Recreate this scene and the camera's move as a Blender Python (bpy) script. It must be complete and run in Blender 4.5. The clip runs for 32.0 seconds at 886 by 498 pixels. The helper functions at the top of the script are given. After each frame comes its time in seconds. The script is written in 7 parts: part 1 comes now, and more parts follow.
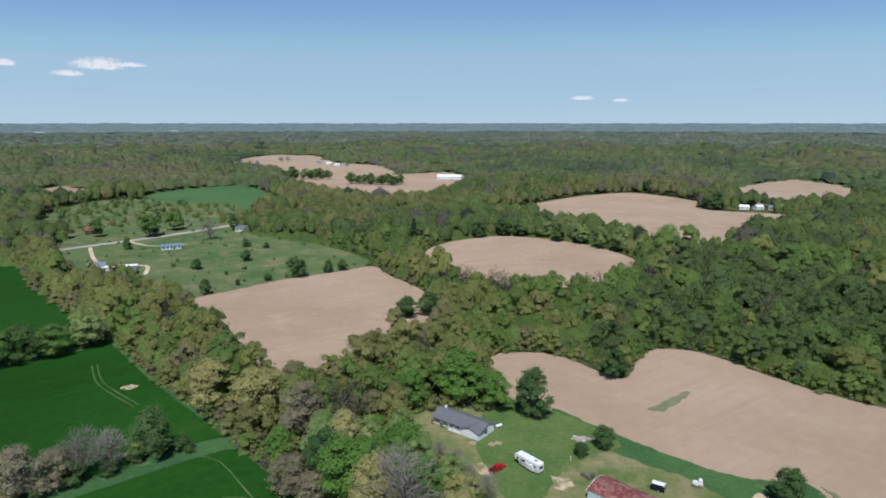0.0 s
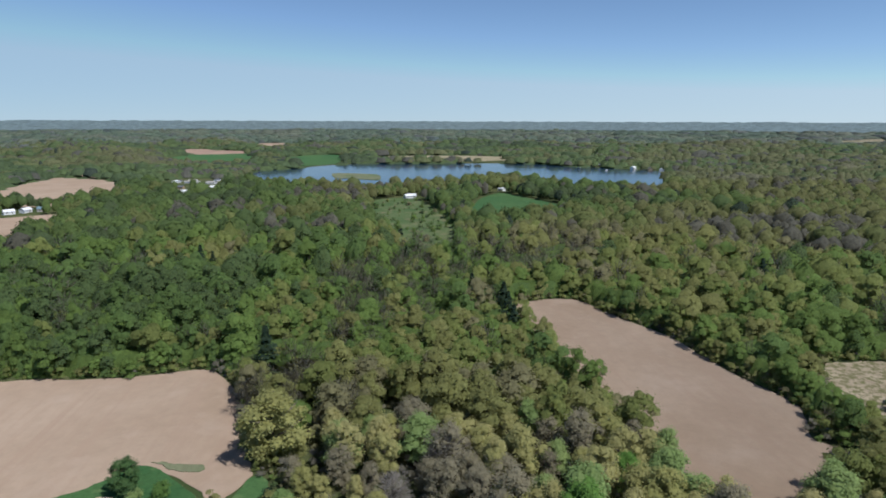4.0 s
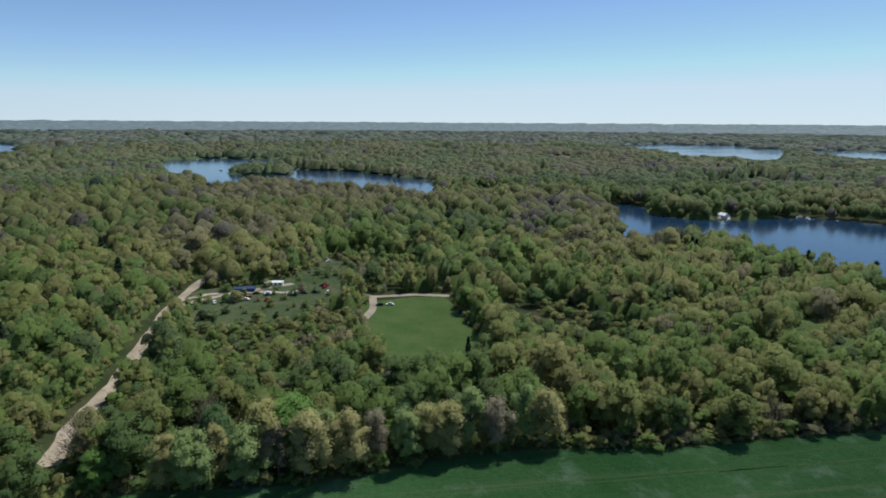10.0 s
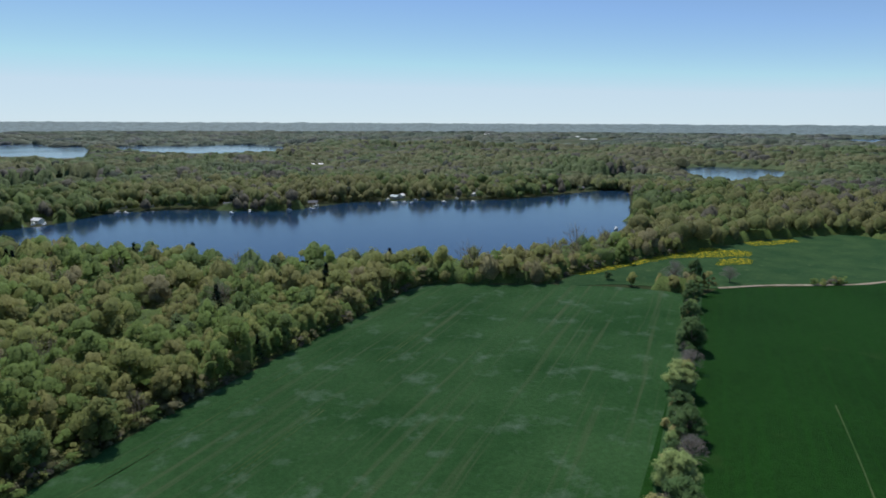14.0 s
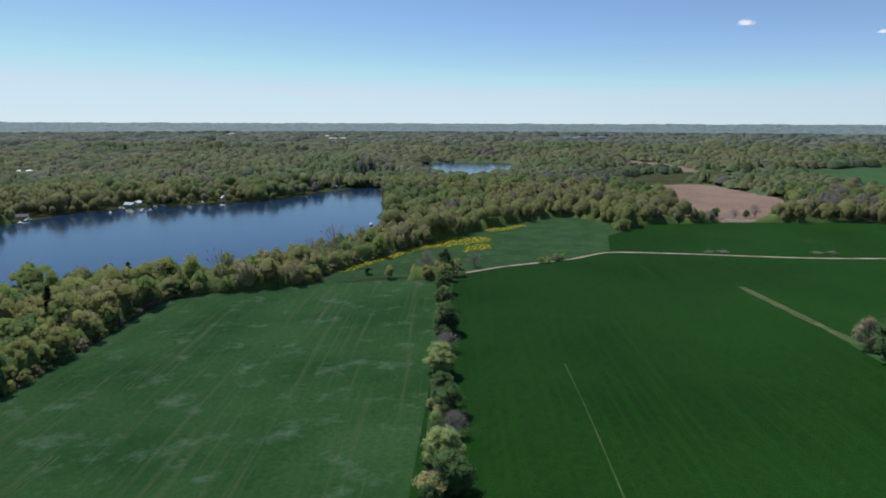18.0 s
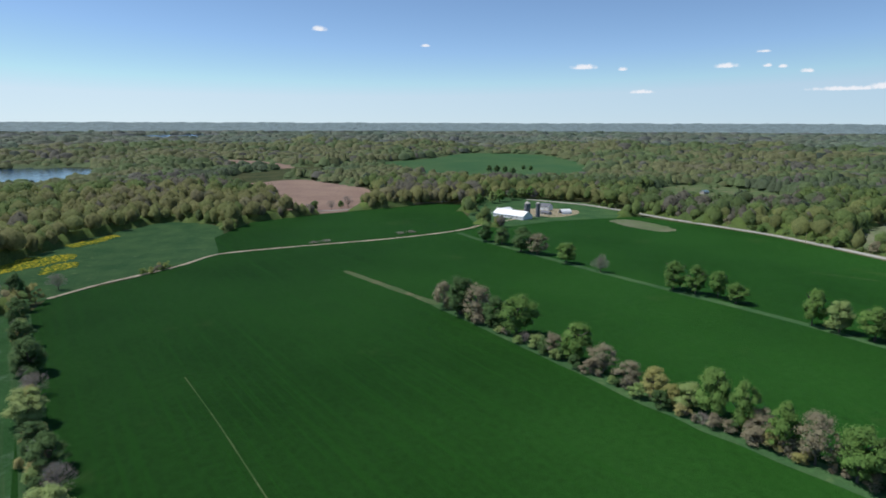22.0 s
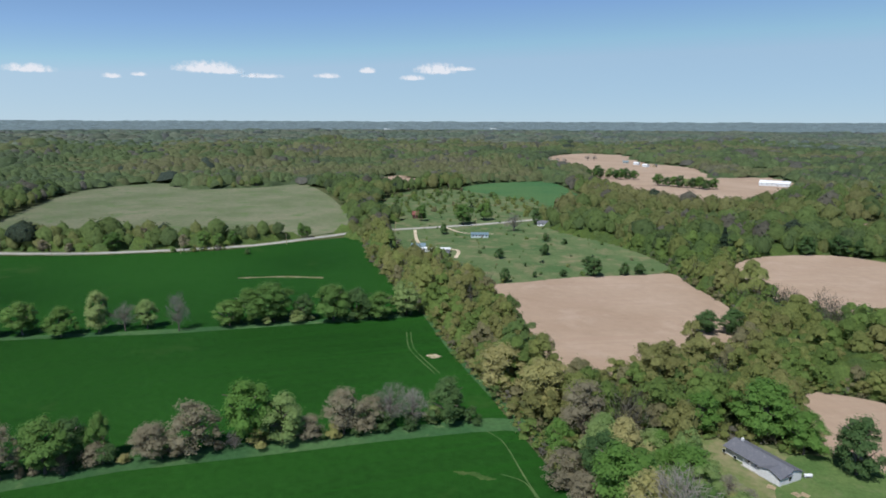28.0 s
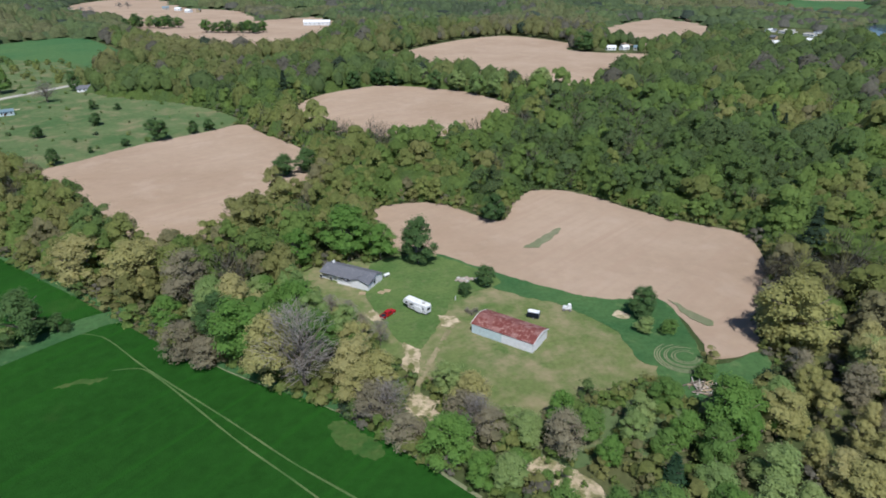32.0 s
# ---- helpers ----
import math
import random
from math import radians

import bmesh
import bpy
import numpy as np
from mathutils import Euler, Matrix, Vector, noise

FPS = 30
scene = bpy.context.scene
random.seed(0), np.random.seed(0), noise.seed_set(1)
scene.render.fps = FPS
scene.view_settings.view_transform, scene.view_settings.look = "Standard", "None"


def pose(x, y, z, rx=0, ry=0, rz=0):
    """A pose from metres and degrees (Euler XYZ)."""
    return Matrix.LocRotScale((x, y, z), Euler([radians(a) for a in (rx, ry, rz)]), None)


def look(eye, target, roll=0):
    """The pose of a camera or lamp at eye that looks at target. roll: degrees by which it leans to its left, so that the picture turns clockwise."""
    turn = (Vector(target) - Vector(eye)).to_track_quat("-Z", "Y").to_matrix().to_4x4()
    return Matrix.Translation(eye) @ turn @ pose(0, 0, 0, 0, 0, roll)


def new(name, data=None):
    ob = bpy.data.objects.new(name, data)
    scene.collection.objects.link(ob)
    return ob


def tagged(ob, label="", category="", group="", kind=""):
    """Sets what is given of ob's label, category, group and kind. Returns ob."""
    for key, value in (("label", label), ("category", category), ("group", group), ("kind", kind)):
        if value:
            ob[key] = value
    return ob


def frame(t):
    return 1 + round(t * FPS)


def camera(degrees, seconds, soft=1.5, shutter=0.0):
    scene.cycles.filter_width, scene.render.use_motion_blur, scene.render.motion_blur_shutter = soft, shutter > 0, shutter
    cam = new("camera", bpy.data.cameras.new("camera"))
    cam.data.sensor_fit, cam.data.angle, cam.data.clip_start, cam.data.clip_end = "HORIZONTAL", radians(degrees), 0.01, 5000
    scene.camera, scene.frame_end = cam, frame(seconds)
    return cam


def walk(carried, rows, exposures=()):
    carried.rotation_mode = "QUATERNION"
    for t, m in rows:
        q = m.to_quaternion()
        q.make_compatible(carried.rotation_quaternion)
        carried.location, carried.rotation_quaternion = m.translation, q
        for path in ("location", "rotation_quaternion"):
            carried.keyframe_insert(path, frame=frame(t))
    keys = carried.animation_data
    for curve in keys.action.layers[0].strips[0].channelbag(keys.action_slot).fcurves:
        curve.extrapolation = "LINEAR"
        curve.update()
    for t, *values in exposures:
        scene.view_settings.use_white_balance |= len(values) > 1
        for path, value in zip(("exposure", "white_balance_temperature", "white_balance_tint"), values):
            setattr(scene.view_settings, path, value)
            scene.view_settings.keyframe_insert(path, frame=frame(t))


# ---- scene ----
cam = camera(71.0, 32.0, soft=1.8)
EYE = (0.0, 0.0, 100.0)
# seconds, yaw, pitch, roll of a drone that hovers and turns on the spot
TURN = [
    (0, 0.00, -11.47, 0.00),
    (0.5, -0.20, -11.49, 0.02),
    (1, -4.90, -11.51, 0.05),
    (1.5, -13.77, -11.53, 0.07),
    (2, -24.95, -11.56, 0.09),
    (2.5, -34.65, -11.58, 0.11),
    (3, -43.80, -11.60, 0.14),
    (3.5, -52.28, -11.62, 0.16),
    (4, -61.21, -11.64, 0.18),
    (4.5, -69.90, -11.63, 0.20),
    (6.5, -96.76, -11.59, 0.27),
    (7, -102.94, -11.58, 0.29),
    (8, -116.45, -11.56, 0.33),
    (9, -130.64, -11.54, 0.37),
    (10, -144.90, -11.53, 0.35),
    (11, -159.01, -11.51, 0.33),
    (12, -172.67, -11.49, 0.31),
    (13, -188.03, -11.47, 0.29),
    (14, -202.84, -11.46, 0.27),
    (15, -215.87, -11.46, 0.24),
    (15.5, -218.06, -11.46, 0.23),
    (17.5, -222.70, -11.45, 0.18),
    (18, -225.31, -11.45, 0.17),
    (19, -230.39, -11.44, 0.15),
    (20, -238.22, -11.46, 0.16),
    (21, -248.97, -11.48, 0.16),
    (22, -260.92, -11.50, 0.17),
    (23, -272.55, -11.52, 0.18),
    (24, -283.91, -11.54, 0.19),
    (24.5, -289.49, -11.55, 0.19),
    (26.5, -312.75, -11.59, 0.20),
    (27, -319.15, -11.60, 0.20),
    (28, -332.53, -11.62, 0.20),
    (29, -346.23, -11.62, 0.23),
    (30, -361.23, -11.62, 0.26),
    (30.5, -368.00, -11.64, 0.10),
    (31, -370.21, -11.64, 0.07),
    (31.5, -371.06, -14.15, -0.14),
    (32, -371.39, -25.00, -0.13),
]
walk(cam, [(t, pose(*EYE, 90 + p, 0, y) @ pose(0, 0, 0, 0, 0, r)) for t, y, p, r in TURN], [(0, 0.0, 6150, 10), (4, 0.0, 6160, 10), (7, 0.06, 6260, 10), (13, 0.0, 6260, 10), (19, 0.08, 6340, 10), (24, 0.14, 6260, 10), (27, 0.07, 6220, 10), (29, 0.02, 6180, 10), (31, 0.02, 6150, 10), (32, 0.14, 6150, 10)])

# ---- world and sun ----
SUN_EL, SUN_AZ = radians(57), radians(183)
world = bpy.data.worlds.new("sky")
scene.world = world
world.use_nodes = True
wn = world.node_tree.nodes
sky = wn.new("ShaderNodeTexSky")
sky.sky_type = "NISHITA"
sky.sun_disc = False
sky.sun_elevation, sky.sun_rotation = SUN_EL, SUN_AZ
sky.altitude, sky.air_density, sky.dust_density, sky.ozone_density = 5000, 1.15, 0.25, 2.1
wn["Background"].inputs["Strength"].default_value = 0.117
# thin spring haze evens out the sky towards the horizon, paler on the side of the sun
haze = wn.new("ShaderNodeMix")
haze.data_type, haze.blend_type = "RGBA", "DARKEN"
haze.inputs["Factor"].default_value = 0.85
way = wn.new("ShaderNodeSeparateXYZ")
world.node_tree.links.new(wn.new("ShaderNodeTexCoord").outputs["Generated"], way.inputs[0])
side = wn.new("ShaderNodeMapRange")
side.inputs["From Min"].default_value, side.inputs["From Max"].default_value = 1.0, -0.6
world.node_tree.links.new(way.outputs["Y"], side.inputs["Value"])
pale = wn.new("ShaderNodeMix")
pale.data_type = "RGBA"
pale.inputs[6].default_value, pale.inputs[7].default_value = (3.1, 4.25, 5.4, 1), (5.0, 5.9, 6.7, 1)
world.node_tree.links.new(side.outputs[0], pale.inputs["Factor"])
world.node_tree.links.new(pale.outputs[2], haze.inputs[7])
world.node_tree.links.new(sky.outputs[0], haze.inputs[6])
tint = wn.new("ShaderNodeMix")
tint.data_type, tint.blend_type = "RGBA", "MULTIPLY"
tint.inputs["Factor"].default_value, tint.inputs[7].default_value = 1.0, (0.975, 1.0, 0.985, 1)
world.node_tree.links.new(haze.outputs[2], tint.inputs[6])
world.node_tree.links.new(tint.outputs[2], wn["Background"].inputs["Color"])
lamp = bpy.data.lights.new("sun", "SUN")
lamp.energy, lamp.angle, lamp.color = 4.4, radians(0.6), (1.0, 0.96, 0.9)
sun_dir = Vector((math.sin(SUN_AZ) * math.cos(SUN_EL), math.cos(SUN_AZ) * math.cos(SUN_EL), math.sin(SUN_EL)))
sun = new("sun", lamp)
sun.matrix_world = look((0, 0, 400), Vector((0, 0, 400)) - sun_dir)
scene.view_settings.exposure = 0.0

# ---- materials ----


def node_mat(name):
    m = bpy.data.materials.new(name)
    m.use_nodes = True
    return m, m.node_tree.nodes, m.node_tree.links, m.node_tree.nodes["Principled BSDF"]


def noise_node(n, l, vec, scale, detail=3, rough=0.55):
    t = n.new("ShaderNodeTexNoise")
    t.inputs["Scale"].default_value, t.inputs["Detail"].default_value, t.inputs["Roughness"].default_value = scale, detail, rough
    l.new(vec, t.inputs["Vector"])
    return t.outputs["Fac"]


def ramp_node(n, l, fac, stops):
    r = n.new("ShaderNodeValToRGB")
    e = r.color_ramp.elements
    while len(e) < len(stops):
        e.new(0.5)
    for k, (p, c) in zip(e, stops):
        k.position, k.color = p, (*c, 1)
    l.new(fac, r.inputs["Fac"])
    return r.outputs["Color"]


def mix_node(n, l, fac, a, b, kind="MIX"):
    m = n.new("ShaderNodeMix")
    m.data_type, m.blend_type = "RGBA", kind
    for s, v in ((m.inputs["Factor"], fac), (m.inputs[6], a), (m.inputs[7], b)):
        if isinstance(v, (int, float)):
            s.default_value = v
        elif isinstance(v, tuple):
            s.default_value = (*v, 1)
        else:
            l.new(v, s)
    return m.outputs[2]


def stretch(n, l, vec, rot, sx, sy):
    """Coordinates drawn out sx metres along a bearing and sy across it."""
    m = n.new("ShaderNodeMapping")
    m.vector_type = "TEXTURE"
    m.inputs["Rotation"].default_value[2] = rot
    m.inputs["Scale"].default_value = (sx, sy, 1)
    l.new(vec, m.inputs["Vector"])
    return m.outputs["Vector"]


def land(name, dark, light, big, small, bump=0.3, rough=0.95, bump_scale=1.5, third=None, rows=None, third_at=(0.58, 0.7), spec=0.03, grain=0.22):
    """A ground cover: two tones mixed by broad and fine noise, patches of a third tone, rows of a crop or of tillage."""
    m, n, l, p = node_mat(name)
    pos = n.new("ShaderNodeNewGeometry").outputs["Position"]
    broad = noise_node(n, l, pos, 1 / big, 5)
    col = ramp_node(n, l, broad, [(0.36, dark), (0.64, light)])
    fine = noise_node(n, l, pos, 1 / small, 4, 0.7)
    shade = ramp_node(n, l, fine, [(0.25, (1 - grain,) * 3), (0.75, (1 + grain,) * 3)])
    col = mix_node(n, l, 1.0, col, shade, "MULTIPLY")
    if rows:
        rot, sx, sy, tone, lo, hi = rows
        lines = noise_node(n, l, stretch(n, l, pos, rot, sx, sy), 1.0, 4, 0.6)
        fac = ramp_node(n, l, lines, [(lo, (0, 0, 0)), (hi, (1, 1, 1))])
        col = mix_node(n, l, fac, col, tone)
    if third:
        spots = noise_node(n, l, pos, 1 / (big * 0.33), 6, 0.65)
        fac = ramp_node(n, l, spots, [(third_at[0], (0, 0, 0)), (third_at[1], (1, 1, 1))])
        col = mix_node(n, l, fac, col, third)
    l.new(col, p.inputs["Base Color"])
    p.inputs["Roughness"].default_value = rough
    p.inputs["Diffuse Roughness"].default_value = 0.9
    p.inputs["Specular IOR Level"].default_value = spec
    b = n.new("ShaderNodeBump")
    b.inputs["Strength"].default_value, b.inputs["Distance"].default_value = bump, 0.6
    l.new(noise_node(n, l, pos, 1 / bump_scale, 4, 0.7), b.inputs["Height"])
    l.new(b.outputs["Normal"], p.inputs["Normal"])
    return m


def paint(name, color, rough=0.6, metal=0.0, wear=None, scale=0.6, amount=(0.55, 0.7)):
    """Paint, metal or plastic with stains of a second colour."""
    m, n, l, p = node_mat(name)
    pos = n.new("ShaderNodeNewGeometry").outputs["Position"]
    fine = noise_node(n, l, pos, 2.2, 4, 0.6)
    col = mix_node(n, l, 1.0, color, ramp_node(n, l, fine, [(0.3, (0.85, 0.85, 0.85)), (0.7, (1.08, 1.08, 1.08))]), "MULTIPLY")
    if wear:
        fac = ramp_node(n, l, noise_node(n, l, pos, scale, 5, 0.65), [(amount[0], (0, 0, 0)), (amount[1], (1, 1, 1))])
        col = mix_node(n, l, fac, col, wear)
    l.new(col, p.inputs["Base Color"])
    p.inputs["Roughness"].default_value, p.inputs["Metallic"].default_value = rough, metal
    return m


def leaf_mat(name, a, b):
    """Foliage of one kind of tree: tone varies from tree to tree and from tuft to tuft."""
    m, n, l, p = node_mat(name)
    info = n.new("ShaderNodeObjectInfo").outputs["Random"]
    geo = n.new("ShaderNodeNewGeometry")
    col = mix_node(n, l, info, a, b)
    tuft = ramp_node(n, l, geo.outputs["Random Per Island"], [(0.0, (0.82, 0.82, 0.82)), (1.0, (1.18, 1.18, 1.18))])
    col = mix_node(n, l, 1.0, col, tuft, "MULTIPLY")
    return finish_leaf(m, n, l, p, col)


def finish_leaf(m, n, l, p, col, gain=1.72, porous=0.18):
    """Light is split between the face of the leaves and their backs."""
    col = mix_node(n, l, 1.0, col, (gain, gain, gain), "MULTIPLY")
    p.inputs["Roughness"].default_value, p.inputs["Specular IOR Level"].default_value = 0.75, 0.15
    l.new(col, p.inputs["Base Color"])
    tr = n.new("ShaderNodeBsdfTranslucent")
    l.new(col, tr.inputs["Color"])
    mx = n.new("ShaderNodeMixShader")
    mx.inputs["Fac"].default_value = 0.34
    l.new(p.outputs[0], mx.inputs[1])
    l.new(tr.outputs[0], mx.inputs[2])
    # foliage is porous: part of the light passes between the leaves
    gap = n.new("ShaderNodeBsdfTransparent")
    airy = n.new("ShaderNodeMixShader")
    airy.inputs["Fac"].default_value = porous
    l.new(mx.outputs[0], airy.inputs[1])
    l.new(gap.outputs[0], airy.inputs[2])
    l.new(airy.outputs[0], n["Material Output"].inputs["Surface"])
    return m


# kinds of woodland tree in spring, dark to bare: conifer, dark green, green, fresh green, yellow-green, olive, tan, bare grey
KINDS = [(0.034, 0.058, 0.034), (0.082, 0.122, 0.046), (0.1, 0.158, 0.048), (0.128, 0.194, 0.05), (0.174, 0.204, 0.062), (0.196, 0.204, 0.072), (0.2, 0.19, 0.098), (0.146, 0.138, 0.108)]


def kind_stops(grey=0.0, haze_tint=(0.14, 0.15, 0.12)):
    """A darker and a lighter stop for each kind of tree, greyed towards a painted haze tint."""
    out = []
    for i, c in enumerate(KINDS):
        c = [a * (1 - grey) + b * grey for a, b in zip(c, haze_tint)]
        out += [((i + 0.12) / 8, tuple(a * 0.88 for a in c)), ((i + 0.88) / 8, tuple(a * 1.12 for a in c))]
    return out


TONES = kind_stops()


def woods_mat(name, patch, tones=TONES, gain=1.45, porous=0.28):
    """Mixed spring woods: the tone of each tree is its own, with a fine change from tuft to tuft."""
    m, n, l, p = node_mat(name)
    at = n.new("ShaderNodeAttribute")
    at.attribute_name = "tone"
    col = ramp_node(n, l, at.outputs["Fac"], tones)
    pos = n.new("ShaderNodeNewGeometry").outputs["Position"]
    fine = noise_node(n, l, pos, 1 / patch, 6, 0.82)
    tuft = ramp_node(n, l, fine, [(0.34, (0.6, 0.6, 0.6)), (0.5, (1.0, 1.0, 1.0)), (0.66, (1.36, 1.36, 1.36))])
    col = mix_node(n, l, 1.0, col, tuft, "MULTIPLY")
    bump = n.new("ShaderNodeBump")
    bump.inputs["Strength"].default_value, bump.inputs["Distance"].default_value = 0.5, patch * 0.5
    l.new(fine, bump.inputs["Height"])
    l.new(bump.outputs["Normal"], p.inputs["Normal"])
    geo = n.new("ShaderNodeNewGeometry").outputs["Random Per Island"]
    col = mix_node(n, l, 1.0, col, ramp_node(n, l, geo, [(0.0, (0.9, 0.9, 0.9)), (1.0, (1.1, 1.1, 1.1))]), "MULTIPLY")
    return finish_leaf(m, n, l, p, col, gain, porous)


M_FLOOR = land("woodland_floor", (0.045, 0.065, 0.025), (0.095, 0.1, 0.045), 40, 2.0, 0.5, third=(0.14, 0.12, 0.08), third_at=(0.6, 0.72))
M_WHEAT = land("green_wheat", (0.012, 0.05, 0.0075), (0.02, 0.076, 0.012), 160, 3.0, 0.9, 0.8, 0.6, rows=(0.76, 120, 1.6, (0.016, 0.074, 0.009), 0.5, 0.75), third=(0.05, 0.09, 0.025), third_at=(0.62, 0.85))
M_HAY = land("hay_grass", (0.028, 0.086, 0.024), (0.05, 0.122, 0.04), 45, 2.0, 0.7, 0.85, 0.9, third=(0.125, 0.195, 0.12), rows=(0.76, 110, 3.0, (0.09, 0.13, 0.058), 0.54, 0.76), third_at=(0.55, 0.76))
M_SOIL = land("tilled_soil", (0.278, 0.206, 0.148), (0.335, 0.257, 0.192), 70, 6.0, 0.12, rows=(0.6, 80, 3.5, (0.295, 0.214, 0.158), 0.45, 0.8), bump_scale=1.2, third=(0.375, 0.295, 0.232), third_at=(0.54, 0.85), grain=0.09)
M_SOIL_PINK = land("fallow_soil", (0.27, 0.185, 0.145), (0.34, 0.24, 0.18), 70, 4.0, 0.4)
M_SAND = land("pale_sand", (0.33, 0.27, 0.19), (0.45, 0.375, 0.27), 9, 1.2, 0.3, third=(0.17, 0.165, 0.08), third_at=(0.44, 0.58))
M_DRY = land("worn_dry_grass", (0.17, 0.155, 0.085), (0.26, 0.22, 0.14), 10, 1.0, 0.3, third=(0.11, 0.14, 0.05), third_at=(0.45, 0.6))
M_LAWN = land("farm_lawn", (0.072, 0.12, 0.036), (0.135, 0.155, 0.062), 28, 1.4, 0.25, third=(0.225, 0.195, 0.115), third_at=(0.44, 0.68))
M_CLEAR = land("mown_grass", (0.085, 0.155, 0.042), (0.125, 0.185, 0.058), 16, 1.2, 0.3, third=(0.15, 0.165, 0.075), third_at=(0.55, 0.75))
M_YARD = land("yard_grass", (0.062, 0.112, 0.034), (0.098, 0.142, 0.048), 16, 1.2, 0.3, third=(0.13, 0.15, 0.07), third_at=(0.55, 0.75))
M_ROUGH = land("rough_grass", (0.036, 0.09, 0.034), (0.062, 0.122, 0.045), 22, 1.6, 0.4, third=(0.095, 0.15, 0.06))
M_MEADOW = land("meadow_grass", (0.062, 0.108, 0.042), (0.105, 0.138, 0.062), 50, 3.0, 0.4, third=(0.185, 0.165, 0.095), third_at=(0.5, 0.7))
M_MARSH = land("marsh_grass", (0.112, 0.138, 0.072), (0.172, 0.176, 0.112), 70, 4.0, 0.5, third=(0.1, 0.15, 0.06), third_at=(0.52, 0.68))
M_FARGREEN = land("far_pasture", (0.045, 0.11, 0.045), (0.07, 0.13, 0.05), 120, 6.0, 0.3)
M_FLOWER = land("yellow_flowers", (0.05, 0.11, 0.02), (0.12, 0.15, 0.02), 7, 1.0, 0.5, third=(0.6, 0.48, 0.03), third_at=(0.5, 0.6))
M_ROAD = land("road_chipseal", (0.3, 0.29, 0.27), (0.38, 0.37, 0.34), 30, 1.0, 0.2, 0.9)
M_DIRT = land("dirt_track", (0.4, 0.33, 0.24), (0.56, 0.48, 0.36), 14, 1.0, 0.4, third=(0.12, 0.15, 0.06), third_at=(0.6, 0.7))
M_TRAM = land("wheel_marks", (0.04, 0.095, 0.025), (0.1, 0.14, 0.055), 14, 1.0, 0.0)
M_THIN = land("thin_wheat", (0.03, 0.078, 0.018), (0.055, 0.095, 0.026), 9, 1.2, 0.5, third=(0.08, 0.11, 0.035), third_at=(0.5, 0.7))
M_VERGE = land("pale_grass_verge", (0.12, 0.15, 0.08), (0.2, 0.2, 0.12), 9, 0.8, 0.5)

M_WATER, n_, l_, p_ = node_mat("lake_water")
p_.inputs["Base Color"].default_value = (0.01, 0.032, 0.07, 1)
p_.inputs["Roughness"].default_value, p_.inputs["IOR"].default_value = 0.13, 1.33
b_ = n_.new("ShaderNodeBump")
b_.inputs["Strength"].default_value, b_.inputs["Distance"].default_value = 0.09, 0.3
l_.new(noise_node(n_, l_, stretch(n_, l_, n_.new("ShaderNodeNewGeometry").outputs["Position"], 0.4, 1, 2.5), 0.45, 5, 0.6), b_.inputs["Height"])
l_.new(b_.outputs["Normal"], p_.inputs["Normal"])

LEAF = {
    "g": leaf_mat("green_leaves", (0.054, 0.104, 0.026), (0.078, 0.135, 0.034)),
    "d": leaf_mat("dark_leaves", (0.038, 0.072, 0.025), (0.055, 0.096, 0.032)),
    "m": leaf_mat("maple_leaves", (0.062, 0.125, 0.026), (0.082, 0.148, 0.034)),
    "o": leaf_mat("olive_blossom", (0.175, 0.175, 0.062), (0.22, 0.205, 0.09)),
    "l": leaf_mat("light_leaves", (0.11, 0.165, 0.055), (0.15, 0.19, 0.07)),
    "t": leaf_mat("tan_buds", (0.128, 0.116, 0.076), (0.16, 0.145, 0.096)),
    "b": leaf_mat("bare_twigs", (0.14, 0.126, 0.112), (0.19, 0.172, 0.152)),
    "c": leaf_mat("needles", (0.018, 0.042, 0.02), (0.026, 0.055, 0.026)),
}
M_WOODS = woods_mat("mixed_woods", 1.3, TONES, 1.02, 0.2)
# distance haze is painted into these four palettes, stronger further out
M_WOODS_MID_HAZE = woods_mat("midway_hazed_woods", 2.4, kind_stops(0.16, (0.12, 0.136, 0.095)), 0.88, 0.15)
M_WOODS_FAR_HAZE = woods_mat("far_woods", 4.5, kind_stops(0.32, (0.114, 0.136, 0.124)), 0.84, 0.0)
M_DISTANT_HAZE = woods_mat("distant_hazed_woods", 14.0, kind_stops(0.66, (0.116, 0.142, 0.145)), 1.08, 0.0)
M_HORIZON_HAZE = woods_mat("horizon_hazed_woods", 40.0, kind_stops(0.88, (0.12, 0.155, 0.18)), 1.75, 0.0)
M_BARK = paint("bark", (0.13, 0.105, 0.085), 0.95, wear=(0.2, 0.18, 0.16), scale=1.5)
M_WHITE = paint("white_paint", (0.78, 0.79, 0.8), 0.55, wear=(0.62, 0.63, 0.62), scale=0.8)
M_PALEBLUE = paint("pale_steel", (0.55, 0.66, 0.68), 0.5, wear=(0.66, 0.72, 0.72), scale=0.5)
M_GREY_ROOF = paint("grey_shingle", (0.13, 0.135, 0.155), 0.9, wear=(0.19, 0.19, 0.21), scale=1.2)
M_RUST = paint("rusted_steel", (0.16, 0.04, 0.032), 0.75, 0.0, wear=(0.36, 0.2, 0.17), scale=0.9, amount=(0.5, 0.66))
rn_, rl_ = M_RUST.node_tree.nodes, M_RUST.node_tree.links
rc_ = rn_["Principled BSDF"].inputs["Base Color"].links[0].from_socket
rf_ = ramp_node(rn_, rl_, rn_.new("ShaderNodeObjectInfo").outputs["Random"], [(0.55, (0, 0, 0)), (0.95, (0.55, 0.55, 0.55))])
rl_.new(mix_node(rn_, rl_, rf_, rc_, (0.33, 0.19, 0.17)), rn_["Principled BSDF"].inputs["Base Color"])
M_GLASS = paint("window_glass", (0.02, 0.025, 0.03), 0.08)
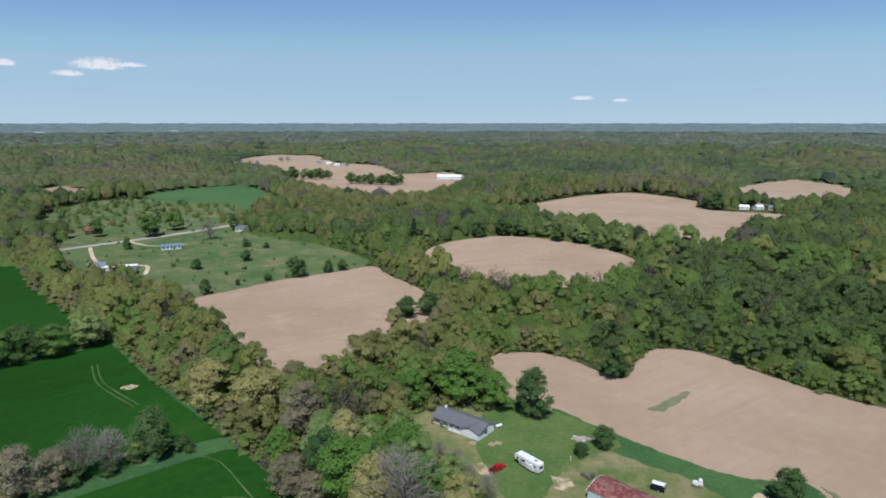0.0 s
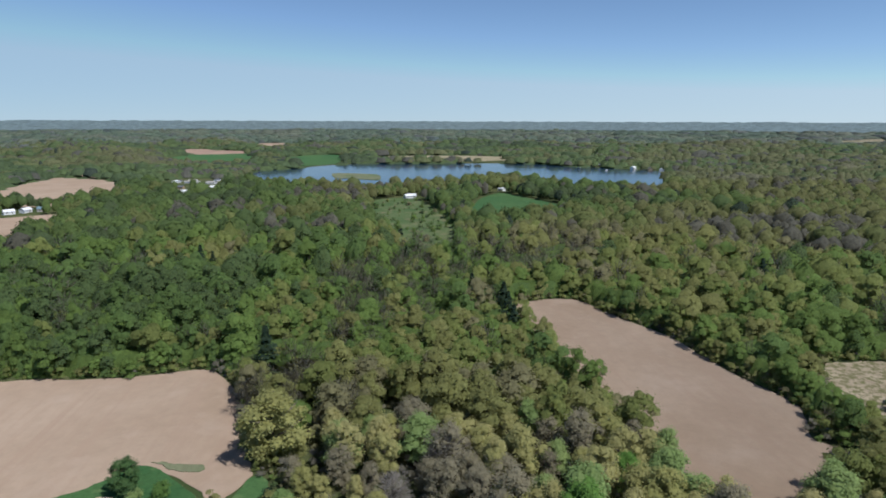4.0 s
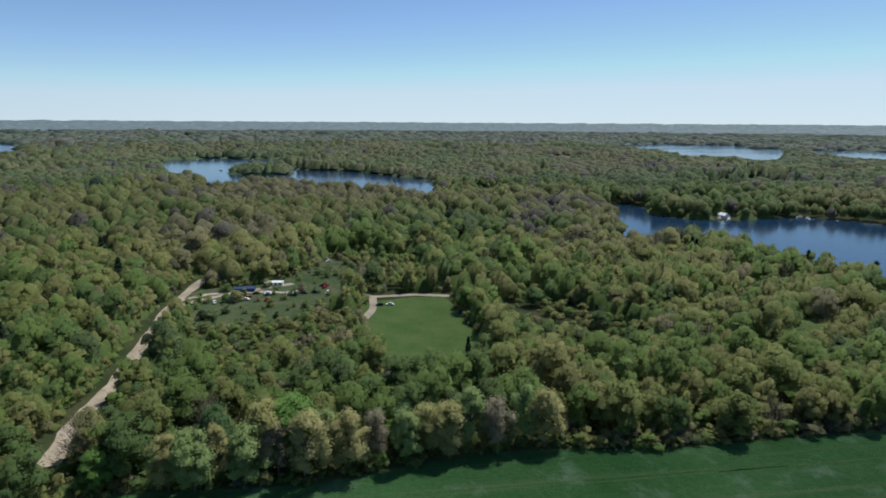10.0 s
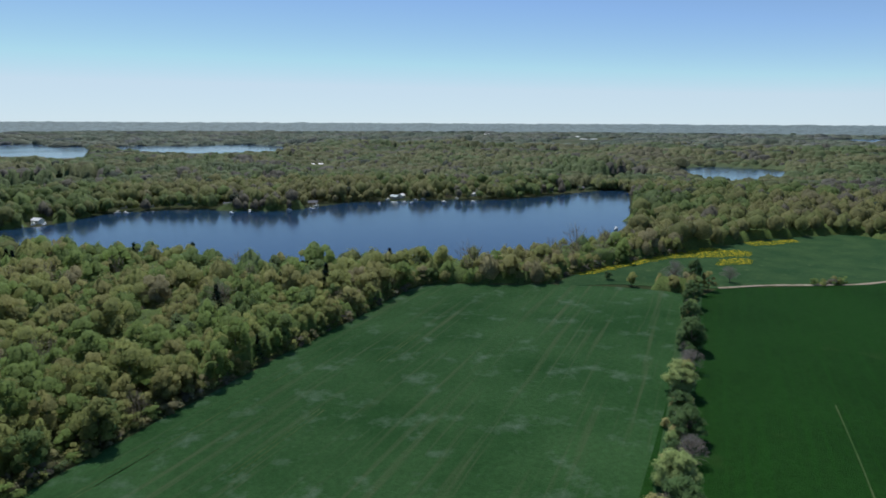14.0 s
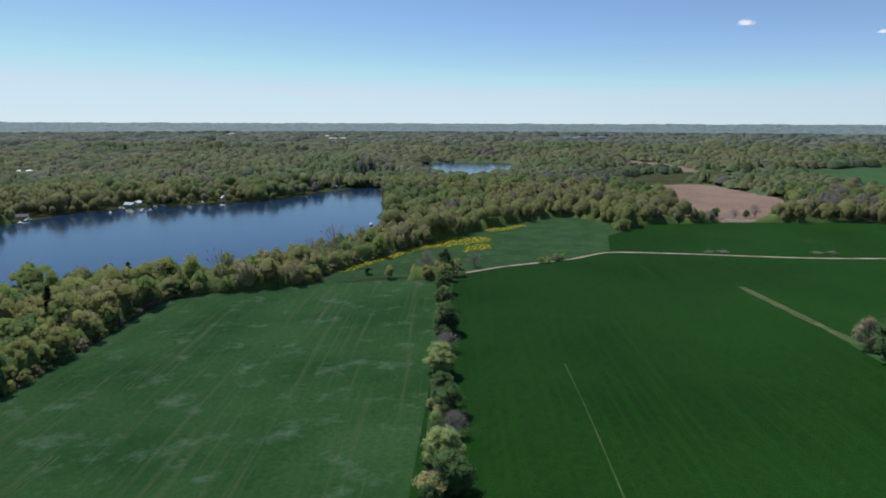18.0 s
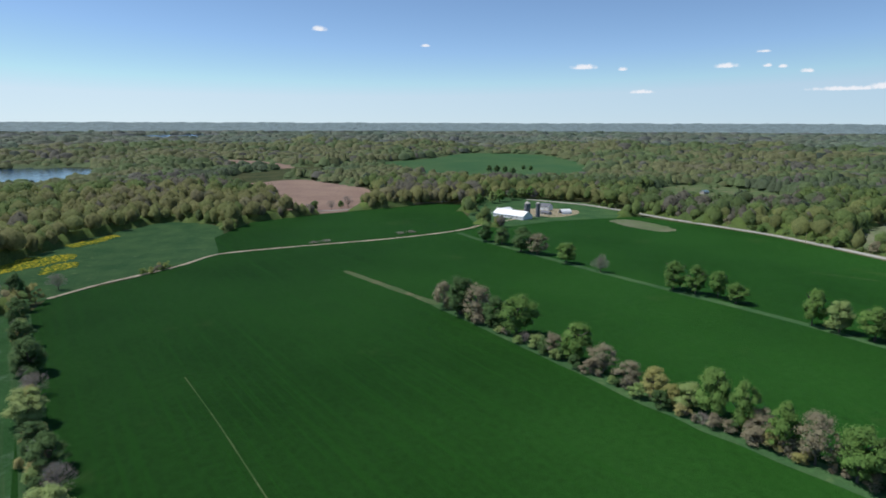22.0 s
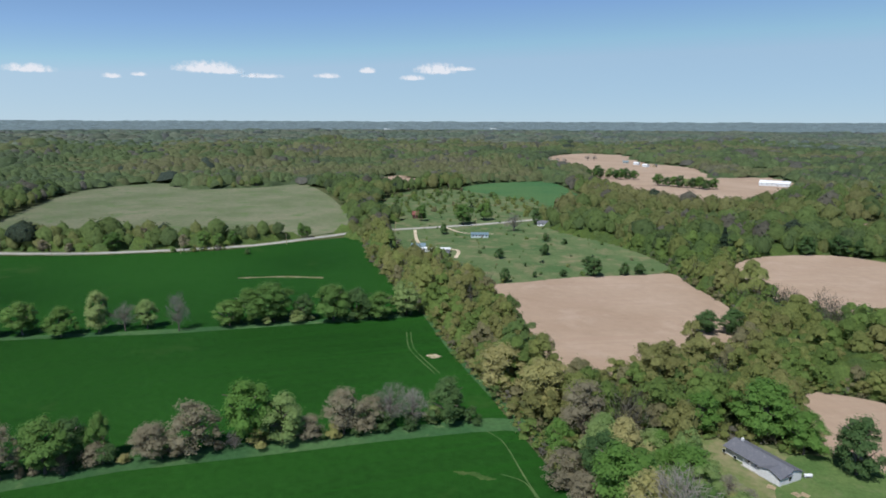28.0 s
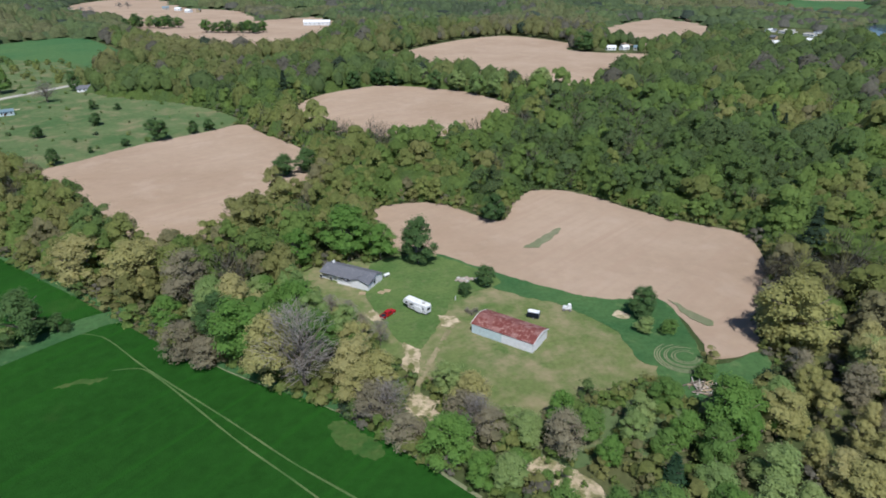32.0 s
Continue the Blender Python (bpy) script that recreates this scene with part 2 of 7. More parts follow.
M_DARK = paint("black_paint", (0.012, 0.016, 0.025), 0.35)
M_TYRE = paint("tyre_rubber", (0.02, 0.02, 0.02), 0.9)
M_RED = paint("red_car_paint", (0.35, 0.012, 0.015), 0.25)
M_WOOD = paint("weathered_boards", (0.4, 0.31, 0.19), 0.9, wear=(0.25, 0.2, 0.13), scale=2.0)
M_BROWN = paint("brown_boards", (0.09, 0.045, 0.03), 0.9, wear=(0.14, 0.09, 0.06), scale=0.8)
M_BLUEROOF = paint("blue_steel_roof", (0.17, 0.25, 0.29), 0.5, 0.1)
M_SILO = paint("silo_staves", (0.12, 0.125, 0.14), 0.6, wear=(0.2, 0.2, 0.21), scale=0.5)
M_CONCRETE = paint("concrete", (0.42, 0.4, 0.36), 0.9, wear=(0.3, 0.28, 0.25), scale=0.7)
M_BLUE = paint("blue_tarp", (0.025, 0.05, 0.13), 0.5)
M_STONE = paint("field_stone", (0.36, 0.3, 0.26), 0.95, wear=(0.22, 0.17, 0.15), scale=1.1)
M_CLOUD, n_, l_, p_ = node_mat("cloud_glow")
tc_ = n_.new("ShaderNodeTexCoord").outputs["Object"]
gr_ = n_.new("ShaderNodeTexGradient")
gr_.gradient_type = "SPHERICAL"
l_.new(tc_, gr_.inputs["Vector"])
wob_ = noise_node(n_, l_, n_.new("ShaderNodeNewGeometry").outputs["Position"], 0.028, 6, 0.66)
sx_ = n_.new("ShaderNodeSeparateXYZ")
l_.new(tc_, sx_.inputs[0])
flat_ = n_.new("ShaderNodeMapRange")
flat_.inputs["From Min"].default_value, flat_.inputs["From Max"].default_value = -0.5, -0.12
l_.new(sx_.outputs["Y"], flat_.inputs["Value"])
mb_ = n_.new("ShaderNodeMath")
mb_.operation = "MULTIPLY"
l_.new(flat_.outputs[0], mb_.inputs[0])
ma_ = n_.new("ShaderNodeMath")
ma_.operation = "MULTIPLY"
l_.new(gr_.outputs["Fac"], ma_.inputs[0])
l_.new(wob_, ma_.inputs[1])
l_.new(ma_.outputs[0], mb_.inputs[1])
fa_ = ramp_node(n_, l_, mb_.outputs[0], [(0.17, (0, 0, 0)), (0.36, (1, 1, 1))])
# the cloud cards glow evenly in place of sunlight falling on them
em_ = n_.new("ShaderNodeEmission")
em_.inputs["Color"].default_value, em_.inputs["Strength"].default_value = (0.95, 0.96, 1.0, 1), 0.82
tp_ = n_.new("ShaderNodeBsdfTransparent")
mx_ = n_.new("ShaderNodeMixShader")
l_.new(fa_, mx_.inputs["Fac"])
l_.new(tp_.outputs[0], mx_.inputs[1])
l_.new(em_.outputs[0], mx_.inputs[2])
l_.new(mx_.outputs[0], n_["Material Output"].inputs["Surface"])

# ---- plan: outlines in metres, the drone at the origin ----
SOIL_WEST = [(-144, 344), (-131, 362), (-104, 392), (-71, 415), (-50, 431), (-36, 405), (-14, 369), (-8, 347), (-4, 296), (-31, 261), (-47, 236), (-55, 222), (-72, 236), (-93, 265), (-111, 287)]
SOIL_MIDDLE = [(-14, 484), (8, 525), (54, 552), (97, 533), (128, 500), (143, 457), (141, 438), (114, 397), (89, 369), (60, 365), (41, 375), (17, 389), (-5, 420)]
SOIL_EAST = [(60, 686), (120, 785), (195, 865), (270, 905), (310, 860), (330, 795), (305, 745), (330, 710), (395, 675), (345, 630), (285, 576), (217, 495), (198, 515), (168, 576), (125, 630), (89, 661)]
SOIL_FAR = [(460, 975), (630, 1125), (645, 1080), (640, 975), (525, 805), (465, 775), (420, 845)]
SOIL_FAR_STRIP = [(685, 1150), (770, 1100), (705, 1000), (665, 1020)]
SOIL_NORTH = [(-275, 1100), (-210, 1125), (-75, 1250), (20, 1295), (45, 1125), (15, 960), (-10, 845), (-70, 820), (-140, 845), (-220, 985)]
SOIL_NORTH_STRIP = [(-570, 1740), (-540, 1990), (-395, 1955), (-270, 1615), (-140, 1485), (-135, 1295), (-285, 1410), (-355, 1375), (-475, 1485)]
SOIL_HOME = [(20, 257), (41, 261), (53, 256), (61, 244), (68, 234), (74, 234), (85, 255), (97, 266), (112, 263), (122, 252), (131, 235), (145, 217), (160, 204), (163, 194), (154, 173), (141, 158), (127, 143), (120, 131), (113, 125), (101, 125), (103, 135), (104, 149), (102, 159), (87, 160), (75, 169), (60, 183), (49, 195), (39, 206), (23, 215)]
SOIL_SOUTH = [(307, 125), (329, 113), (336, 97), (313, 65), (297, 40), (269, 16), (243, -12), (218, -16), (215, -30), (190, -22), (172, -15), (151, -5), (158, 8), (181, 22), (208, 41), (230, 64), (263, 95)]
SAND_LOT = [(293, -22), (304, -35), (312, -53), (294, -53), (267, -43), (232, -40), (236, -32), (251, -22)]
SOIL_LAKE = [(-984, -547), (-976, -482), (-1042, -444), (-1050, -407), (-1012, -368), (-966, -310), (-917, -262), (-761, -212), (-679, -221), (-646, -266), (-658, -290), (-791, -354), (-822, -405)]
SOIL_LAKE_FAR = [(-1837, -1092), (-1760, -967), (-1589, -844), (-1552, -739), (-1441, -610), (-1329, -550), (-1283, -597), (-1327, -699), (-1446, -781), (-1635, -916)]
SOIL_LITTLE = [(-610, 910), (-605, 1015), (-515, 915), (-530, 840)]
SAND_SHORE = [(1465, 1023), (1633, 900), (1666, 721), (1508, 652), (1342, 783), (1307, 904)]
SOIL_HILL = [(1915, 1940), (2028, 1895), (1681, 1562), (1669, 1691)]
SOIL_HILL_FAR = [(1319, 1723), (1483, 1800), (1523, 1585), (1413, 1470), (1277, 1550)]
WHEAT = [(-273, -265), (-303, -278), (-367, -257), (-435, -244), (-498, -283), (-587, -291), (-670, -225), (-760, -135), (-760, -85), (-720, -95), (-614, -65), (-593, -41), (-649, 14), (-695, 105), (-645, 158), (-594, 202), (-535, 234), (-484, 259), (-445, 282), (-402, 317), (-374, 342), (-348, 393), (-322, 434), (-300, 428), (-255, 372), (-208, 326), (-175, 289), (-152, 272), (-115, 231), (-85, 200), (-70, 184), (-49, 162), (-30, 147), (-1, 123), (26, 90), (40, 70), (10, 0), (-30, -50)]
HAY = [(-113, -103), (-203, -193), (-271, -267), (-255, -297), (-214, -323), (-183, -334), (-134, -352), (-77, -301), (-43, -271), (-3, -233), (16, -215), (43, -188), (59, -176), (80, -160), (102, -135), (121, -107), (152, -81), (164, -64), (158, -45), (145, -30), (105, 38), (65, 68), (45, 68), (14, -4), (-26, -54)]
MEADOW = [(-215, -321), (-244, -343), (-327, -363), (-455, -386), (-514, -386), (-571, -374), (-556, -310), (-440, -246), (-371, -262), (-302, -278), (-282, -285), (-253, -308)]
MARSH = [(-544, 254), (-650, 315), (-865, 535), (-880, 685), (-760, 645), (-685, 710), (-660, 785), (-520, 670), (-382, 525), (-347, 463), (-360, 418), (-427, 365), (-516, 307)]
PASTURE_NORTH = [(-415, 860), (-395, 960), (-330, 1020), (-245, 880), (-200, 775), (-345, 775)]
FARM_GRASS = [(-322, 506), (-324, 591), (-230, 619), (-169, 554), (-111, 517), (-70, 475), (-56, 430), (-150, 348), (-183, 366), (-235, 393), (-278, 446)]
SCRUB_GRASS = [(-352, 522), (-455, 730), (-425, 830), (-245, 745), (-201, 635), (-236, 602), (-320, 584)]
FAR_GREEN = [(-1485, -415), (-1790, -310), (-2090, -250), (-2020, 10), (-1545, 100), (-1235, 75), (-1175, -120), (-1280, -270)]
ROAD_MEADOW = [(-1035, 190), (-1090, 265), (-945, 345), (-805, 285), (-790, 190), (-840, 125)]
CLEARING = [(215, -232), (227, -254), (202, -286), (169, -259), (135, -225), (130, -191), (138, -181), (155, -181)]
LAKE_MEADOW = [(566, 278), (718, 344), (812, 354), (781, 305), (746, 256), (692, 207), (609, 216), (556, 235)]
LAKE_SCRUB = [(635, 455), (695, 420), (528, 280), (429, 233), (450, 295)]
HILL_GREEN = [(1083, 1428), (1277, 1550), (1394, 1438), (1054, 1087), (985, 1154), (993, 1299)]
LAWN = [(2, 191), (15, 204), (24, 209), (39, 206), (49, 195), (60, 183), (75, 169), (87, 160), (102, 158), (103, 148), (99, 127), (89, 122), (75, 117), (55, 115), (40, 105), (35, 110), (31, 123), (20, 131), (12, 142), (15, 153), (10, 172)]
JUNK_YARD = [(305, -182), (327, -212), (306, -251), (328, -325), (298, -318), (248, -260), (235, -208), (246, -179), (266, -169)]
FIELD_MARGIN = [(39, 207), (49, 196), (60, 184), (75, 169), (88, 161), (103, 159), (104, 148), (98, 125), (89, 122), (81, 128), (81, 143), (72, 160), (57, 172), (45, 187)]
LAKE_MAIN = [(275, -740), (240, -760), (195, -690), (125, -700), (75, -770), (-5, -775), (-100, -725), (-195, -770), (-265, -765), (-405, -730), (-575, -775), (-610, -740), (-383, -465), (-335, -430), (-250, -406), (-183, -401), (-110, -433), (-35, -437), (-4, -487), (57, -524), (138, -560), (172, -519), (207, -610), (250, -685)]
LAKE_NARROWS = [(1133, -678), (921, -598), (756, -530), (767, -590), (733, -616), (681, -623), (589, -636), (512, -647), (462, -613), (452, -622), (654, -897), (708, -893), (873, -940), (997, -911), (1047, -917), (1201, -1024), (1330, -1129), (1376, -1093), (1486, -1059), (1506, -956), (1487, -871)]
LAKE_SMALL = [(2801, -852), (3018, -956), (2832, -1022), (2498, -965), (1938, -709), (2139, -708), (2299, -717)]
LAKE_EAST = [(896, 924), (992, 918), (1122, 915), (1228, 865), (1290, 753), (1395, 602), (1407, 498), (1369, 430), (1372, 370), (1347, 289), (1344, 229), (913, 153), (914, 212), (899, 274), (911, 336), (979, 421), (897, 446), (833, 457), (791, 497), (720, 497), (714, 571), (699, 635), (704, 713)]
LAKE_FAR = [(948, -2541), (865, -2842), (534, -2953), (437, -2770), (323, -2737), (212, -1874), (264, -1772), (352, -1883), (524, -2014)]
LAKE_FAR_STRIP = [(261, -2722), (-7, -2749), (-252, -2812), (-395, -2639), (-443, -2410), (-226, -1948), (-58, -2004), (87, -2068)]
LAKE_WEST = [(-1050, -1120), (-1200, -1125), (-1205, -950), (-1025, -810), (-865, -805), (-875, -875)]
SOIL_LAKE_STRIP = [(-1149, -733), (-1240, -736), (-1294, -682), (-1199, -638), (-1127, -668), (-1090, -685)]
SHORE_GREEN = [(1330, 1231), (1508, 1187), (1200, 947), (1079, 981)]
MARSH_ISLET = [(958, 766), (975, 679), (884, 612), (885, 670), (881, 704)]
RED_FIELD = [(835, -1782), (778, -1821), (688, -1628), (732, -1572)]
MUD_FLAT = [(535, -771), (526, -833), (411, -778), (390, -740), (458, -728), (500, -737)]
BARE_STANDS = [(95, 84, 14), (128, 78, 14), (323, 208, 50), (382, 224, 40), (394, 151, 35), (414, 369, 30), (404, 152, 35), (617, -31, 60), (424, 138, 35), (849, -218, 60), (847, -258, 50), (552, -101, 30), (218, -439, 25), (376, -933, 40)]
FIR_STANDS = [(288, 118, 18), (296, 106, 18), (610, 138, 15), (60, -285, 14), (122, -307, 12)]
OLIVE_STANDS = [(118, 98, 26), (150, 120, 22), (175, 150, 22), (100, 60, 25), (465, 144, 45), (493, 117, 45), (220, 124, 22), (178, 89, 20), (314, 318, 35), (551, 63, 60), (540, 16, 60), (464, -78, 50), (294, -566, 50), (302, -680, 70), (200, -584, 50), (444, -521, 60), (380, -243, 40), (423, -327, 50), (274, -606, 60), (-73, 250, 20), (-47, 218, 18), (-686, -549, 70), (-742, -493, 60), (-121, -591, 30), (171, -459, 40)]
GREEN_STANDS = [(218, 355, 55), (216, 290, 45), (129, 291, 40), (163, 72, 15), (287, -429, 50), (331, -392, 40), (325, -491, 50), (373, -484, 40), (195, 452, 70), (217, 377, 60), (-41, 529, 60), (436, -99, 50), (73, -349, 40), (34, -461, 40)]
SHRUB_LAND = [[(345, -362), (271, -356), (225, -298), (229, -278), (264, -273)], [(177, -299), (138, -321), (80, -297), (78, -248), (121, -243), (155, -261)], [(275, -166), (275, -215), (220, -232), (177, -183), (187, -136), (218, -129)], [(181, -317), (170, -351), (132, -279), (136, -258)]]
LAKE_GLINT = [(-2950, -2120), (-3230, -1840), (-2970, -1680), (-2780, -1850)]
ISLAND = [(1043, -751), (1083, -809), (1082, -846), (1051, -873), (995, -849), (952, -841), (946, -794), (980, -753)]
ROAD = [(-830, -20), (-790, 50), (-745, 90), (-684, 135), (-604, 205), (-546, 238), (-493, 264), (-453, 287), (-408, 325), (-366, 370), (-346, 415), (-330, 455), (-318, 475), (-305, 490), (-278, 519), (-247, 555), (-216, 600), (-197, 623), (-112, 665), (25, 715), (80, 745)]
TRACK = [(-303, -278), (-338, -271), (-370, -259), (-395, -251), (-435, -244), (-470, -202), (-521, -130), (-567, -82), (-598, -63), (-600, -64), (-662, -22), (-691, 3)]
LANE = [(190, -69), (211, -86), (233, -111), (269, -144), (307, -179), (348, -228)]
LANE_YARD = [(308, -184), (306, -215), (294, -255)]
LANE_CLEARING = [(245, -264), (234, -262), (217, -280), (199, -290)]
LANE_SPUR = [(234, -262), (218, -244), (210, -228)]
DRIVE = [(34, 157), (25, 145), (19, 138), (19, 119), (30, 105), (41, 94), (48, 86)]
FLOWERS_A = [(-241, -346), (-260, -348), (-335, -371), (-375, -380), (-403, -373), (-379, -358), (-333, -356), (-252, -338)]
FLOWERS_B = [(-446, -385), (-495, -379), (-484, -367), (-443, -370)]
FLOWERS_C = [(-371, -382), (-415, -358), (-401, -343), (-369, -348), (-346, -364)]
FLOWERS_D = [(-377, -342), (-392, -332), (-378, -322), (-353, -326)]
FIELD_ISLAND = [(73, 205), (79, 210), (92, 220), (92, 217), (80, 205)]
FIELD_ISLAND_B = [(106, 157), (107, 154), (112, 142), (109, 140), (106, 148)]
FAR_HOUSES = [(-247, 1470, 0), (-228, 1475, 1), (-278, 1530, 0), (-312, 1572, 2), (574, 717, 0), (558, 681, 1), (588, 694, 2), (643, 741, 0), (618, 784, 1), (520, 631, 0),
              (1367, 288, 0), (1354, 250, 1), (1335, 224, 0), (1209, 92, 2), (1138, 36, 0), (1140, 12, 0), (1414, 374, 1), (702, 433, 0), (-1115, -196, 0), (-946, 232, 2), (-1221, 443, 0)]
SHORE_HOUSES = [(203, -815, 1), (190, -825, 0), (61, -822, 2), (36, -820, 0), (-275, -800, 0), (-389, -795, 1), (-504, -790, 0), (135, -722, 0), (-268, -1392, 0), (-305, -1445, 0), (-330, -1440, 0),
                (799, -1659, 0), (1049, -1169, 0), (788, -1620, 0), (729, -1704, 0), (1590, -1124, 0), (1530, -1175, 1), (1450, -1190, 2), (1640, -1085, 0), (-1080, -1710, 0), (-1349, -1836, 0)]
TOWN = [(-1952, -2898), (-2019, -2914), (-1931, -2713), (-1965, -2685), (-2011, -2578), (-2108, -2630), (-2255, -2641), (-2312, -2588), (-1602, -2358), (-1440, -3257), (-1767, -3567), (-1692, -3348), (-2171, 3404), (-2274, 3778), (-1748, 4461), (-1601, 3782)]
PARK_HOMES = [(686, 871), (685, 847), (616, 805), (596, 677), (694, 807), (668, 807), (681, 874), (541, 690), (591, 680), (702, 812), (591, 742), (578, 677), (732, 835), (600, 717), (687, 834), (704, 860), (587, 665), (664, 801), (634, 721), (587, 670), (640, 777), (642, 768)]
BOATS = [(145, -699), (127, -706), (137, -709), (59, -765), (68, -770), (-49, -724), (-69, -731), (-113, -727), (-139, -730), (-227, -746), (-259, -741), (-267, -738), (-309, -730), (-344, -717), (1468, -970), (1428, -989), (1362, -1063), (1322, -1088), (1267, -1089), (1112, -786), (-249, -778), (-283, -765), (-294, -768), (-340, -760), (-515, -777), (-383, -480), (-149, -752), (1408, 552), (1330, 395), (1302, 328), (1332, 221)]
MORE_HOUSES = [(67, -817, 2), (0, -825, 2), (219, -843, 0), (179, -862, 1), (-263, -791, 2), (-336, -780, 1), (-376, -785, 0), (-148, -766, 1), (-49, -785, 1), (1573, -1019, 0), (1588, -1059, 1), (1543, -1079, 0), (1478, -1143, 0), (1467, -1165, 2), (1402, -1164, 0), (2454, -1762, 0), (1063, -1207, 0), (849, -1315, 0), (-531, -794, 0), (-564, -796, 1), (-410, -841, 0), (-424, -490, 0), (-1135, -394, 0), (-1095, -202, 0), (-1034, -211, 0), (-1048, -228, 1), (355, 729, 0), (372, 728, 0), (387, 721, 2), (840, 363, 0), (852, 360, 1), (736, 402, 0), (694, 434, 0), (254, 1442, 0)]
LONG_SHEDS = [(851, -1749), (825, -1722), (-233, -1315), (-295, -1470), (-2926, -1566), (-1366, -1851), (-1163, -1830), (-1827, -1756)]
HOMES = [(x, y, 0) for x, y in TOWN] + FAR_HOUSES + SHORE_HOUSES + [(12, 1130, 0), (-5, 1132, 0), (28, 1128, 0)] + [(x, y, 0) for x, y in PARK_HOMES + LONG_SHEDS] + MORE_HOUSES + [(-241, 421, 0), (-229, 419, 0), (-218, 423, 0), (-214, 408, 0), (-228, 398, 0), (-222, 385, 0), (-240, 402, 0)]


def rise(r):
    """The land lifts to a far rim of wooded hills."""
    return 88.0 * np.clip((r - 2500.0) / 2400.0, 0, 1) ** 1.5


def curve(points, closed=True, steps=4):
    """A smooth line through plan points."""
    p = np.array(points, float)
    n = len(p)
    out = []
    for i in range(n if closed else n - 1):
        a, b, c, d = (p[k % n] if closed else p[min(max(k, 0), n - 1)] for k in (i - 1, i, i + 1, i + 2))
        for s in range(steps):
            t = s / steps
            cr = 0.5 * (2 * b + (c - a) * t + (2 * a - 5 * b + 4 * c - d) * t * t + (3 * b - a - 3 * c + d) * t ** 3)
            out.append(cr * 0.75 + (b + (c - b) * t) * 0.25)
    if not closed:
        out.append(p[-1])
    return np.array(out)


def mesh_of(name, verts, faces, material, smooth=False):
    me = bpy.data.meshes.new(name)
    me.from_pydata([tuple(v) for v in verts], [], [tuple(f) for f in faces])
    me.materials.append(material)
    if smooth:
        me.polygons.foreach_set("use_smooth", [True] * len(me.polygons))
    return me


def arrays_mesh(name, verts, tris, material, tone=None, normals=None):
    """A triangle mesh from numpy arrays, with a tone for each vertex."""
    me = bpy.data.meshes.new(name)
    nv, nf = len(verts), len(tris)
    me.vertices.add(nv)
    me.vertices.foreach_set("co", np.ascontiguousarray(verts, np.float32).ravel())
    me.loops.add(nf * 3)
    me.loops.foreach_set("vertex_index", np.ascontiguousarray(tris, np.int32).ravel())
    me.polygons.add(nf)
    me.polygons.foreach_set("loop_start", np.arange(0, nf * 3, 3, dtype=np.int32))
    me.update()
    me.validate()
    if tone is not None:
        a = me.attributes.new("tone", "FLOAT", "POINT")
        a.data.foreach_set("value", np.ascontiguousarray(tone, np.float32))
    me.materials.append(material)
    if normals is not None:
        me.polygons.foreach_set("use_smooth", np.ones(nf, bool))
        me.normals_split_custom_set_from_vertices(normals.astype(np.float32))
    return me


patch_no = [0]


def patch(name, outline, z, material, label, category, smooth=True, ragged=0.0):
    """A piece of land cover with its outline, standing z above the ground, with sides down to it."""
    patch_no[0] += 1
    z += 0.0045 * (patch_no[0] % 12)
    c = curve(outline) if smooth else np.array(outline, float)
    if ragged:
        c = curve(c, True, 3) if len(c) < 90 else c
        c = c + np.array([[noise.noise((x / 4, y / 4, 3.1)) + noise.noise((x, y, 1.1)) * 0.5, noise.noise((x / 4, y / 4, 8.7)) + noise.noise((x, y, 6.2)) * 0.5] for x, y in c]) * ragged
    bm = bmesh.new()
    top = []
    for x, y in c:
        r = math.hypot(x, y)
        top.append(bm.verts.new((x, y, float(rise(r)) + z + (2.5 if r > 2300 else 0))))
    f = bm.faces.new(top)
    f.normal_update()
    if f.normal.z < 0:
        f.normal_flip()
    low = [bm.verts.new((v.co.x, v.co.y, v.co.z - z - 0.05)) for v in top]
    for i in range(len(top)):
        j = (i + 1) % len(top)
        bm.faces.new((top[i], top[j], low[j], low[i]))
    bmesh.ops.triangulate(bm, faces=[f])
    me = bpy.data.meshes.new(name)
    bm.to_mesh(me)
    bm.free()
    me.materials.append(material)
    return tagged(new(name, me), label, category, kind="structure")


strip_no = [0]


def strip(name, line, width, z, material, label, category, wander=0.0, smooth=True):
    strip_no[0] += 1
    z += 0.0045 * (strip_no[0] % 9)
    c = curve(line, False, 6) if smooth else np.array(line, float)
    d = np.gradient(c, axis=0)
    d /= np.linalg.norm(d, axis=1)[:, None] + 1e-9
    nrm = np.stack([-d[:, 1], d[:, 0]], 1)
    w = np.array([width / 2 * (1 + wander * noise.noise((x / 9, y / 9, 1.0))) for x, y in c])[:, None]
    a, b = c + nrm * w, c - nrm * w
    verts = [(x, y, z) for x, y in a] + [(x, y, z) for x, y in b]
    n = len(c)
    return tagged(new(name, mesh_of(name, verts, [(i, n + i, n + i + 1, i + 1) for i in range(n - 1)], material)), label, category, kind="structure")




def towards(outline, k):
    """Carries the side of an outline that faces the origin nearer, to where the wood in front of it begins."""
    c = np.array(outline, float)
    area = float(np.sum(c[:, 0] * np.roll(c[:, 1], -1) - c[:, 1] * np.roll(c[:, 0], -1)))
    d = np.roll(c, -1, axis=0) - np.roll(c, 1, axis=0)
    out = np.stack([d[:, 1], -d[:, 0]], 1) * (1 if area > 0 else -1)
    near = (out * c).sum(1) < 0
    return [tuple(p * k) if f else tuple(p) for p, f in zip(c, near)]


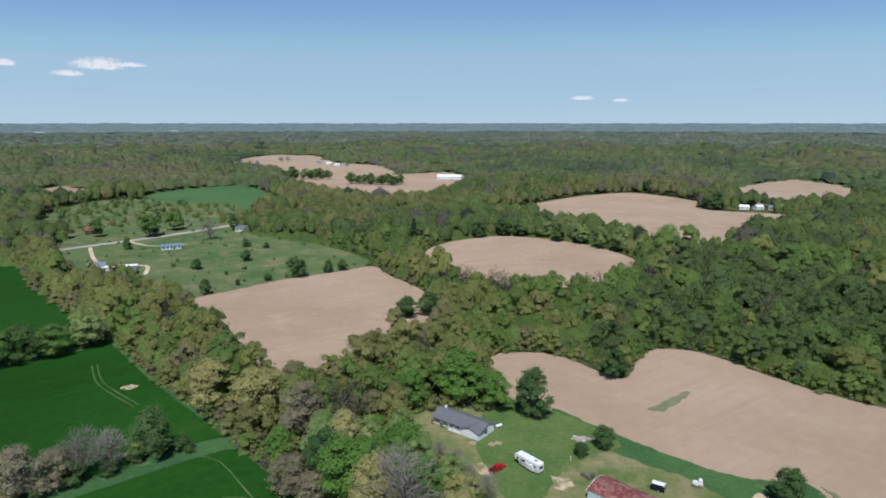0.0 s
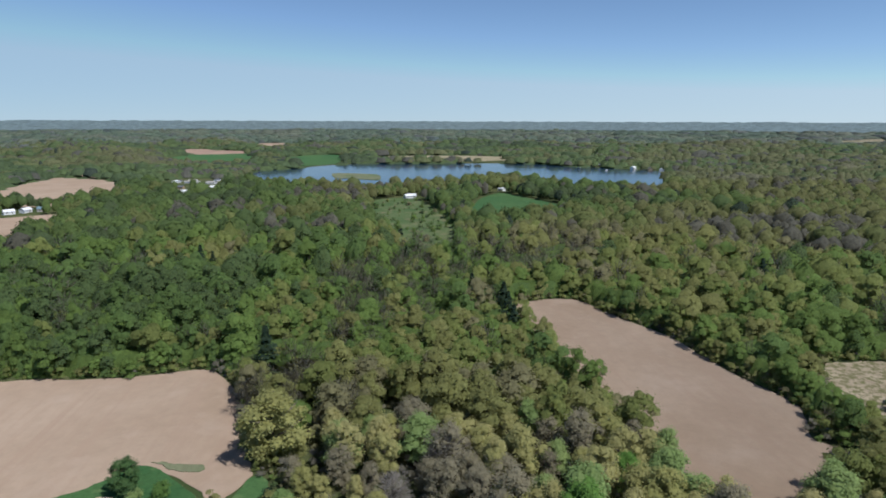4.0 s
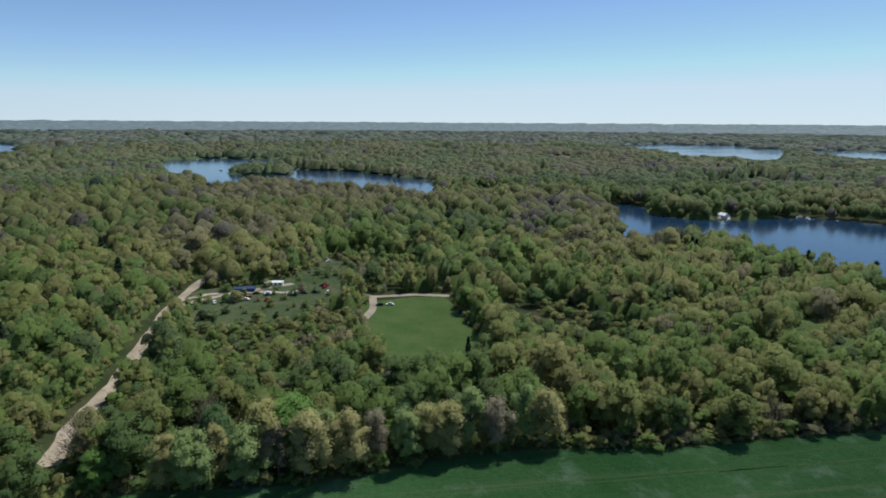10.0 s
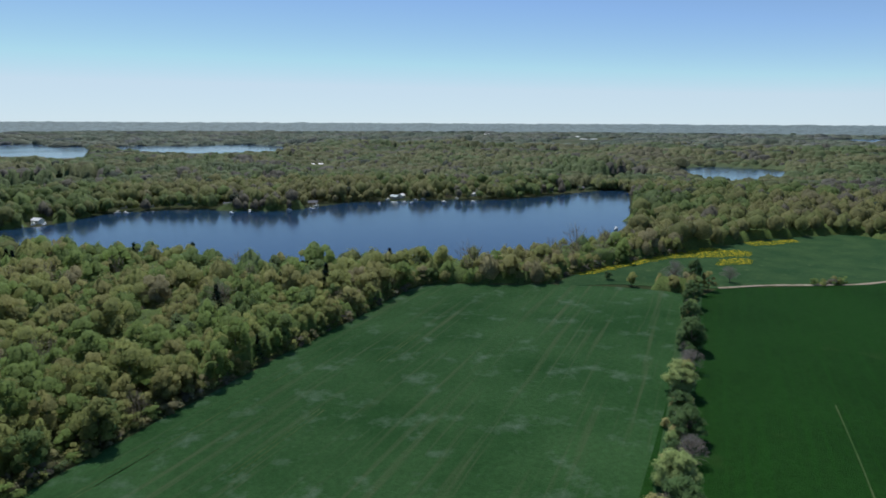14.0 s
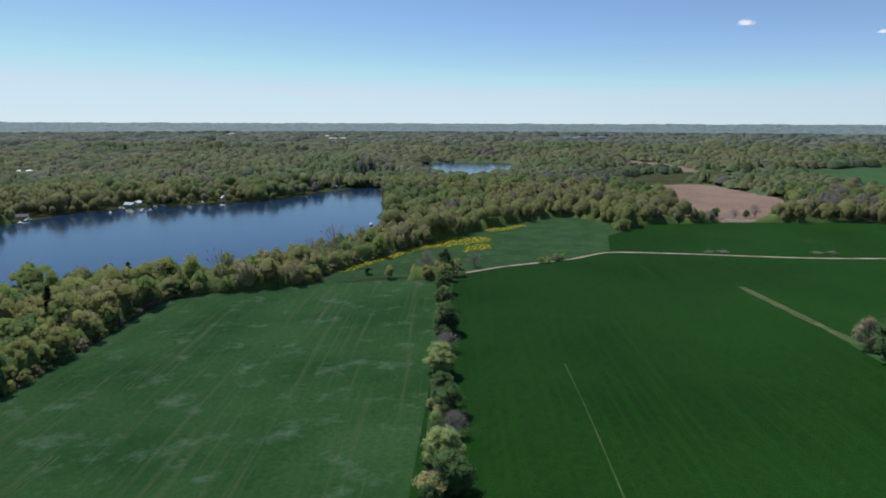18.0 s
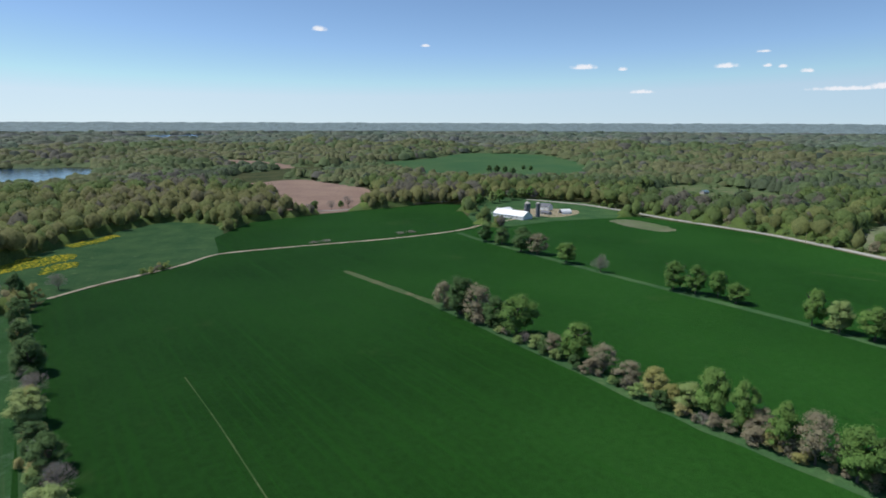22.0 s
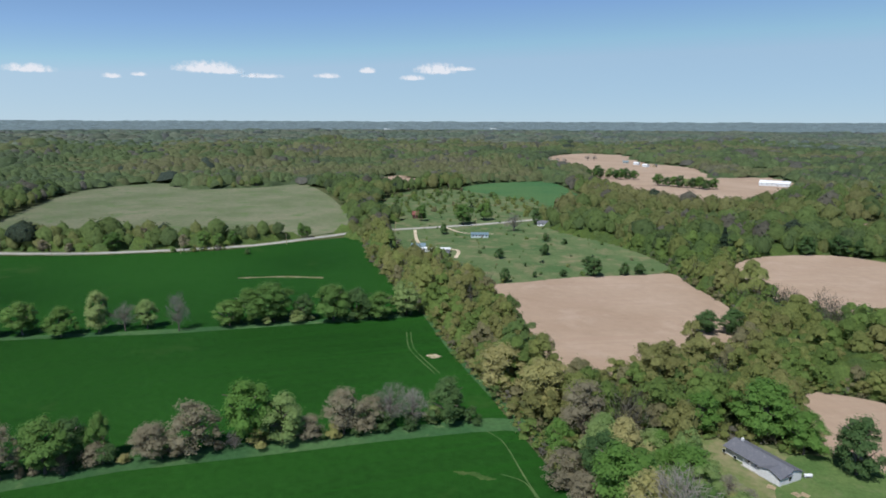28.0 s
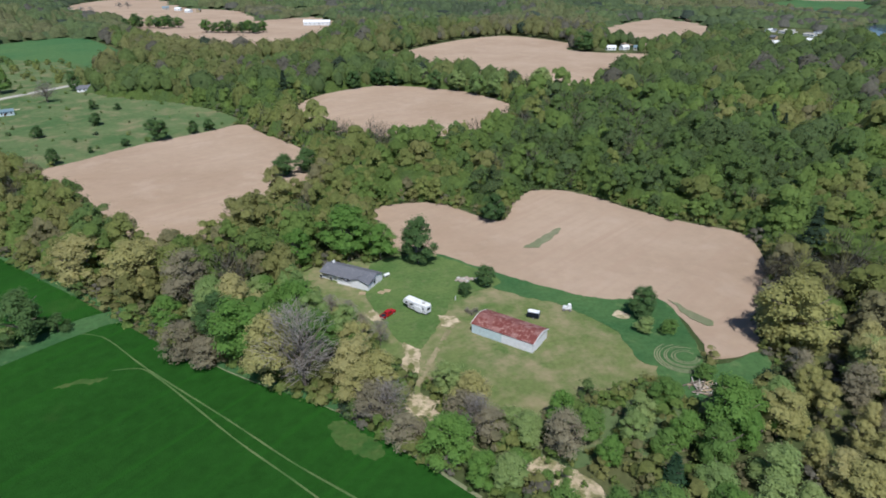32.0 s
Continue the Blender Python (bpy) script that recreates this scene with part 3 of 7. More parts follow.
SOIL_EAST, SOIL_MIDDLE, LAKE_MAIN = towards(SOIL_EAST, 0.945), towards(SOIL_MIDDLE, 0.96), towards(LAKE_MAIN, 0.97)
SOIL_FAR, SOIL_NORTH, SOIL_LITTLE = (towards(o, 0.94) for o in (SOIL_FAR, SOIL_NORTH, SOIL_LITTLE))
PASTURE_NORTH, FAR_GREEN, LAKE_SCRUB = (towards(o, 0.94) for o in (PASTURE_NORTH, FAR_GREEN, LAKE_SCRUB))
LAKE_WEST = towards(LAKE_WEST, 0.94)

# ---- ground and its covers ----
rings = np.concatenate([[0.0], np.geomspace(20, 2500, 40), np.linspace(2560, 4900, 40)])
SEG = 192
gv = [(0, 0, 0)]
for r in rings[1:]:
    for k in range(SEG):
        a = 2 * math.pi * k / SEG
        gv.append((r * math.cos(a), r * math.sin(a), float(rise(r))))
gf = [(0, 1 + k, 1 + (k + 1) % SEG) for k in range(SEG)]
for i in range(len(rings) - 2):
    for k in range(SEG):
        a, b = 1 + i * SEG + k, 1 + i * SEG + (k + 1) % SEG
        gf.append((a, a + SEG, b + SEG, b))
tagged(new("ground", mesh_of("ground", gv, gf, M_FLOOR, True)), "brown and green woodland floor reaching to the horizon", "ground", kind="structure")

SOIL_LINK = towards([(-560, 1690), (-555, 1870), (-405, 1925), (-285, 1580), (-150, 1485), (-95, 1285), (-110, 1145), (-160, 1070), (-185, 995), (-280, 1095), (-335, 1305), (-430, 1450)], 0.94)
SOILS = [SOIL_LINK, SOIL_WEST, SOIL_MIDDLE, SOIL_EAST, SOIL_HOME, SOIL_SOUTH, SOIL_FAR, SOIL_FAR_STRIP, SOIL_NORTH, SOIL_NORTH_STRIP, SOIL_LITTLE, SOIL_HILL]
for o in SOILS:
    patch("tilled_field", o, 0.12, M_SOIL, "freshly tilled tan-pink bare soil field", "field", ragged=1.2)
for o in (SOIL_LAKE, SOIL_LAKE_FAR, SOIL_LAKE_STRIP, SOIL_HILL_FAR, RED_FIELD):
    patch("tilled_field", o, 0.12, M_SOIL_PINK, "pinkish fallow field of bare soil", "field")
for o in (SAND_LOT, SAND_SHORE):
    patch("sand_lot", o, 0.1, M_SAND, "pale bare sand with weeds", "sand", ragged=2.0)
patch("wheat_field", WHEAT, 0.3, M_WHEAT, "dark green young wheat field with wheel marks", "field", False)
patch("hay_field", HAY, 0.2, M_HAY, "green hay meadow with pale mown streaks", "field", ragged=1.0)
patch("meadow", MEADOW, 0.15, M_ROUGH, "rough green meadow beside the lake woods", "meadow")
patch("marsh", MARSH, 0.1, M_MARSH, "pale green and buff marsh grass", "meadow")
for o in (PASTURE_NORTH, FAR_GREEN, HILL_GREEN, LAKE_MEADOW, SHORE_GREEN):
    patch("pasture", o, 0.12, M_FARGREEN, "distant green pasture", "field")
patch("pasture", CLEARING, 0.12, M_CLEAR, "bright green grass clearing in the woods", "field", ragged=1.5)
for o in (FARM_GRASS, SCRUB_GRASS, ROAD_MEADOW, LAKE_SCRUB):
    patch("pasture", o, 0.1, M_MEADOW, "grazed pasture with scattered small trees", "pasture")
FAR_TAN = [(1085, 2480), (1121, 2282), (1104, 2032), (1036, 1938), (1017, 2115)]
FAR_PALE = [(3280, -190), (3490, -380), (3130, -350), (3050, -210)]
FAR_STRIP = [(-85, 1505), (80, 1550), (65, 1410), (-30, 1395)]
FAR_TOWN = [(-1750, -2760), (-2160, -2800), (-1920, -2450), (-1570, -2390)]
for o, m_, w_ in ((FAR_TAN, M_SOIL, "tan bare field"), (FAR_PALE, M_SAND, "pale field"), (FAR_STRIP, M_FARGREEN, "green pasture"), (FAR_TOWN, M_MARSH, "open grey-green town ground")):
    patch("far_field", o, 0.2, m_, w_ + " far off among woods", "field")
patch("lawn", LAWN, 0.08, M_LAWN, "worn farmyard lawn, green with dry tan patches", "lawn", ragged=1.0)
patch("rough_grass_margin", FIELD_MARGIN, 0.14, M_ROUGH, "darker unmown grass along the tilled field", "grass", ragged=1.0)
patch("yard_ground", JUNK_YARD, 0.06, M_MEADOW, "grassy yard with parked vehicles among trees", "yard")
for o in (FLOWERS_A, FLOWERS_B, FLOWERS_C, FLOWERS_D):
    patch("flower_strip", o, 0.3, M_FLOWER, "strip of yellow flowers in the meadow", "flowers", ragged=4.0)
for o in (FIELD_ISLAND, FIELD_ISLAND_B):
    patch("grass_island", o, 0.3, M_MARSH, "uncultivated grass strip inside the tilled field", "grass", ragged=1.0)
for o in (LAKE_MAIN, LAKE_NARROWS, LAKE_SMALL, LAKE_EAST, LAKE_FAR, LAKE_FAR_STRIP, LAKE_WEST, LAKE_GLINT):
    patch("water", o, 0.06, M_WATER, "calm dark blue lake with reflections of the wooded shore", "lake")
patch("mud_flat", MUD_FLAT, 0.1, M_MARSH, "brown reed flat at the lake inlet", "marsh", ragged=3.0)
patch("reed_islet", MARSH_ISLET, 0.45, M_MARSH, "low green reed islet in the lake", "island", ragged=3.0)
patch("island", ISLAND, 0.5, M_ROUGH, "small wooded island in the lake", "island")

strip("verge", ROAD, 13, 0.32, M_VERGE, "pale grass verge of the country road", "verge", 0.3)
strip("road", ROAD, 6.2, 0.36, M_ROAD, "pale grey two-lane country road", "road")
strip("road", [(-648, -289), (-661, -267), (-677, -249), (-689, -228), (-717, -201), (-755, -163), (-788, -120), (-811, -84)], 6.0, 0.38, M_ROAD, "pale grey road west of the dairy farm", "road")
strip("track", TRACK, 3.0, 0.36, M_DIRT, "worn dirt farm track between the fields", "track", 0.6)
for ln, w in ((LANE, 6), (LANE_YARD, 5), (LANE_CLEARING, 4.5), (LANE_SPUR, 4)):
    strip("lane", ln, w, 0.2, M_DIRT, "pale sandy lane through the woods", "track", 0.4)
strip("lane", [(317, -189), (315, -208), (306, -220), (292, -233), (281, -238)], 4.5, 0.2, M_DIRT, "pale sandy lane across the wooded yard", "track", 0.4)
strip("driveway", [(35, 158), (29, 147), (22, 135), (19, 128), (19, 122), (21, 116), (24, 110), (29, 103)], 1.5, 0.22, M_DRY, "worn sandy driveway from the farmyard into the trees", "driveway", 0.9)
patch("green_lawn", [(14, 202), (24, 207), (38, 205), (52, 190), (56, 179), (38, 172), (33, 162), (28, 153), (22, 145), (17, 152), (13, 167), (10, 182)], 0.15, M_YARD, "greener mown grass between house and barn", "lawn", ragged=0.6)
for o in ([(19, 149), (22, 145), (21, 137), (19, 133), (15, 134), (17, 141)], [(14, 124), (18, 126), (24, 122), (24, 116), (22, 111), (17, 115), (14, 118)], [(32, 162), (36, 161), (37, 157), (33, 155), (31, 158)]):
    patch("sand_patch", o, 0.24, M_SAND, "pale bare sand beside the driveway", "sand", ragged=1.6)

patch("brushy_ground", [(38, 124), (56, 117), (76, 119), (81, 114), (87, 108), (74, 94), (54, 96), (40, 91), (34, 101)], 0.05, M_MEADOW, "dry grass and brush between saplings by the lawn", "ground", ragged=1.5)

# ---- woods ----
LINES = ((ROAD, 9), (LANE, 7.5), (LANE_YARD, 6), (LANE_CLEARING, 8), (LANE_SPUR, 4))
LAKES = (LAKE_MAIN, LAKE_NARROWS, LAKE_SMALL, LAKE_EAST, LAKE_FAR, LAKE_FAR_STRIP, LAKE_WEST, LAKE_GLINT)
OPEN = [*SOILS, SOIL_LAKE, SOIL_LAKE_FAR, SOIL_HILL_FAR, SAND_LOT, SAND_SHORE, WHEAT, HAY, MEADOW, MARSH, PASTURE_NORTH, FAR_GREEN, HILL_GREEN,
        FAR_TAN, FAR_PALE, FAR_STRIP, FAR_TOWN, SHORE_GREEN, SOIL_LAKE_STRIP, RED_FIELD, MUD_FLAT, LAKE_MEADOW, CLEARING, FARM_GRASS, SCRUB_GRASS, ROAD_MEADOW, LAKE_SCRUB, LAWN, FIELD_MARGIN, JUNK_YARD, *LAKES]
YARDS = [[(-213, 400), (-190, 385), (-164, 349), (-140, 326), (-141, 346), (-170, 400), (-216, 434)], [(-14, 202), (-8, 184), (-6, 168), (3, 150), (20, 148), (22, 200), (8, 206)], [(-860, -75), (-640, -75), (-600, -30), (-640, 30), (-700, 90), (-800, 60)],
         [(19, 149), (22, 145), (21, 137), (19, 133), (15, 134), (17, 141)], [(14, 124), (18, 126), (24, 122), (24, 116), (22, 111), (17, 115), (14, 118)],
         [(90, 132), (98, 122), (117, 125), (112, 116), (101, 108), (86, 109), (80, 115)]]


def inside(pts, outline, margin=0.0):
    """Which points lie inside an outline or within a margin of it."""
    c = np.array(outline, float)
    res = np.zeros(len(pts), bool)
    lo, hi = c.min(0) - margin - 1, c.max(0) + margin + 1
    sel = np.where(np.all((pts > lo) & (pts < hi), axis=1))[0]
    if len(sel) == 0:
        return res
    x, y = pts[sel, 0], pts[sel, 1]
    odd = np.zeros(len(sel), bool)
    near = np.full(len(sel), 1e9)
    for a, b in zip(c, np.roll(c, -1, axis=0)):
        cross = ((a[1] > y) != (b[1] > y)) & (x < (b[0] - a[0]) * (y - a[1]) / (b[1] - a[1] + 1e-12) + a[0])
        odd ^= cross
        d = b - a
        t = np.clip(((x - a[0]) * d[0] + (y - a[1]) * d[1]) / (d @ d + 1e-9), 0, 1)
        near = np.minimum(near, np.hypot(x - a[0] - t * d[0], y - a[1] - t * d[1]))
    res[sel] = odd | (near < margin)
    return res


def near_line(pts, line, dist):
    res = np.zeros(len(pts), bool)
    c = np.array(line, float)
    for a, b in zip(c[:-1], c[1:]):
        d = b - a
        t = np.clip(((pts - a) @ d) / (d @ d), 0, 1)
        res |= np.hypot(*(pts - a - t[:, None] * d).T) < dist
    return res


CURVED = [curve(o) if o is not WHEAT else np.array(o, float) for o in OPEN] + [np.array(y, float) for y in YARDS]


def clearance(pts, cap):
    """The distance from each point to the nearest field, lake, road or house, up to a cap; 0 inside one."""
    out = np.full(len(pts), float(cap))
    order = np.argsort(pts[:, 0])
    xs = pts[order, 0]

    def between(lo, hi):
        sel = order[np.searchsorted(xs, lo[0]):np.searchsorted(xs, hi[0])]
        return sel[(pts[sel, 1] > lo[1]) & (pts[sel, 1] < hi[1])]

    def to_segment(q, a, b):
        d = b - a
        t = np.clip(((q - a) @ d) / (d @ d + 1e-9), 0, 1)
        return np.hypot(q[:, 0] - a[0] - t * d[0], q[:, 1] - a[1] - t * d[1])

    for c in CURVED:
        sel = between(c.min(0) - cap, c.max(0) + cap)
        if len(sel) == 0:
            continue
        x, y = pts[sel, 0], pts[sel, 1]
        odd = np.zeros(len(sel), bool)
        near = np.full(len(sel), 1e9)
        for a, b in zip(c, np.roll(c, -1, axis=0)):
            odd ^= ((a[1] > y) != (b[1] > y)) & (x < (b[0] - a[0]) * (y - a[1]) / (b[1] - a[1] + 1e-12) + a[0])
            near = np.minimum(near, to_segment(pts[sel], a, b))
        out[sel] = np.minimum(out[sel], np.where(odd, 0, near))
    for hx, hy, _ in HOMES:
        free = 9 + 0.012 * math.hypot(hx, hy)
        sel = between((hx - free - cap, hy - free - cap), (hx + free + cap, hy + free + cap))
        out[sel] = np.minimum(out[sel], np.maximum(np.hypot(pts[sel, 0] - hx, pts[sel, 1] - hy) - free, 0))
    for line, free in LINES:
        c = np.array(line, float)
        for a, b in zip(c[:-1], c[1:]):
            sel = between(np.minimum(a, b) - free - cap, np.maximum(a, b) + free + cap)
            out[sel] = np.minimum(out[sel], np.maximum(to_segment(pts[sel], a, b) - free, 0) * 2)
    return np.where(inside(pts, ISLAND), cap, out)


def wooded(pts, margin):
    return clearance(pts, margin + 0.5) > margin


def fbm(pts, size, seed):
    return np.array([noise.noise((x / size, y / size, seed)) + 0.5 * noise.noise((x * 2.3 / size, y * 2.3 / size, seed + 5)) for x, y in pts])


rng = np.random.default_rng(7)


FORMS = ((0.8, 0.55), (0.66, 0.7), (1.0, 0.5), (0.72, 0.5), (0.9, 0.8))


def crown(leaves, size, lobes, seed, shape=(0.3, 1.0)):
    """Leaf tufts of a unit crown (radius 1, height 0 to 1): small triangles round many uneven boughs."""
    g = np.random.default_rng(seed)
    lo, hi = shape
    p_, q_ = FORMS[seed % len(FORMS)]
    ang = np.arange(lobes) * 2.4 + g.uniform(-0.6, 0.6, lobes)
    zz = 0.07 + 0.88 * (np.arange(lobes) + g.uniform(0.0, 1.0, lobes)) / lobes
    env = np.sin(np.pi * zz ** p_) ** q_
    lean = 1 + 0.22 * np.sin(ang + g.uniform(0, 6.28)) + 0.14 * np.sin(2 * ang + g.uniform(0, 6.28))
    rad = env * lean * np.where(g.random(lobes) < 0.72, g.uniform(0.55, 0.76, lobes), g.uniform(0.1, 0.5, lobes))
    cen = np.stack([rad * np.cos(ang), rad * np.sin(ang), lo + (hi - lo) * zz * g.uniform(0.9, 1.0, lobes)], 1)
    size_l = g.uniform(0.65, 1.35, lobes) * 0.37 * (14 / lobes) ** 0.4
    pick = g.choice(lobes, leaves, p=size_l ** 2 / (size_l ** 2).sum())
    d = g.normal(size=(leaves, 3))
    d[:, 2] = np.abs(d[:, 2]) * 1.05 - 0.32
    d /= np.linalg.norm(d, axis=1)[:, None]
    far = np.clip(g.normal(0.98, 0.17, leaves), 0.5, 1.6)
    p = cen[pick] + d * size_l[pick][:, None] * np.array([1, 1, 0.42]) * far[:, None]
    nrm = d * 0.3 + outwards(p, lo, hi) * 0.55 + np.array([0, 0, 0.62]) + g.normal(size=(leaves, 3)) * 0.26
    nrm /= np.linalg.norm(nrm, axis=1)[:, None]
    tan = np.cross(nrm, g.normal(size=(leaves, 3)))
    tan /= np.linalg.norm(tan, axis=1)[:, None]
    bit = np.cross(nrm, tan)
    s = size * g.uniform(0.5, 1.5, leaves)[:, None]
    return p, tan, bit, nrm, s, cen, size_l


def outwards(p, lo, hi):
    out = p - np.array([0, 0, lo + (hi - lo) * 0.4])
    out[:, 2] *= 1.6
    return out / (np.linalg.norm(out, axis=1)[:, None] + 1e-9)


# a rounded bough: two rings of five and a top
A5 = np.arange(5) * 2 * np.pi / 5
CAP_V = np.concatenate([np.stack([np.cos(A5) * 0.96, np.sin(A5) * 0.96, np.full(5, -0.3)], 1), np.stack([np.cos(A5 + 0.63) * 0.82, np.sin(A5 + 0.63) * 0.82, np.full(5, 0.55)], 1), [(0, 0, 1.0)]])
CAP_F = np.array([t for i in range(5) for t in ((i, (i + 1) % 5, 5 + i), ((i + 1) % 5, 5 + (i + 1) % 5, 5 + i), (5 + i, 5 + (i + 1) % 5, 10))])


def boughs(cen, size_l, lo, hi, fill, seed):
    """The leafy inside of a crown: a small uneven mass for each bough."""
    g = np.random.default_rng(seed + 90)
    v, f, n = [], [], []
    for i, (c, s) in enumerate(zip(cen, size_l)):
        a = g.uniform(0, 1.57)
        q = CAP_V @ np.array([(np.cos(a), np.sin(a), 0), (-np.sin(a), np.cos(a), 0), (0, 0, 1)]) * g.uniform(0.88, 1.1, (11, 1))
        w = c + q * s * fill * np.array([1, 1, 0.42])
        w[:, 2] = np.maximum(w[:, 2], 0.0)
        nn = q * 0.28 + outwards(w, lo, hi) * 0.55 + np.array([0, 0, 0.65])
        v.append(w)
        n.append(nn / np.linalg.norm(nn, axis=1)[:, None])
        f.append(CAP_F + i * 11)
    return np.concatenate(v), np.concatenate(f), np.concatenate(n)


def tri_crown(leaves, size, lobes, seed, aspect, shape=(0.3, 1.0), stem=True, fill=0.84):
    """The crown as arrays, round its leafy boughs, on a stem; aspect is height over radius of the tree, so that tufts keep their form."""
    p, t, b, nrm, s, cen, sl = crown(leaves, size, lobes, seed, shape)
    k = np.array([1, 1, 1 / aspect])
    v = np.stack([p + (t * s) * k, p + (-0.5 * t * s + 0.87 * b * s) * k, p + (-0.5 * t * s - 0.87 * b * s) * k], 1).reshape(-1, 3)
    f, nr = np.arange(len(v)).reshape(-1, 3), np.repeat(nrm, 3, axis=0)
    if fill:
        dv, df, dn = boughs(cen, sl, shape[0], shape[1], fill, seed)
        f = np.concatenate([f, df + len(v)])
        v, nr = np.concatenate([v, dv]), np.concatenate([nr, dn])
    keep = np.full(len(v), np.nan)
    if stem:
        a = np.arange(3) * 2.1
        ring = np.stack([np.cos(a), np.sin(a)], 1)
        sv = np.concatenate([np.c_[ring * 0.05, np.zeros(3)], np.c_[ring * 0.028, np.full(3, 0.55)]])
        sf = np.array([(0, 1, 4), (0, 4, 3), (1, 2, 5), (1, 5, 4), (2, 0, 3), (2, 3, 5)])
        sn = np.concatenate([np.c_[ring, np.zeros(3)]] * 2)
        f = np.concatenate([f, sf + len(v)])
        v, nr = np.concatenate([v, sv]), np.concatenate([nr, sn])
        keep = np.concatenate([keep, np.full(6, 0.94)])
    return v, f, nr, keep


def twig_crown(twigs, size, width, seed, aspect, low=0.15):
    """A bare tree as arrays: a stem and many thin upward twigs."""
    p, t, b, nrm, s, _, _ = crown(twigs, size, 10, seed, (low, 1.0))
    g = np.random.default_rng(seed)
    up = p - np.array([0, 0, 0.2])
    up = up / np.linalg.norm(up, axis=1)[:, None] + g.normal(size=p.shape) * 0.4 + np.array([0, 0, 0.5])
    side = np.cross(up, g.normal(size=p.shape))
    side /= np.linalg.norm(side, axis=1)[:, None]
    k = np.array([1, 1, 1 / aspect])
    v = np.stack([p - (up * s + side * width) * k, p + (-up * s + side * width) * k, p + (up * s) * k], 1).reshape(-1, 3)
    f, nr = np.arange(len(v)).reshape(-1, 3), np.repeat(nrm, 3, axis=0)
    a = np.arange(3) * 2.1
    ring = np.stack([np.cos(a), np.sin(a)], 1)
    sv = np.concatenate([np.c_[ring * 0.045, np.zeros(3)], np.c_[ring * 0.012, np.full(3, 0.9)]])
    sf = np.array([(0, 1, 4), (0, 4, 3), (1, 2, 5), (1, 5, 4), (2, 0, 3), (2, 3, 5)])
    f = np.concatenate([f, sf + len(v)])
    v, nr = np.concatenate([v, sv]), np.concatenate([nr, np.concatenate([np.c_[ring, np.zeros(3)]] * 2)])
    return v, f, nr, np.full(len(v), np.nan)


def cone_crown(leaves, size, seed):
    """A conifer as arrays: whorls of drooping needle sprays round a stem."""
    g = np.random.default_rng(seed)
    h = g.uniform(0.08, 1, leaves) ** 0.85
    a = g.uniform(0, 2 * np.pi, leaves)
    r = (1.03 - h) * g.uniform(0.5, 1.0, leaves) * (0.8 + 0.25 * np.sin(h * 42))
    p = np.stack([r * np.cos(a), r * np.sin(a), h], 1)
    nrm = np.stack([np.cos(a), np.sin(a), np.full(leaves, 0.7)], 1) + g.normal(size=(leaves, 3)) * 0.25
    nrm /= np.linalg.norm(nrm, axis=1)[:, None]
    t = np.cross(nrm, g.normal(size=(leaves, 3)))
    t /= np.linalg.norm(t, axis=1)[:, None]
    b = np.cross(nrm, t)
    k = np.array([1, 1, 1 / 3.2])
    v = np.stack([p + t * size * k, p + (-0.5 * t + 0.87 * b) * size * k, p + (-0.5 * t - 0.87 * b) * size * k], 1).reshape(-1, 3)
    return v, np.arange(len(v)).reshape(-1, 3), np.repeat(nrm, 3, axis=0), np.full(len(v), np.nan)


def bulk(g):
    """The outline of one crown: how far it reaches at a bearing and a height (0 to 1), with bulges."""
    ca, cu, k = g.uniform(0, 6.28, 6), g.uniform(0.05, 0.85, 6), g.uniform(0.15, 0.46, 6)

    def reach(a, u):
        r = np.sqrt(np.clip(1 - u ** 2.6, 0, 1)) * np.clip(0.7 + u * 1.6, 0, 1)
        for i in range(6):
            r = r * (1 + k[i] * np.exp(-((np.angle(np.exp(1j * (a - ca[i]))) / 0.75) ** 2) - ((u - cu[i]) / 0.28) ** 2) - k[i] * 0.2)
        return r
    return reach


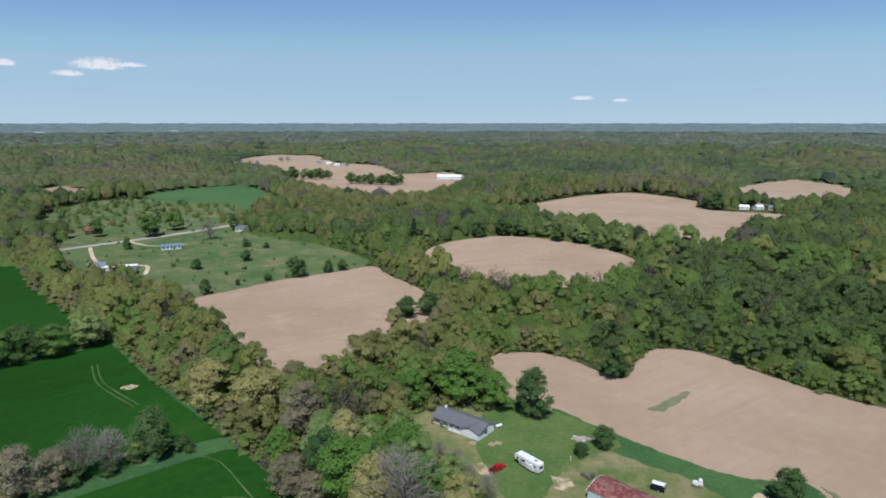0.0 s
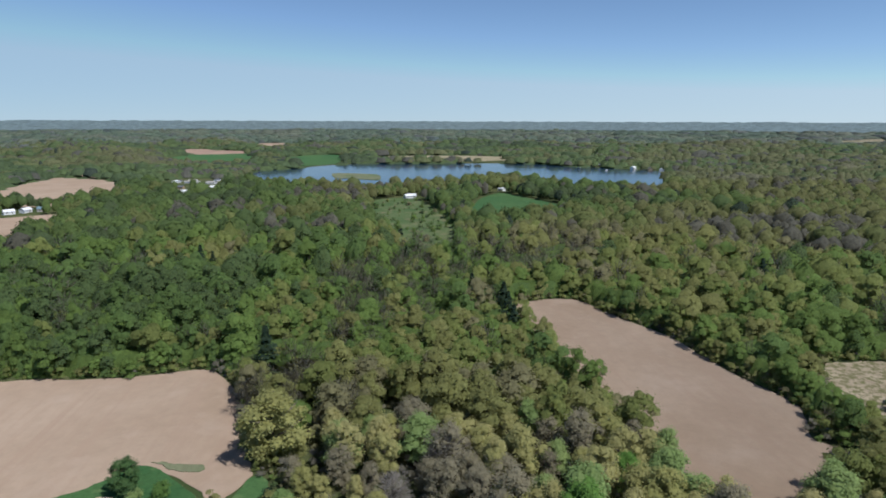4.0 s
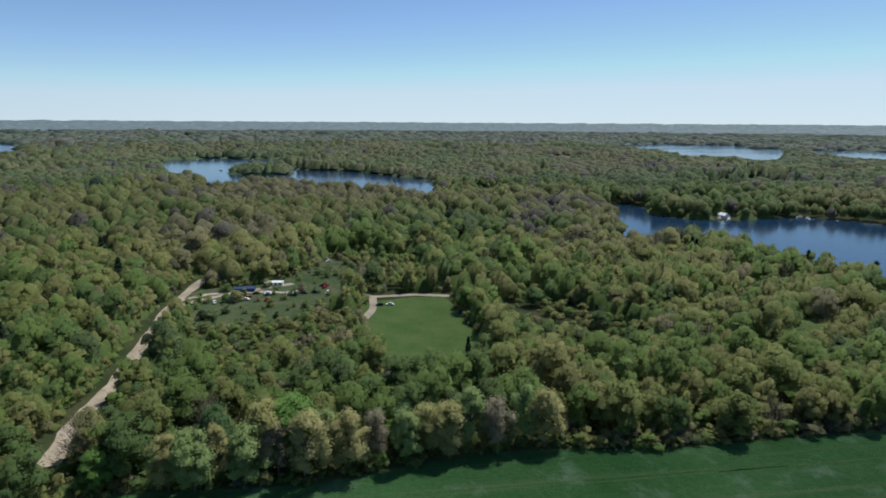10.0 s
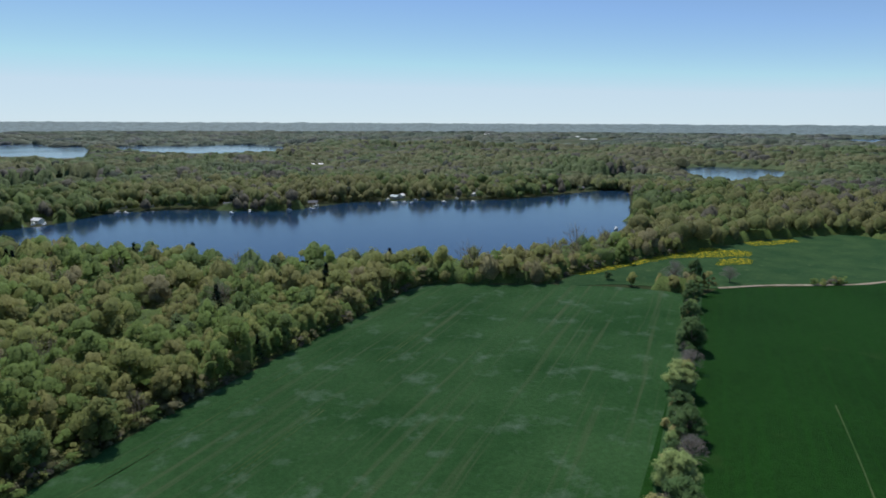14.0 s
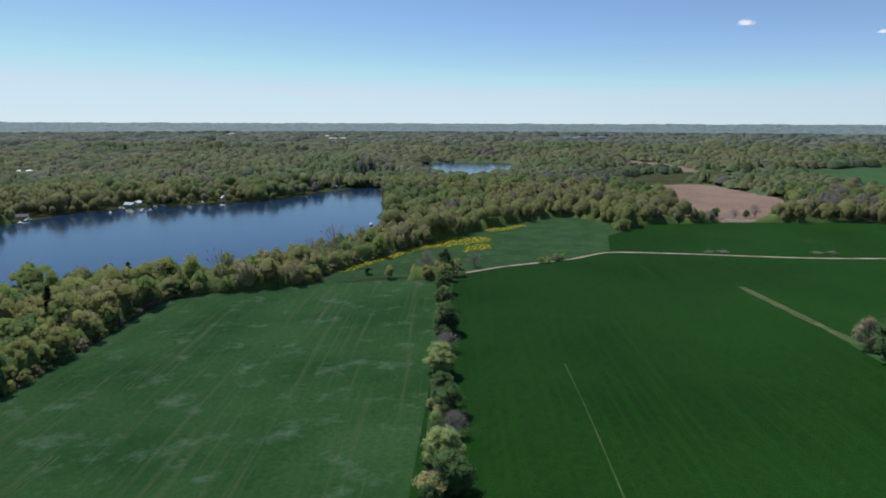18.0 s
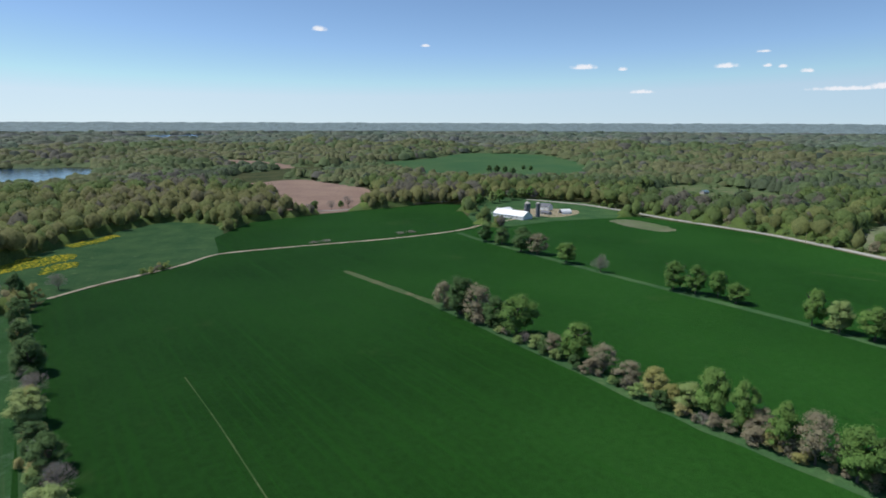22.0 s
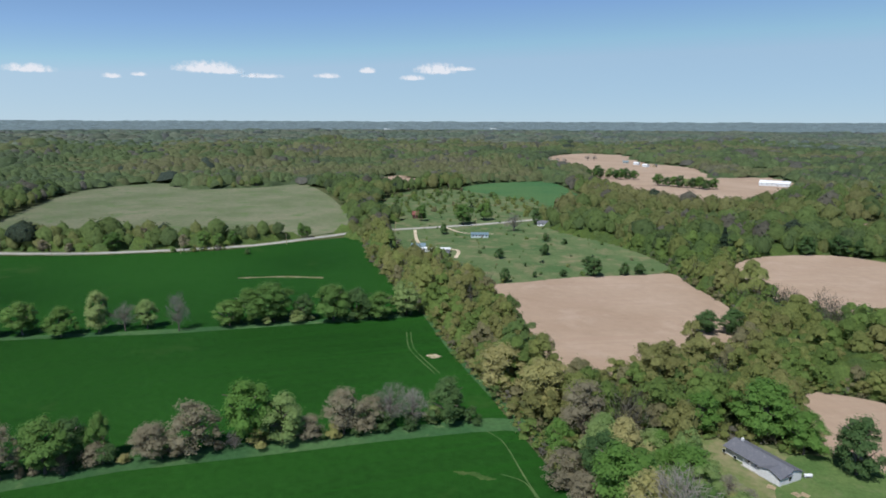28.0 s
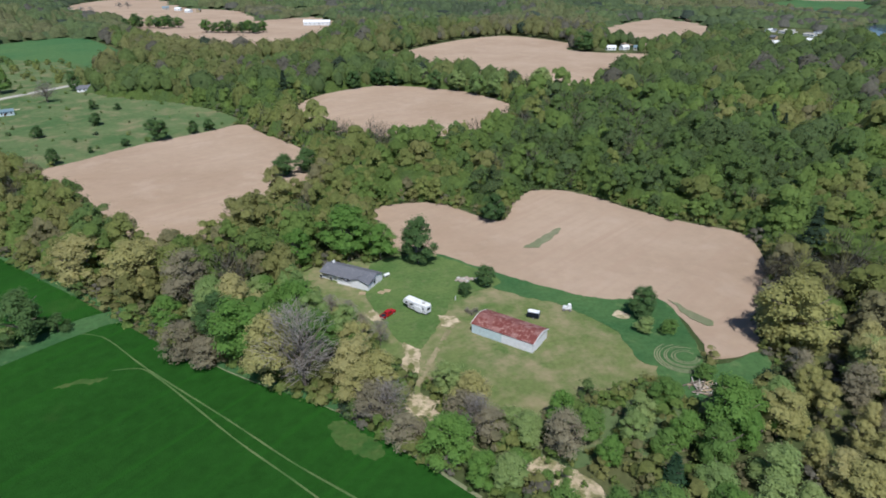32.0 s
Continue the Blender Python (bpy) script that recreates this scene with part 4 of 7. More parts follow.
def leafy_dome(seed, leaves, size, aspect, low=0.12, sides=8, stem=True):
    """A broad crown: a rounded mass with bulges, and tufts of leaves that roughen it, on a stem."""
    g = np.random.default_rng(seed)
    reach = bulk(g)
    us = (0.0, 0.32, 0.68)
    v = [(0, 0, 1.0)]
    for u in us[::-1]:
        for i in range(sides):
            a = 2 * np.pi * (i + g.uniform(-0.25, 0.25)) / sides
            q = float(reach(a, np.float64(u))) * 0.95 * g.uniform(0.93, 1.06)
            v.append((q * np.cos(a), q * np.sin(a), low + (0.97 - low) * u))
    v[0] = (0, 0, 0.96)
    f = [(0, 1 + i, 1 + (i + 1) % sides) for i in range(sides)]
    for ring in range(2):
        for i in range(sides):
            a, b = 1 + ring * sides + i, 1 + ring * sides + (i + 1) % sides
            f += [(a, a + sides, b), (b, a + sides, b + sides)]
    v, f = np.array(v), np.array(f)

    def facing(p):
        q = p - np.array([0, 0, low + (1 - low) * 0.3])
        q = q * np.array([1, 1, 1.5])
        q[:, 2] += 0.4
        return q / (np.linalg.norm(q, axis=1)[:, None] + 1e-9)
    nr = facing(v)
    keep = np.full(len(v), np.nan)
    if leaves:
        a, u = g.uniform(0, 2 * np.pi, leaves), g.uniform(0.0, 1.0, leaves) ** 0.75
        q = reach(a, u) * g.uniform(0.94, 1.05, leaves)
        p = np.stack([q * np.cos(a), q * np.sin(a), low + (1 - low) * u], 1)
        nn = facing(p) + g.normal(size=(leaves, 3)) * 0.22
        nn /= np.linalg.norm(nn, axis=1)[:, None]
        t = np.cross(nn, g.normal(size=(leaves, 3)))
        t /= np.linalg.norm(t, axis=1)[:, None]
        b = np.cross(nn, t)
        s = size * g.uniform(0.6, 1.4, leaves)[:, None]
        k = np.array([1, 1, 1 / aspect])
        lv = np.stack([p + (t * s) * k, p + (-0.5 * t + 0.87 * b) * s * k, p + (-0.5 * t - 0.87 * b) * s * k], 1).reshape(-1, 3)
        f = np.concatenate([f, np.arange(len(lv)).reshape(-1, 3) + len(v)])
        v, nr = np.concatenate([v, lv]), np.concatenate([nr, np.repeat(nn, 3, axis=0)])
        keep = np.full(len(v), np.nan)
    if stem:
        a = np.arange(3) * 2.1
        ring = np.stack([np.cos(a), np.sin(a)], 1)
        sv = np.concatenate([np.c_[ring * 0.05, np.zeros(3)], np.c_[ring * 0.03, np.full(3, 0.5)]])
        sf = np.array([(0, 1, 4), (0, 4, 3), (1, 2, 5), (1, 5, 4), (2, 0, 3), (2, 3, 5)])
        f = np.concatenate([f, sf + len(v)])
        v, nr = np.concatenate([v, sv]), np.concatenate([nr, np.concatenate([np.c_[ring, np.zeros(3)]] * 2)])
        keep = np.concatenate([keep, np.full(6, 0.94)])
    return v, f, nr, keep


def tent(seed):
    """The rounded top of one far crown or clump of crowns."""
    g = np.random.default_rng(seed)
    a = np.arange(5) * 1.257 + g.uniform(-0.3, 0.3, 5)
    q, w = g.uniform(0.8, 1.2, 5), g.uniform(0.5, 0.75, 5)
    v = np.concatenate([[(g.uniform(-0.2, 0.2), g.uniform(-0.2, 0.2), 1.0)], np.c_[w * np.cos(a), w * np.sin(a), g.uniform(0.74, 0.95, 5)], np.c_[q * np.cos(a), q * np.sin(a), g.uniform(0.1, 0.45, 5)]])
    n = v * np.array([0.9, 0.9, 0]) + np.array([0, 0, 0.65])
    f = [t for i in range(5) for t in ((0, 1 + i, 1 + (i + 1) % 5), (1 + i, 6 + i, 1 + (i + 1) % 5), (1 + (i + 1) % 5, 6 + i, 6 + (i + 1) % 5))]
    return v, np.array(f), n / np.linalg.norm(n, axis=1)[:, None], np.full(11, np.nan)


def spread(lo, hi, step, jitter=0.45):
    """A loose scatter of points in a ring."""
    k = int(hi / step) + 1
    gx, gy = np.meshgrid(np.arange(-k, k + 1), np.arange(-k, k + 1))
    pts = np.stack([gx.ravel() + (gy.ravel() % 2) * 0.5, gy.ravel()], 1) * step + rng.uniform(-jitter, jitter, (gx.size, 2)) * step
    r = np.hypot(*pts.T)
    return pts[(r >= lo) & (r < hi)]


def glade(pts):
    """Small fields and wet meadows that lie all through the far woods."""
    r = np.hypot(*pts.T)
    out = np.zeros(len(pts), bool)
    far = np.where(r > 1000)[0]
    q = pts[far]
    out[far] = fbm(q, 330, 51.0) + 0.6 * fbm(q, 120, 57.0) > 0.42
    return out


def relief(pts):
    """Wooded ridges of the country further off, none beside or just before fields and lakes."""
    r = np.hypot(*pts.T)
    out = np.zeros(len(pts))
    far = np.where((r > 500) & (r < 3800))[0]
    if len(far) == 0:
        return out
    q, d = pts[far], r[far]
    k = np.clip((d - 480) / 500, 0, 1) * np.clip((3800 - d) / 900, 0, 1) * np.clip((clearance(q, 140) - 25) / 110, 0, 1)
    for ahead in (170, 360):
        k = k * np.clip(clearance(q * (1 + ahead * np.clip(d / 1500, 0.3, 1) / d)[:, None], 40) / 40, 0, 1)
    high = 1 + 1.3 * np.clip((d - 700) / 700, 0, 1)
    out[far] = k * high * np.clip(3 + 11 * fbm(q, 420, 21.0) + 6 * fbm(q, 170, 23.0), 0, 14)
    return out


def spots(pts, rows):
    """How far points lie within stands of one kind."""
    k = np.zeros(len(pts))
    for x, y, r in rows:
        k = np.maximum(k, np.exp(-((pts[:, 0] - x) ** 2 + (pts[:, 1] - y) ** 2) / (1.4 * r * r)))
    return k


def tones_of(pts):
    """The kind of each tree, as a place in the range of kinds: trees of one kind stand together, with others among them."""
    r = np.hypot(*pts.T)
    hill = np.exp(-(((pts[:, 0] - 240) / 190) ** 2 + ((pts[:, 1] - 300) / 150) ** 2))
    south = np.clip(-pts[:, 1] / 250, 0, 1)
    east = np.clip(pts[:, 0] / 300, 0, 1) * np.clip(1 - np.abs(pts[:, 1] + 40) / 320, 0, 1)
    a = 0.5 + 0.3 * fbm(pts, 190, 2.0) + 0.26 * fbm(pts, 62, 6.0) + 0.14 * fbm(pts, 700, 9.0) + rng.normal(0, 1, len(pts)) * np.where(r < 520, 0.2, np.where(r < 1000, 0.11, 0.06))
    a += -0.12 * hill + 0.1 * south + 0.2 * east + 0.6 * fbm(pts, 380, 17.0) * (r > 700)
    a += 0.34 * spots(pts, OLIVE_STANDS) - 0.2 * spots(pts, GREEN_STANDS)
    kind = 1 + np.searchsorted(np.array([0.12, 0.3, 0.5, 0.68, 0.96]), a)
    bare = fbm(pts, 110, 31.0) + 0.5 * fbm(pts, 330, 33.0) + 0.9 * spots(pts, BARE_STANDS)
    kind = np.where(rng.random(len(pts)) < 0.04 + 0.6 * np.clip((bare - np.where(r > 700, 0.28, 0.35)) * 3, 0, 1), 7, kind)
    firs = fbm(pts, 80, 41.0) + 1.2 * spots(pts, FIR_STANDS)
    kind = np.where(rng.random(len(pts)) < 0.012 + 0.5 * np.clip((firs - 0.62) * 4, 0, 1), 0, kind)
    return (kind + rng.uniform(0.1, 0.9, len(pts))) / 8


def grow(name, pts, heights, radii, templates, material, label, shift=0.0, twigs=(), cones=()):
    """Joins many small trees into one mass of woods."""
    tones = np.clip(tones_of(pts) + shift, 0.02, 0.98)
    vs, ts, tn, ns, base = [], [], [], [], 0
    kinds = rng.integers(0, len(templates), len(pts))
    if twigs:
        kinds = np.where(tones > 7 / 8, len(templates) + rng.integers(0, len(twigs), len(pts)), kinds)
    if cones:
        kinds = np.where(tones < 1 / 8, len(templates) + len(twigs) + rng.integers(0, len(cones), len(pts)), kinds)
    templates = [*templates, *twigs, *cones]
    turn = rng.uniform(0, 2 * np.pi, len(pts))
    z0 = rise(np.hypot(*pts.T))
    for k, (tv, tt, tnm, keep) in enumerate(templates):
        sel = np.where(kinds == k)[0]
        if len(sel) == 0:
            continue
        c, s = np.cos(turn[sel])[:, None], np.sin(turn[sel])[:, None]
        x = (tv[None, :, 0] * c - tv[None, :, 1] * s) * radii[sel][:, None] + pts[sel, 0][:, None]
        y = (tv[None, :, 0] * s + tv[None, :, 1] * c) * radii[sel][:, None] + pts[sel, 1][:, None]
        z = tv[None, :, 2] * heights[sel][:, None] + z0[sel][:, None]
        nx, ny = tnm[None, :, 0] * c - tnm[None, :, 1] * s, tnm[None, :, 0] * s + tnm[None, :, 1] * c
        vs.append(np.stack([x, y, z], 2).reshape(-1, 3))
        ns.append(np.stack([nx, ny, np.broadcast_to(tnm[None, :, 2], nx.shape)], 2).reshape(-1, 3))
        ts.append((tt[None] + (np.arange(len(sel)) * len(tv))[:, None, None]).reshape(-1, 3) + base)
        own = np.repeat(tones[sel], len(tv))
        fixed = np.tile(keep, len(sel))
        tn.append(np.where(np.isnan(fixed), own, fixed))
        base += len(sel) * len(tv)
    me = arrays_mesh(name, np.concatenate(vs), np.concatenate(ts), material, np.concatenate(tn), np.concatenate(ns))
    return tagged(new(name, me), label, "woods", kind="stuff")


NEAR, MID, FAR = 215, 520, 1000
edge = spread(70, MID, 2.9)
edge = edge[wooded(edge, 0.4)]
edge = edge[~wooded(edge, 4.5)]
edge = edge[~near_line(edge, [(-345, -255), (-300, -280), (-215, -322), (-170, -350)], 22)]
hh = rng.uniform(1.8, 5.5, len(edge))
grow("edge_shrubs", edge, hh, hh * rng.uniform(0.45, 0.75, len(hh)), [tri_crown(60, 0.15, 4, 350 + i, 1.8, (0.0, 1.0), False, 0.75) for i in range(6)], M_WOODS,
     "low shrubs and brambles along the edges of the woods", 0.08)
def stand(r0, r1, step, margin):
    """Places, heights and radii of trees: some broad old crowns with smaller trees between them."""
    big = spread(r0, r1, step * 1.9, 0.6)
    big = big[rng.random(len(big)) < 0.62]
    big = big[wooded(big, margin + 5)]
    for o in SHRUB_LAND:
        big = big[~inside(big, o)]
    rb_ = rng.uniform(0.85, 1.35, len(big)) * step
    hb = np.clip(rb_ * rng.uniform(1.7, 2.5, len(big)), 12, 25)
    small = spread(r0, r1, step * 0.86, 0.62)
    small = small[wooded(small, margin)]
    free = np.ones(len(small), bool)
    for i in range(0, len(small), 500):
        d = np.hypot(small[i:i + 500, None, 0] - big[None, :, 0], small[i:i + 500, None, 1] - big[None, :, 1])
        free[i:i + 500] = (d - rb_[None] * 0.72).min(axis=1) > 0
    small = small[free]
    rs = rng.uniform(0.42, 0.82, len(small)) * step
    hs = np.clip(rs * rng.uniform(1.9, 3.1, len(small)) + 3.5 * fbm(small, 120, 4.0), 5, 20)
    for o in SHRUB_LAND:
        low = inside(small, o)
        hs, rs = np.where(low, hs * 0.42, hs), np.where(low, rs * 0.6, rs)
    return np.concatenate([big, small]), np.concatenate([hb, hs]), np.concatenate([rb_, rs])


TWIGS = [twig_crown(300, 0.15, 0.016, 170 + i, 2.6) for i in range(4)]
CONES = [cone_crown(240, 0.15, 190 + i) for i in range(3)]
pts_, hh, rr_ = stand(NEAR, 345, 7.4, 2.5)
grow("woods_near", pts_, hh, rr_, [tri_crown(460, 0.056, 18, 100 + i, 2.4, ((0.1, 0.2, 0.26, 0.34)[i % 4], 1.0), True, 0.8) for i in range(15)], M_WOODS,
     "mixed spring woods in fresh green, olive and tan leaf", 0.0, TWIGS, CONES)
pts_, hh, rr_ = stand(345, MID, 7.8, 2.5)
grow("woods_midway", pts_, hh, rr_, [tri_crown(130, 0.09, 12, 130 + i, 2.4, ((0.08, 0.16, 0.24)[i % 3], 1.0), True, 0.92) for i in range(9)] + [leafy_dome(160 + i, 120, 0.1, 2.3, (0.08, 0.2)[i % 2], 7) for i in range(8)], M_WOODS,
     "mixed spring woods in green, olive, tan and bare grey", 0.0, [twig_crown(140, 0.16, 0.024, 150 + i, 2.6) for i in range(3)], CONES[:2])
pts_, hh, rr_ = stand(MID, FAR, 9.8, 3.0)
grow("woods_beyond", pts_, hh + relief(pts_), rr_, [leafy_dome(200 + i, 30, 0.12, 2.1, (0.15, 0.3, 0.4)[i % 3], 6, False) for i in range(14)], M_WOODS_MID_HAZE,
     "mixed spring woods further off, green, olive and grey, faintly haze-tinted")


def canopy(name, r0, r1, fine, material, label, height):
    """The roof of distant woods as one bumpy sheet, open over fields and lakes."""
    nr, na = int(math.log(r1 / r0) * fine), int(2 * math.pi * fine)
    rr = r0 * (r1 / r0) ** (np.arange(nr + 1) / nr)
    aa = 2 * np.pi * np.arange(na) / na
    R, A = np.meshgrid(rr, aa, indexing="ij")
    R = R * (1 + rng.uniform(-0.35, 0.35, R.shape) / fine)
    A = A + rng.uniform(-0.35, 0.35, A.shape) / fine
    pts = np.stack([R * np.cos(A), R * np.sin(A)], 2).reshape(-1, 2)
    ok = wooded(pts, 4.0)
    for o in SHRUB_LAND:
        ok &= ~inside(pts, o)
    ok &= ~glade(pts) | (np.hypot(*pts.T) > 3900)
    tone = 0.3 + 0.2 * rng.random(len(pts))
    z = rise(np.hypot(*pts.T)) + np.where(ok, height * (0.55 + 0.5 * rng.random(len(pts)) + 0.3 * fbm(pts, 160, 3.0)) + relief(pts) * 0.85, -1.5)
    i, j = np.meshgrid(np.arange(nr), np.arange(na), indexing="ij")
    a, b = i * na + j, i * na + (j + 1) % na
    c, d = a + na, b + na
    tris = np.concatenate([np.stack([a, c, b], 2).reshape(-1, 3), np.stack([b, c, d], 2).reshape(-1, 3)])
    tris = tris[ok[tris].any(axis=1)]
    used = np.unique(tris)
    remap = np.zeros(len(pts), np.int64)
    remap[used] = np.arange(len(used))
    v = np.stack([pts[:, 0], pts[:, 1], z], 1)[used]
    return tagged(new(name, arrays_mesh(name, v, remap[tris], material, tone[used])), label, "woods", kind="stuff")


# leaf-coloured sheet added below the crowns so gaps between trees look less dark
canopy("gap_fill_sheet", 235, 760, 80, M_WOODS, "leaf-coloured sheet below the crowns, added to lighten gaps in the woods", 9)
canopy("far_woods", FAR - 15, 2650, 80, M_WOODS_FAR_HAZE, "distant rolling spring woods in green and olive under painted haze", 9)
canopy("backdrop", 2600, 3950, 110, M_DISTANT_HAZE, "far wooded country greyed towards the horizon by painted haze", 10)
canopy("backdrop", 3900, 4900, 160, M_HORIZON_HAZE, "blue-green wooded rim of the horizon with haze in its colour", 12)


def crowns_afar(name, r0, r1, fine, material, label):
    """Crowns and clumps of crowns that break the roof of the distant woods."""
    ring_n = int(math.log(r1 / r0) * fine)
    ii, jj = np.meshgrid(np.arange(ring_n), np.arange(int(2 * math.pi * fine)), indexing="ij")
    lr = r0 * np.exp((ii.ravel() + rng.uniform(-0.5, 0.5, ii.size)) / fine)
    la = (jj.ravel() + rng.uniform(-0.5, 0.5, ii.size)) / fine
    q = np.stack([lr * np.cos(la), lr * np.sin(la)], 1)
    q = q[wooded(q, 4.0)]
    q = q[~glade(q)]
    h = np.clip(14 + 7 * fbm(q, 260, 4.0) + rng.normal(0, 2.6, len(q)), 7, 27) + relief(q)
    grow(name, q, h, np.hypot(*q.T) / fine * np.clip(rng.lognormal(-0.3, 0.42, len(q)), 0.25, 1.8), [tent(600 + i) for i in range(12)], material, label)


crowns_afar("woods_distant", FAR - 10, 2700, 96, M_WOODS_FAR_HAZE, "distant rounded tree crowns in green, olive and brown, haze-tinted")
crowns_afar("woods_far_rim", 2550, 3900, 84, M_DISTANT_HAZE, "very far tree crowns paled to grey-green by painted haze")
LOWER_HEDGE = [(-324, -51, 16, 6.2, 't'), (-313, -41, 22, 8.3, 'd'), (-305, -31, 20, 8.1, 't'), (-297, -21, 16, 6.4, 'd'), (-286, -10, 20, 9.0, 'g'), (-263, 7, 10, 4.5, 't'), (-255, 17, 18, 6.3, 'g'), (-246, 27, 12, 7.3, 't'), (-233, 36, 11, 5.8, 't'), (-225, 43, 12, 5.7, 'o'), (-218, 48, 9, 4.4, 'o'), (-216, 54, 11, 5.0, 'l'), (-211, 61, 19, 6.0, 'g'), (-201, 67, 19, 4.8, 'g'), (-199, 72, 11, 5.3, 't'), (-190, 76, 17, 4.7, 'g'), (-184, 83, 17, 6.1, 't')]
LOWER_HEDGE_B = [(-176, 91, 17, 7.1, 'g'), (-174, 98, 15, 5.1, 'd'), (-168, 103, 16, 3.5, 'g'), (-168, 101, 7, 4.5, 't'), (-159, 111, 10, 5.5, 't')]
LOWER_HEDGE_C = [(-155, 111, 12, 7.8, 't'), (-147, 119, 17, 7.8, 't'), (-136, 131, 22, 8.3, 'm'), (-128, 137, 17, 6.8, 'l'), (-121, 142, 9, 4.8, 't'), (-114, 150, 16, 7.3, 't'), (-108, 156, 12, 5.8, 't'), (-103, 161, 15, 5.9, 'b'), (-97, 165, 13, 5.9, 'b'), (-88, 173, 17, 6.5, 'd')]
UPPER_HEDGE = [(-522, -46, 16, 6.1, 'd'), (-513, -32, 15, 8.3, 'd'), (-484, -15, 21, 9.0, 'd'), (-475, -2, 17, 9.9, 't'), (-449, 19, 16, 7.3, 'g'), (-424, 41, 12, 7.0, 'b'), (-385, 81, 19, 7.4, 'g'), (-377, 92, 18, 7.3, 'g'), (-370, 103, 17, 5.4, 'g'), (-360, 110, 12, 6.2, 'g'), (-324, 136, 20, 5.8, 'g'), (-315, 145, 17, 6.6, 'l'), (-305, 156, 17, 7.3, 'g'), (-286, 163, 15, 7.0, 'g'), (-276, 175, 21, 6.2, 'l'), (-268, 183, 14, 5.4, 'b'), (-261, 190, 15, 5.4, 'l'), (-245, 195, 19, 5.2, 'b')]
UPPER_HEDGE_B = [(-229, 212, 14, 7.5, 'g'), (-223, 220, 18, 10.5, 'g'), (-214, 227, 21, 10.4, 'g'), (-203, 237, 14, 6.0, 'd'), (-189, 243, 20, 8.8, 'g'), (-180, 251, 17, 8.9, 'd'), (-170, 257, 15, 7.4, 'g'), (-161, 268, 18, 8.2, 'l')]
MIDDLE_HEDGE = [(-256, -254, 16, 5.1, 'd'), (-289, -285, 19, 5.7, 'd'), (-279, -291, 17, 6.6, 'b'), (-207, -202, 16, 7.0, 'd'), (-188, -183, 9, 7.0, 'b'), (-168, -167, 13, 7.0, 'l'), (-155, -154, 9, 6.0, 'd'), (-144, -139, 12, 7.1, 'd'), (-135, -128, 9, 6.7, 'b'), (-120, -117, 13, 7.5, 'l'), (-111, -107, 12, 8.4, 'd'), (-253, -323, 6, 5.4, 'd'), (-322, -287, 10, 5.0, 'b'), (-232, -229, 13, 5.4, 'd')]
HOUSE_TREES = [(31, 200, 18, 6.7, 'd'), (18, 206, 14, 6.3, 'm'), (-11, 205, 15, 6.2, 'm'), (7, 211, 20, 9.6, 'm'), (50, 178, 8, 3.6, 'd'), (42, 173, 5, 3.2, 'd'), (93, 150, 10, 4.6, 'd'), (89, 141, 5, 4.4, 'l'), (96, 139, 5, 5.0, 'g'), (126, 127, 21, 14.0, 'o'), (-9, 133, 24, 8.3, 'b'), (-17, 138, 21, 7.0, 'o'), (-26, 150, 19, 9.1, 'm'), (-81, 204, 19, 8.8, 'o'), (-63, 197, 20, 9.4, 'o')]
HOUSE_TREES_B = [(69, 234, 12, 5.4, 'd'), (-19, 313, 12, 6.7, 'd'), (-8, 317, 13, 7.6, 'd'), (3, 131, 15, 6.0, 'o'), (10, 128, 13, 5.2, 'o'), (-44, 183, 21, 7.8, 't'), (93, 117, 5, 3.7, 'g'), (78, 109, 8, 4.6, 'g'), (-41, 153, 12, 6.8, 't'), (-35, 148, 10, 5.8, 't')]
PASTURE_TREES = [(-141, 357, 10, 3.6, 'd'), (-95, 399, 13, 6.3, 'd'), (-78, 412, 9, 3.5, 'd'), (-70, 419, 8, 4.0, 'd'), (-145, 448, 9, 5.5, 'd'), (-144, 497, 5, 2.9, 'd'), (-171, 421, 8, 4.2, 'd'), (-113, 389, 5, 2.7, 'd'), (-145, 405, 3, 2.4, 'd'), (-129, 378, 4, 1.9, 'd'), (-262, 547, 20, 14.0, 'g'), (-256, 583, 18, 8.8, 'g'), (-204, 535, 16, 13.2, 'b'), (-199, 581, 17, 5.1, 'd'), (-254, 490, 10, 3.8, 'd'), (-309, 546, 17, 5.8, 'g'), (-107, 429, 7, 4.1, 'd'), (-162, 501, 7, 3.9, 'd')]
ROAD_TREES = [(-446, 303, 15, 7.5, 'g'), (-443, 327, 16, 5.1, 't'), (-405, 333, 12, 4.9, 't'), (-394, 343, 14, 5.3, 'g'), (-385, 351, 12, 4.8, 'g'), (-382, 364, 12, 4.4, 'g'), (-354, 414, 14, 3.8, 'g'), (-351, 418, 11, 4.5, 'g'), (-548, 240, 9, 5.5, 'g'), (-526, 260, 10, 5.4, 't'), (-493, 275, 9, 6.5, 't'), (-472, 283, 7, 6.4, 't'), (-346, 342, 5, 6.8, 'd'), (-614, 204, 7, 4.8, 'g'), (-654, 184, 7, 6.2, 't'), (-680, 169, 7, 6.4, 't')]
SHORE_PINES = [(47, -492, 14, 3.2, 'c'), (35, -491, 14, 3.2, 'c'), (-4, -465, 16, 3.0, 'c'), (70, -295, 11, 5.1, 'c'), (105, -284, 10, 5.1, 'd'), (151, -301, 11, 5.6, 'd')]
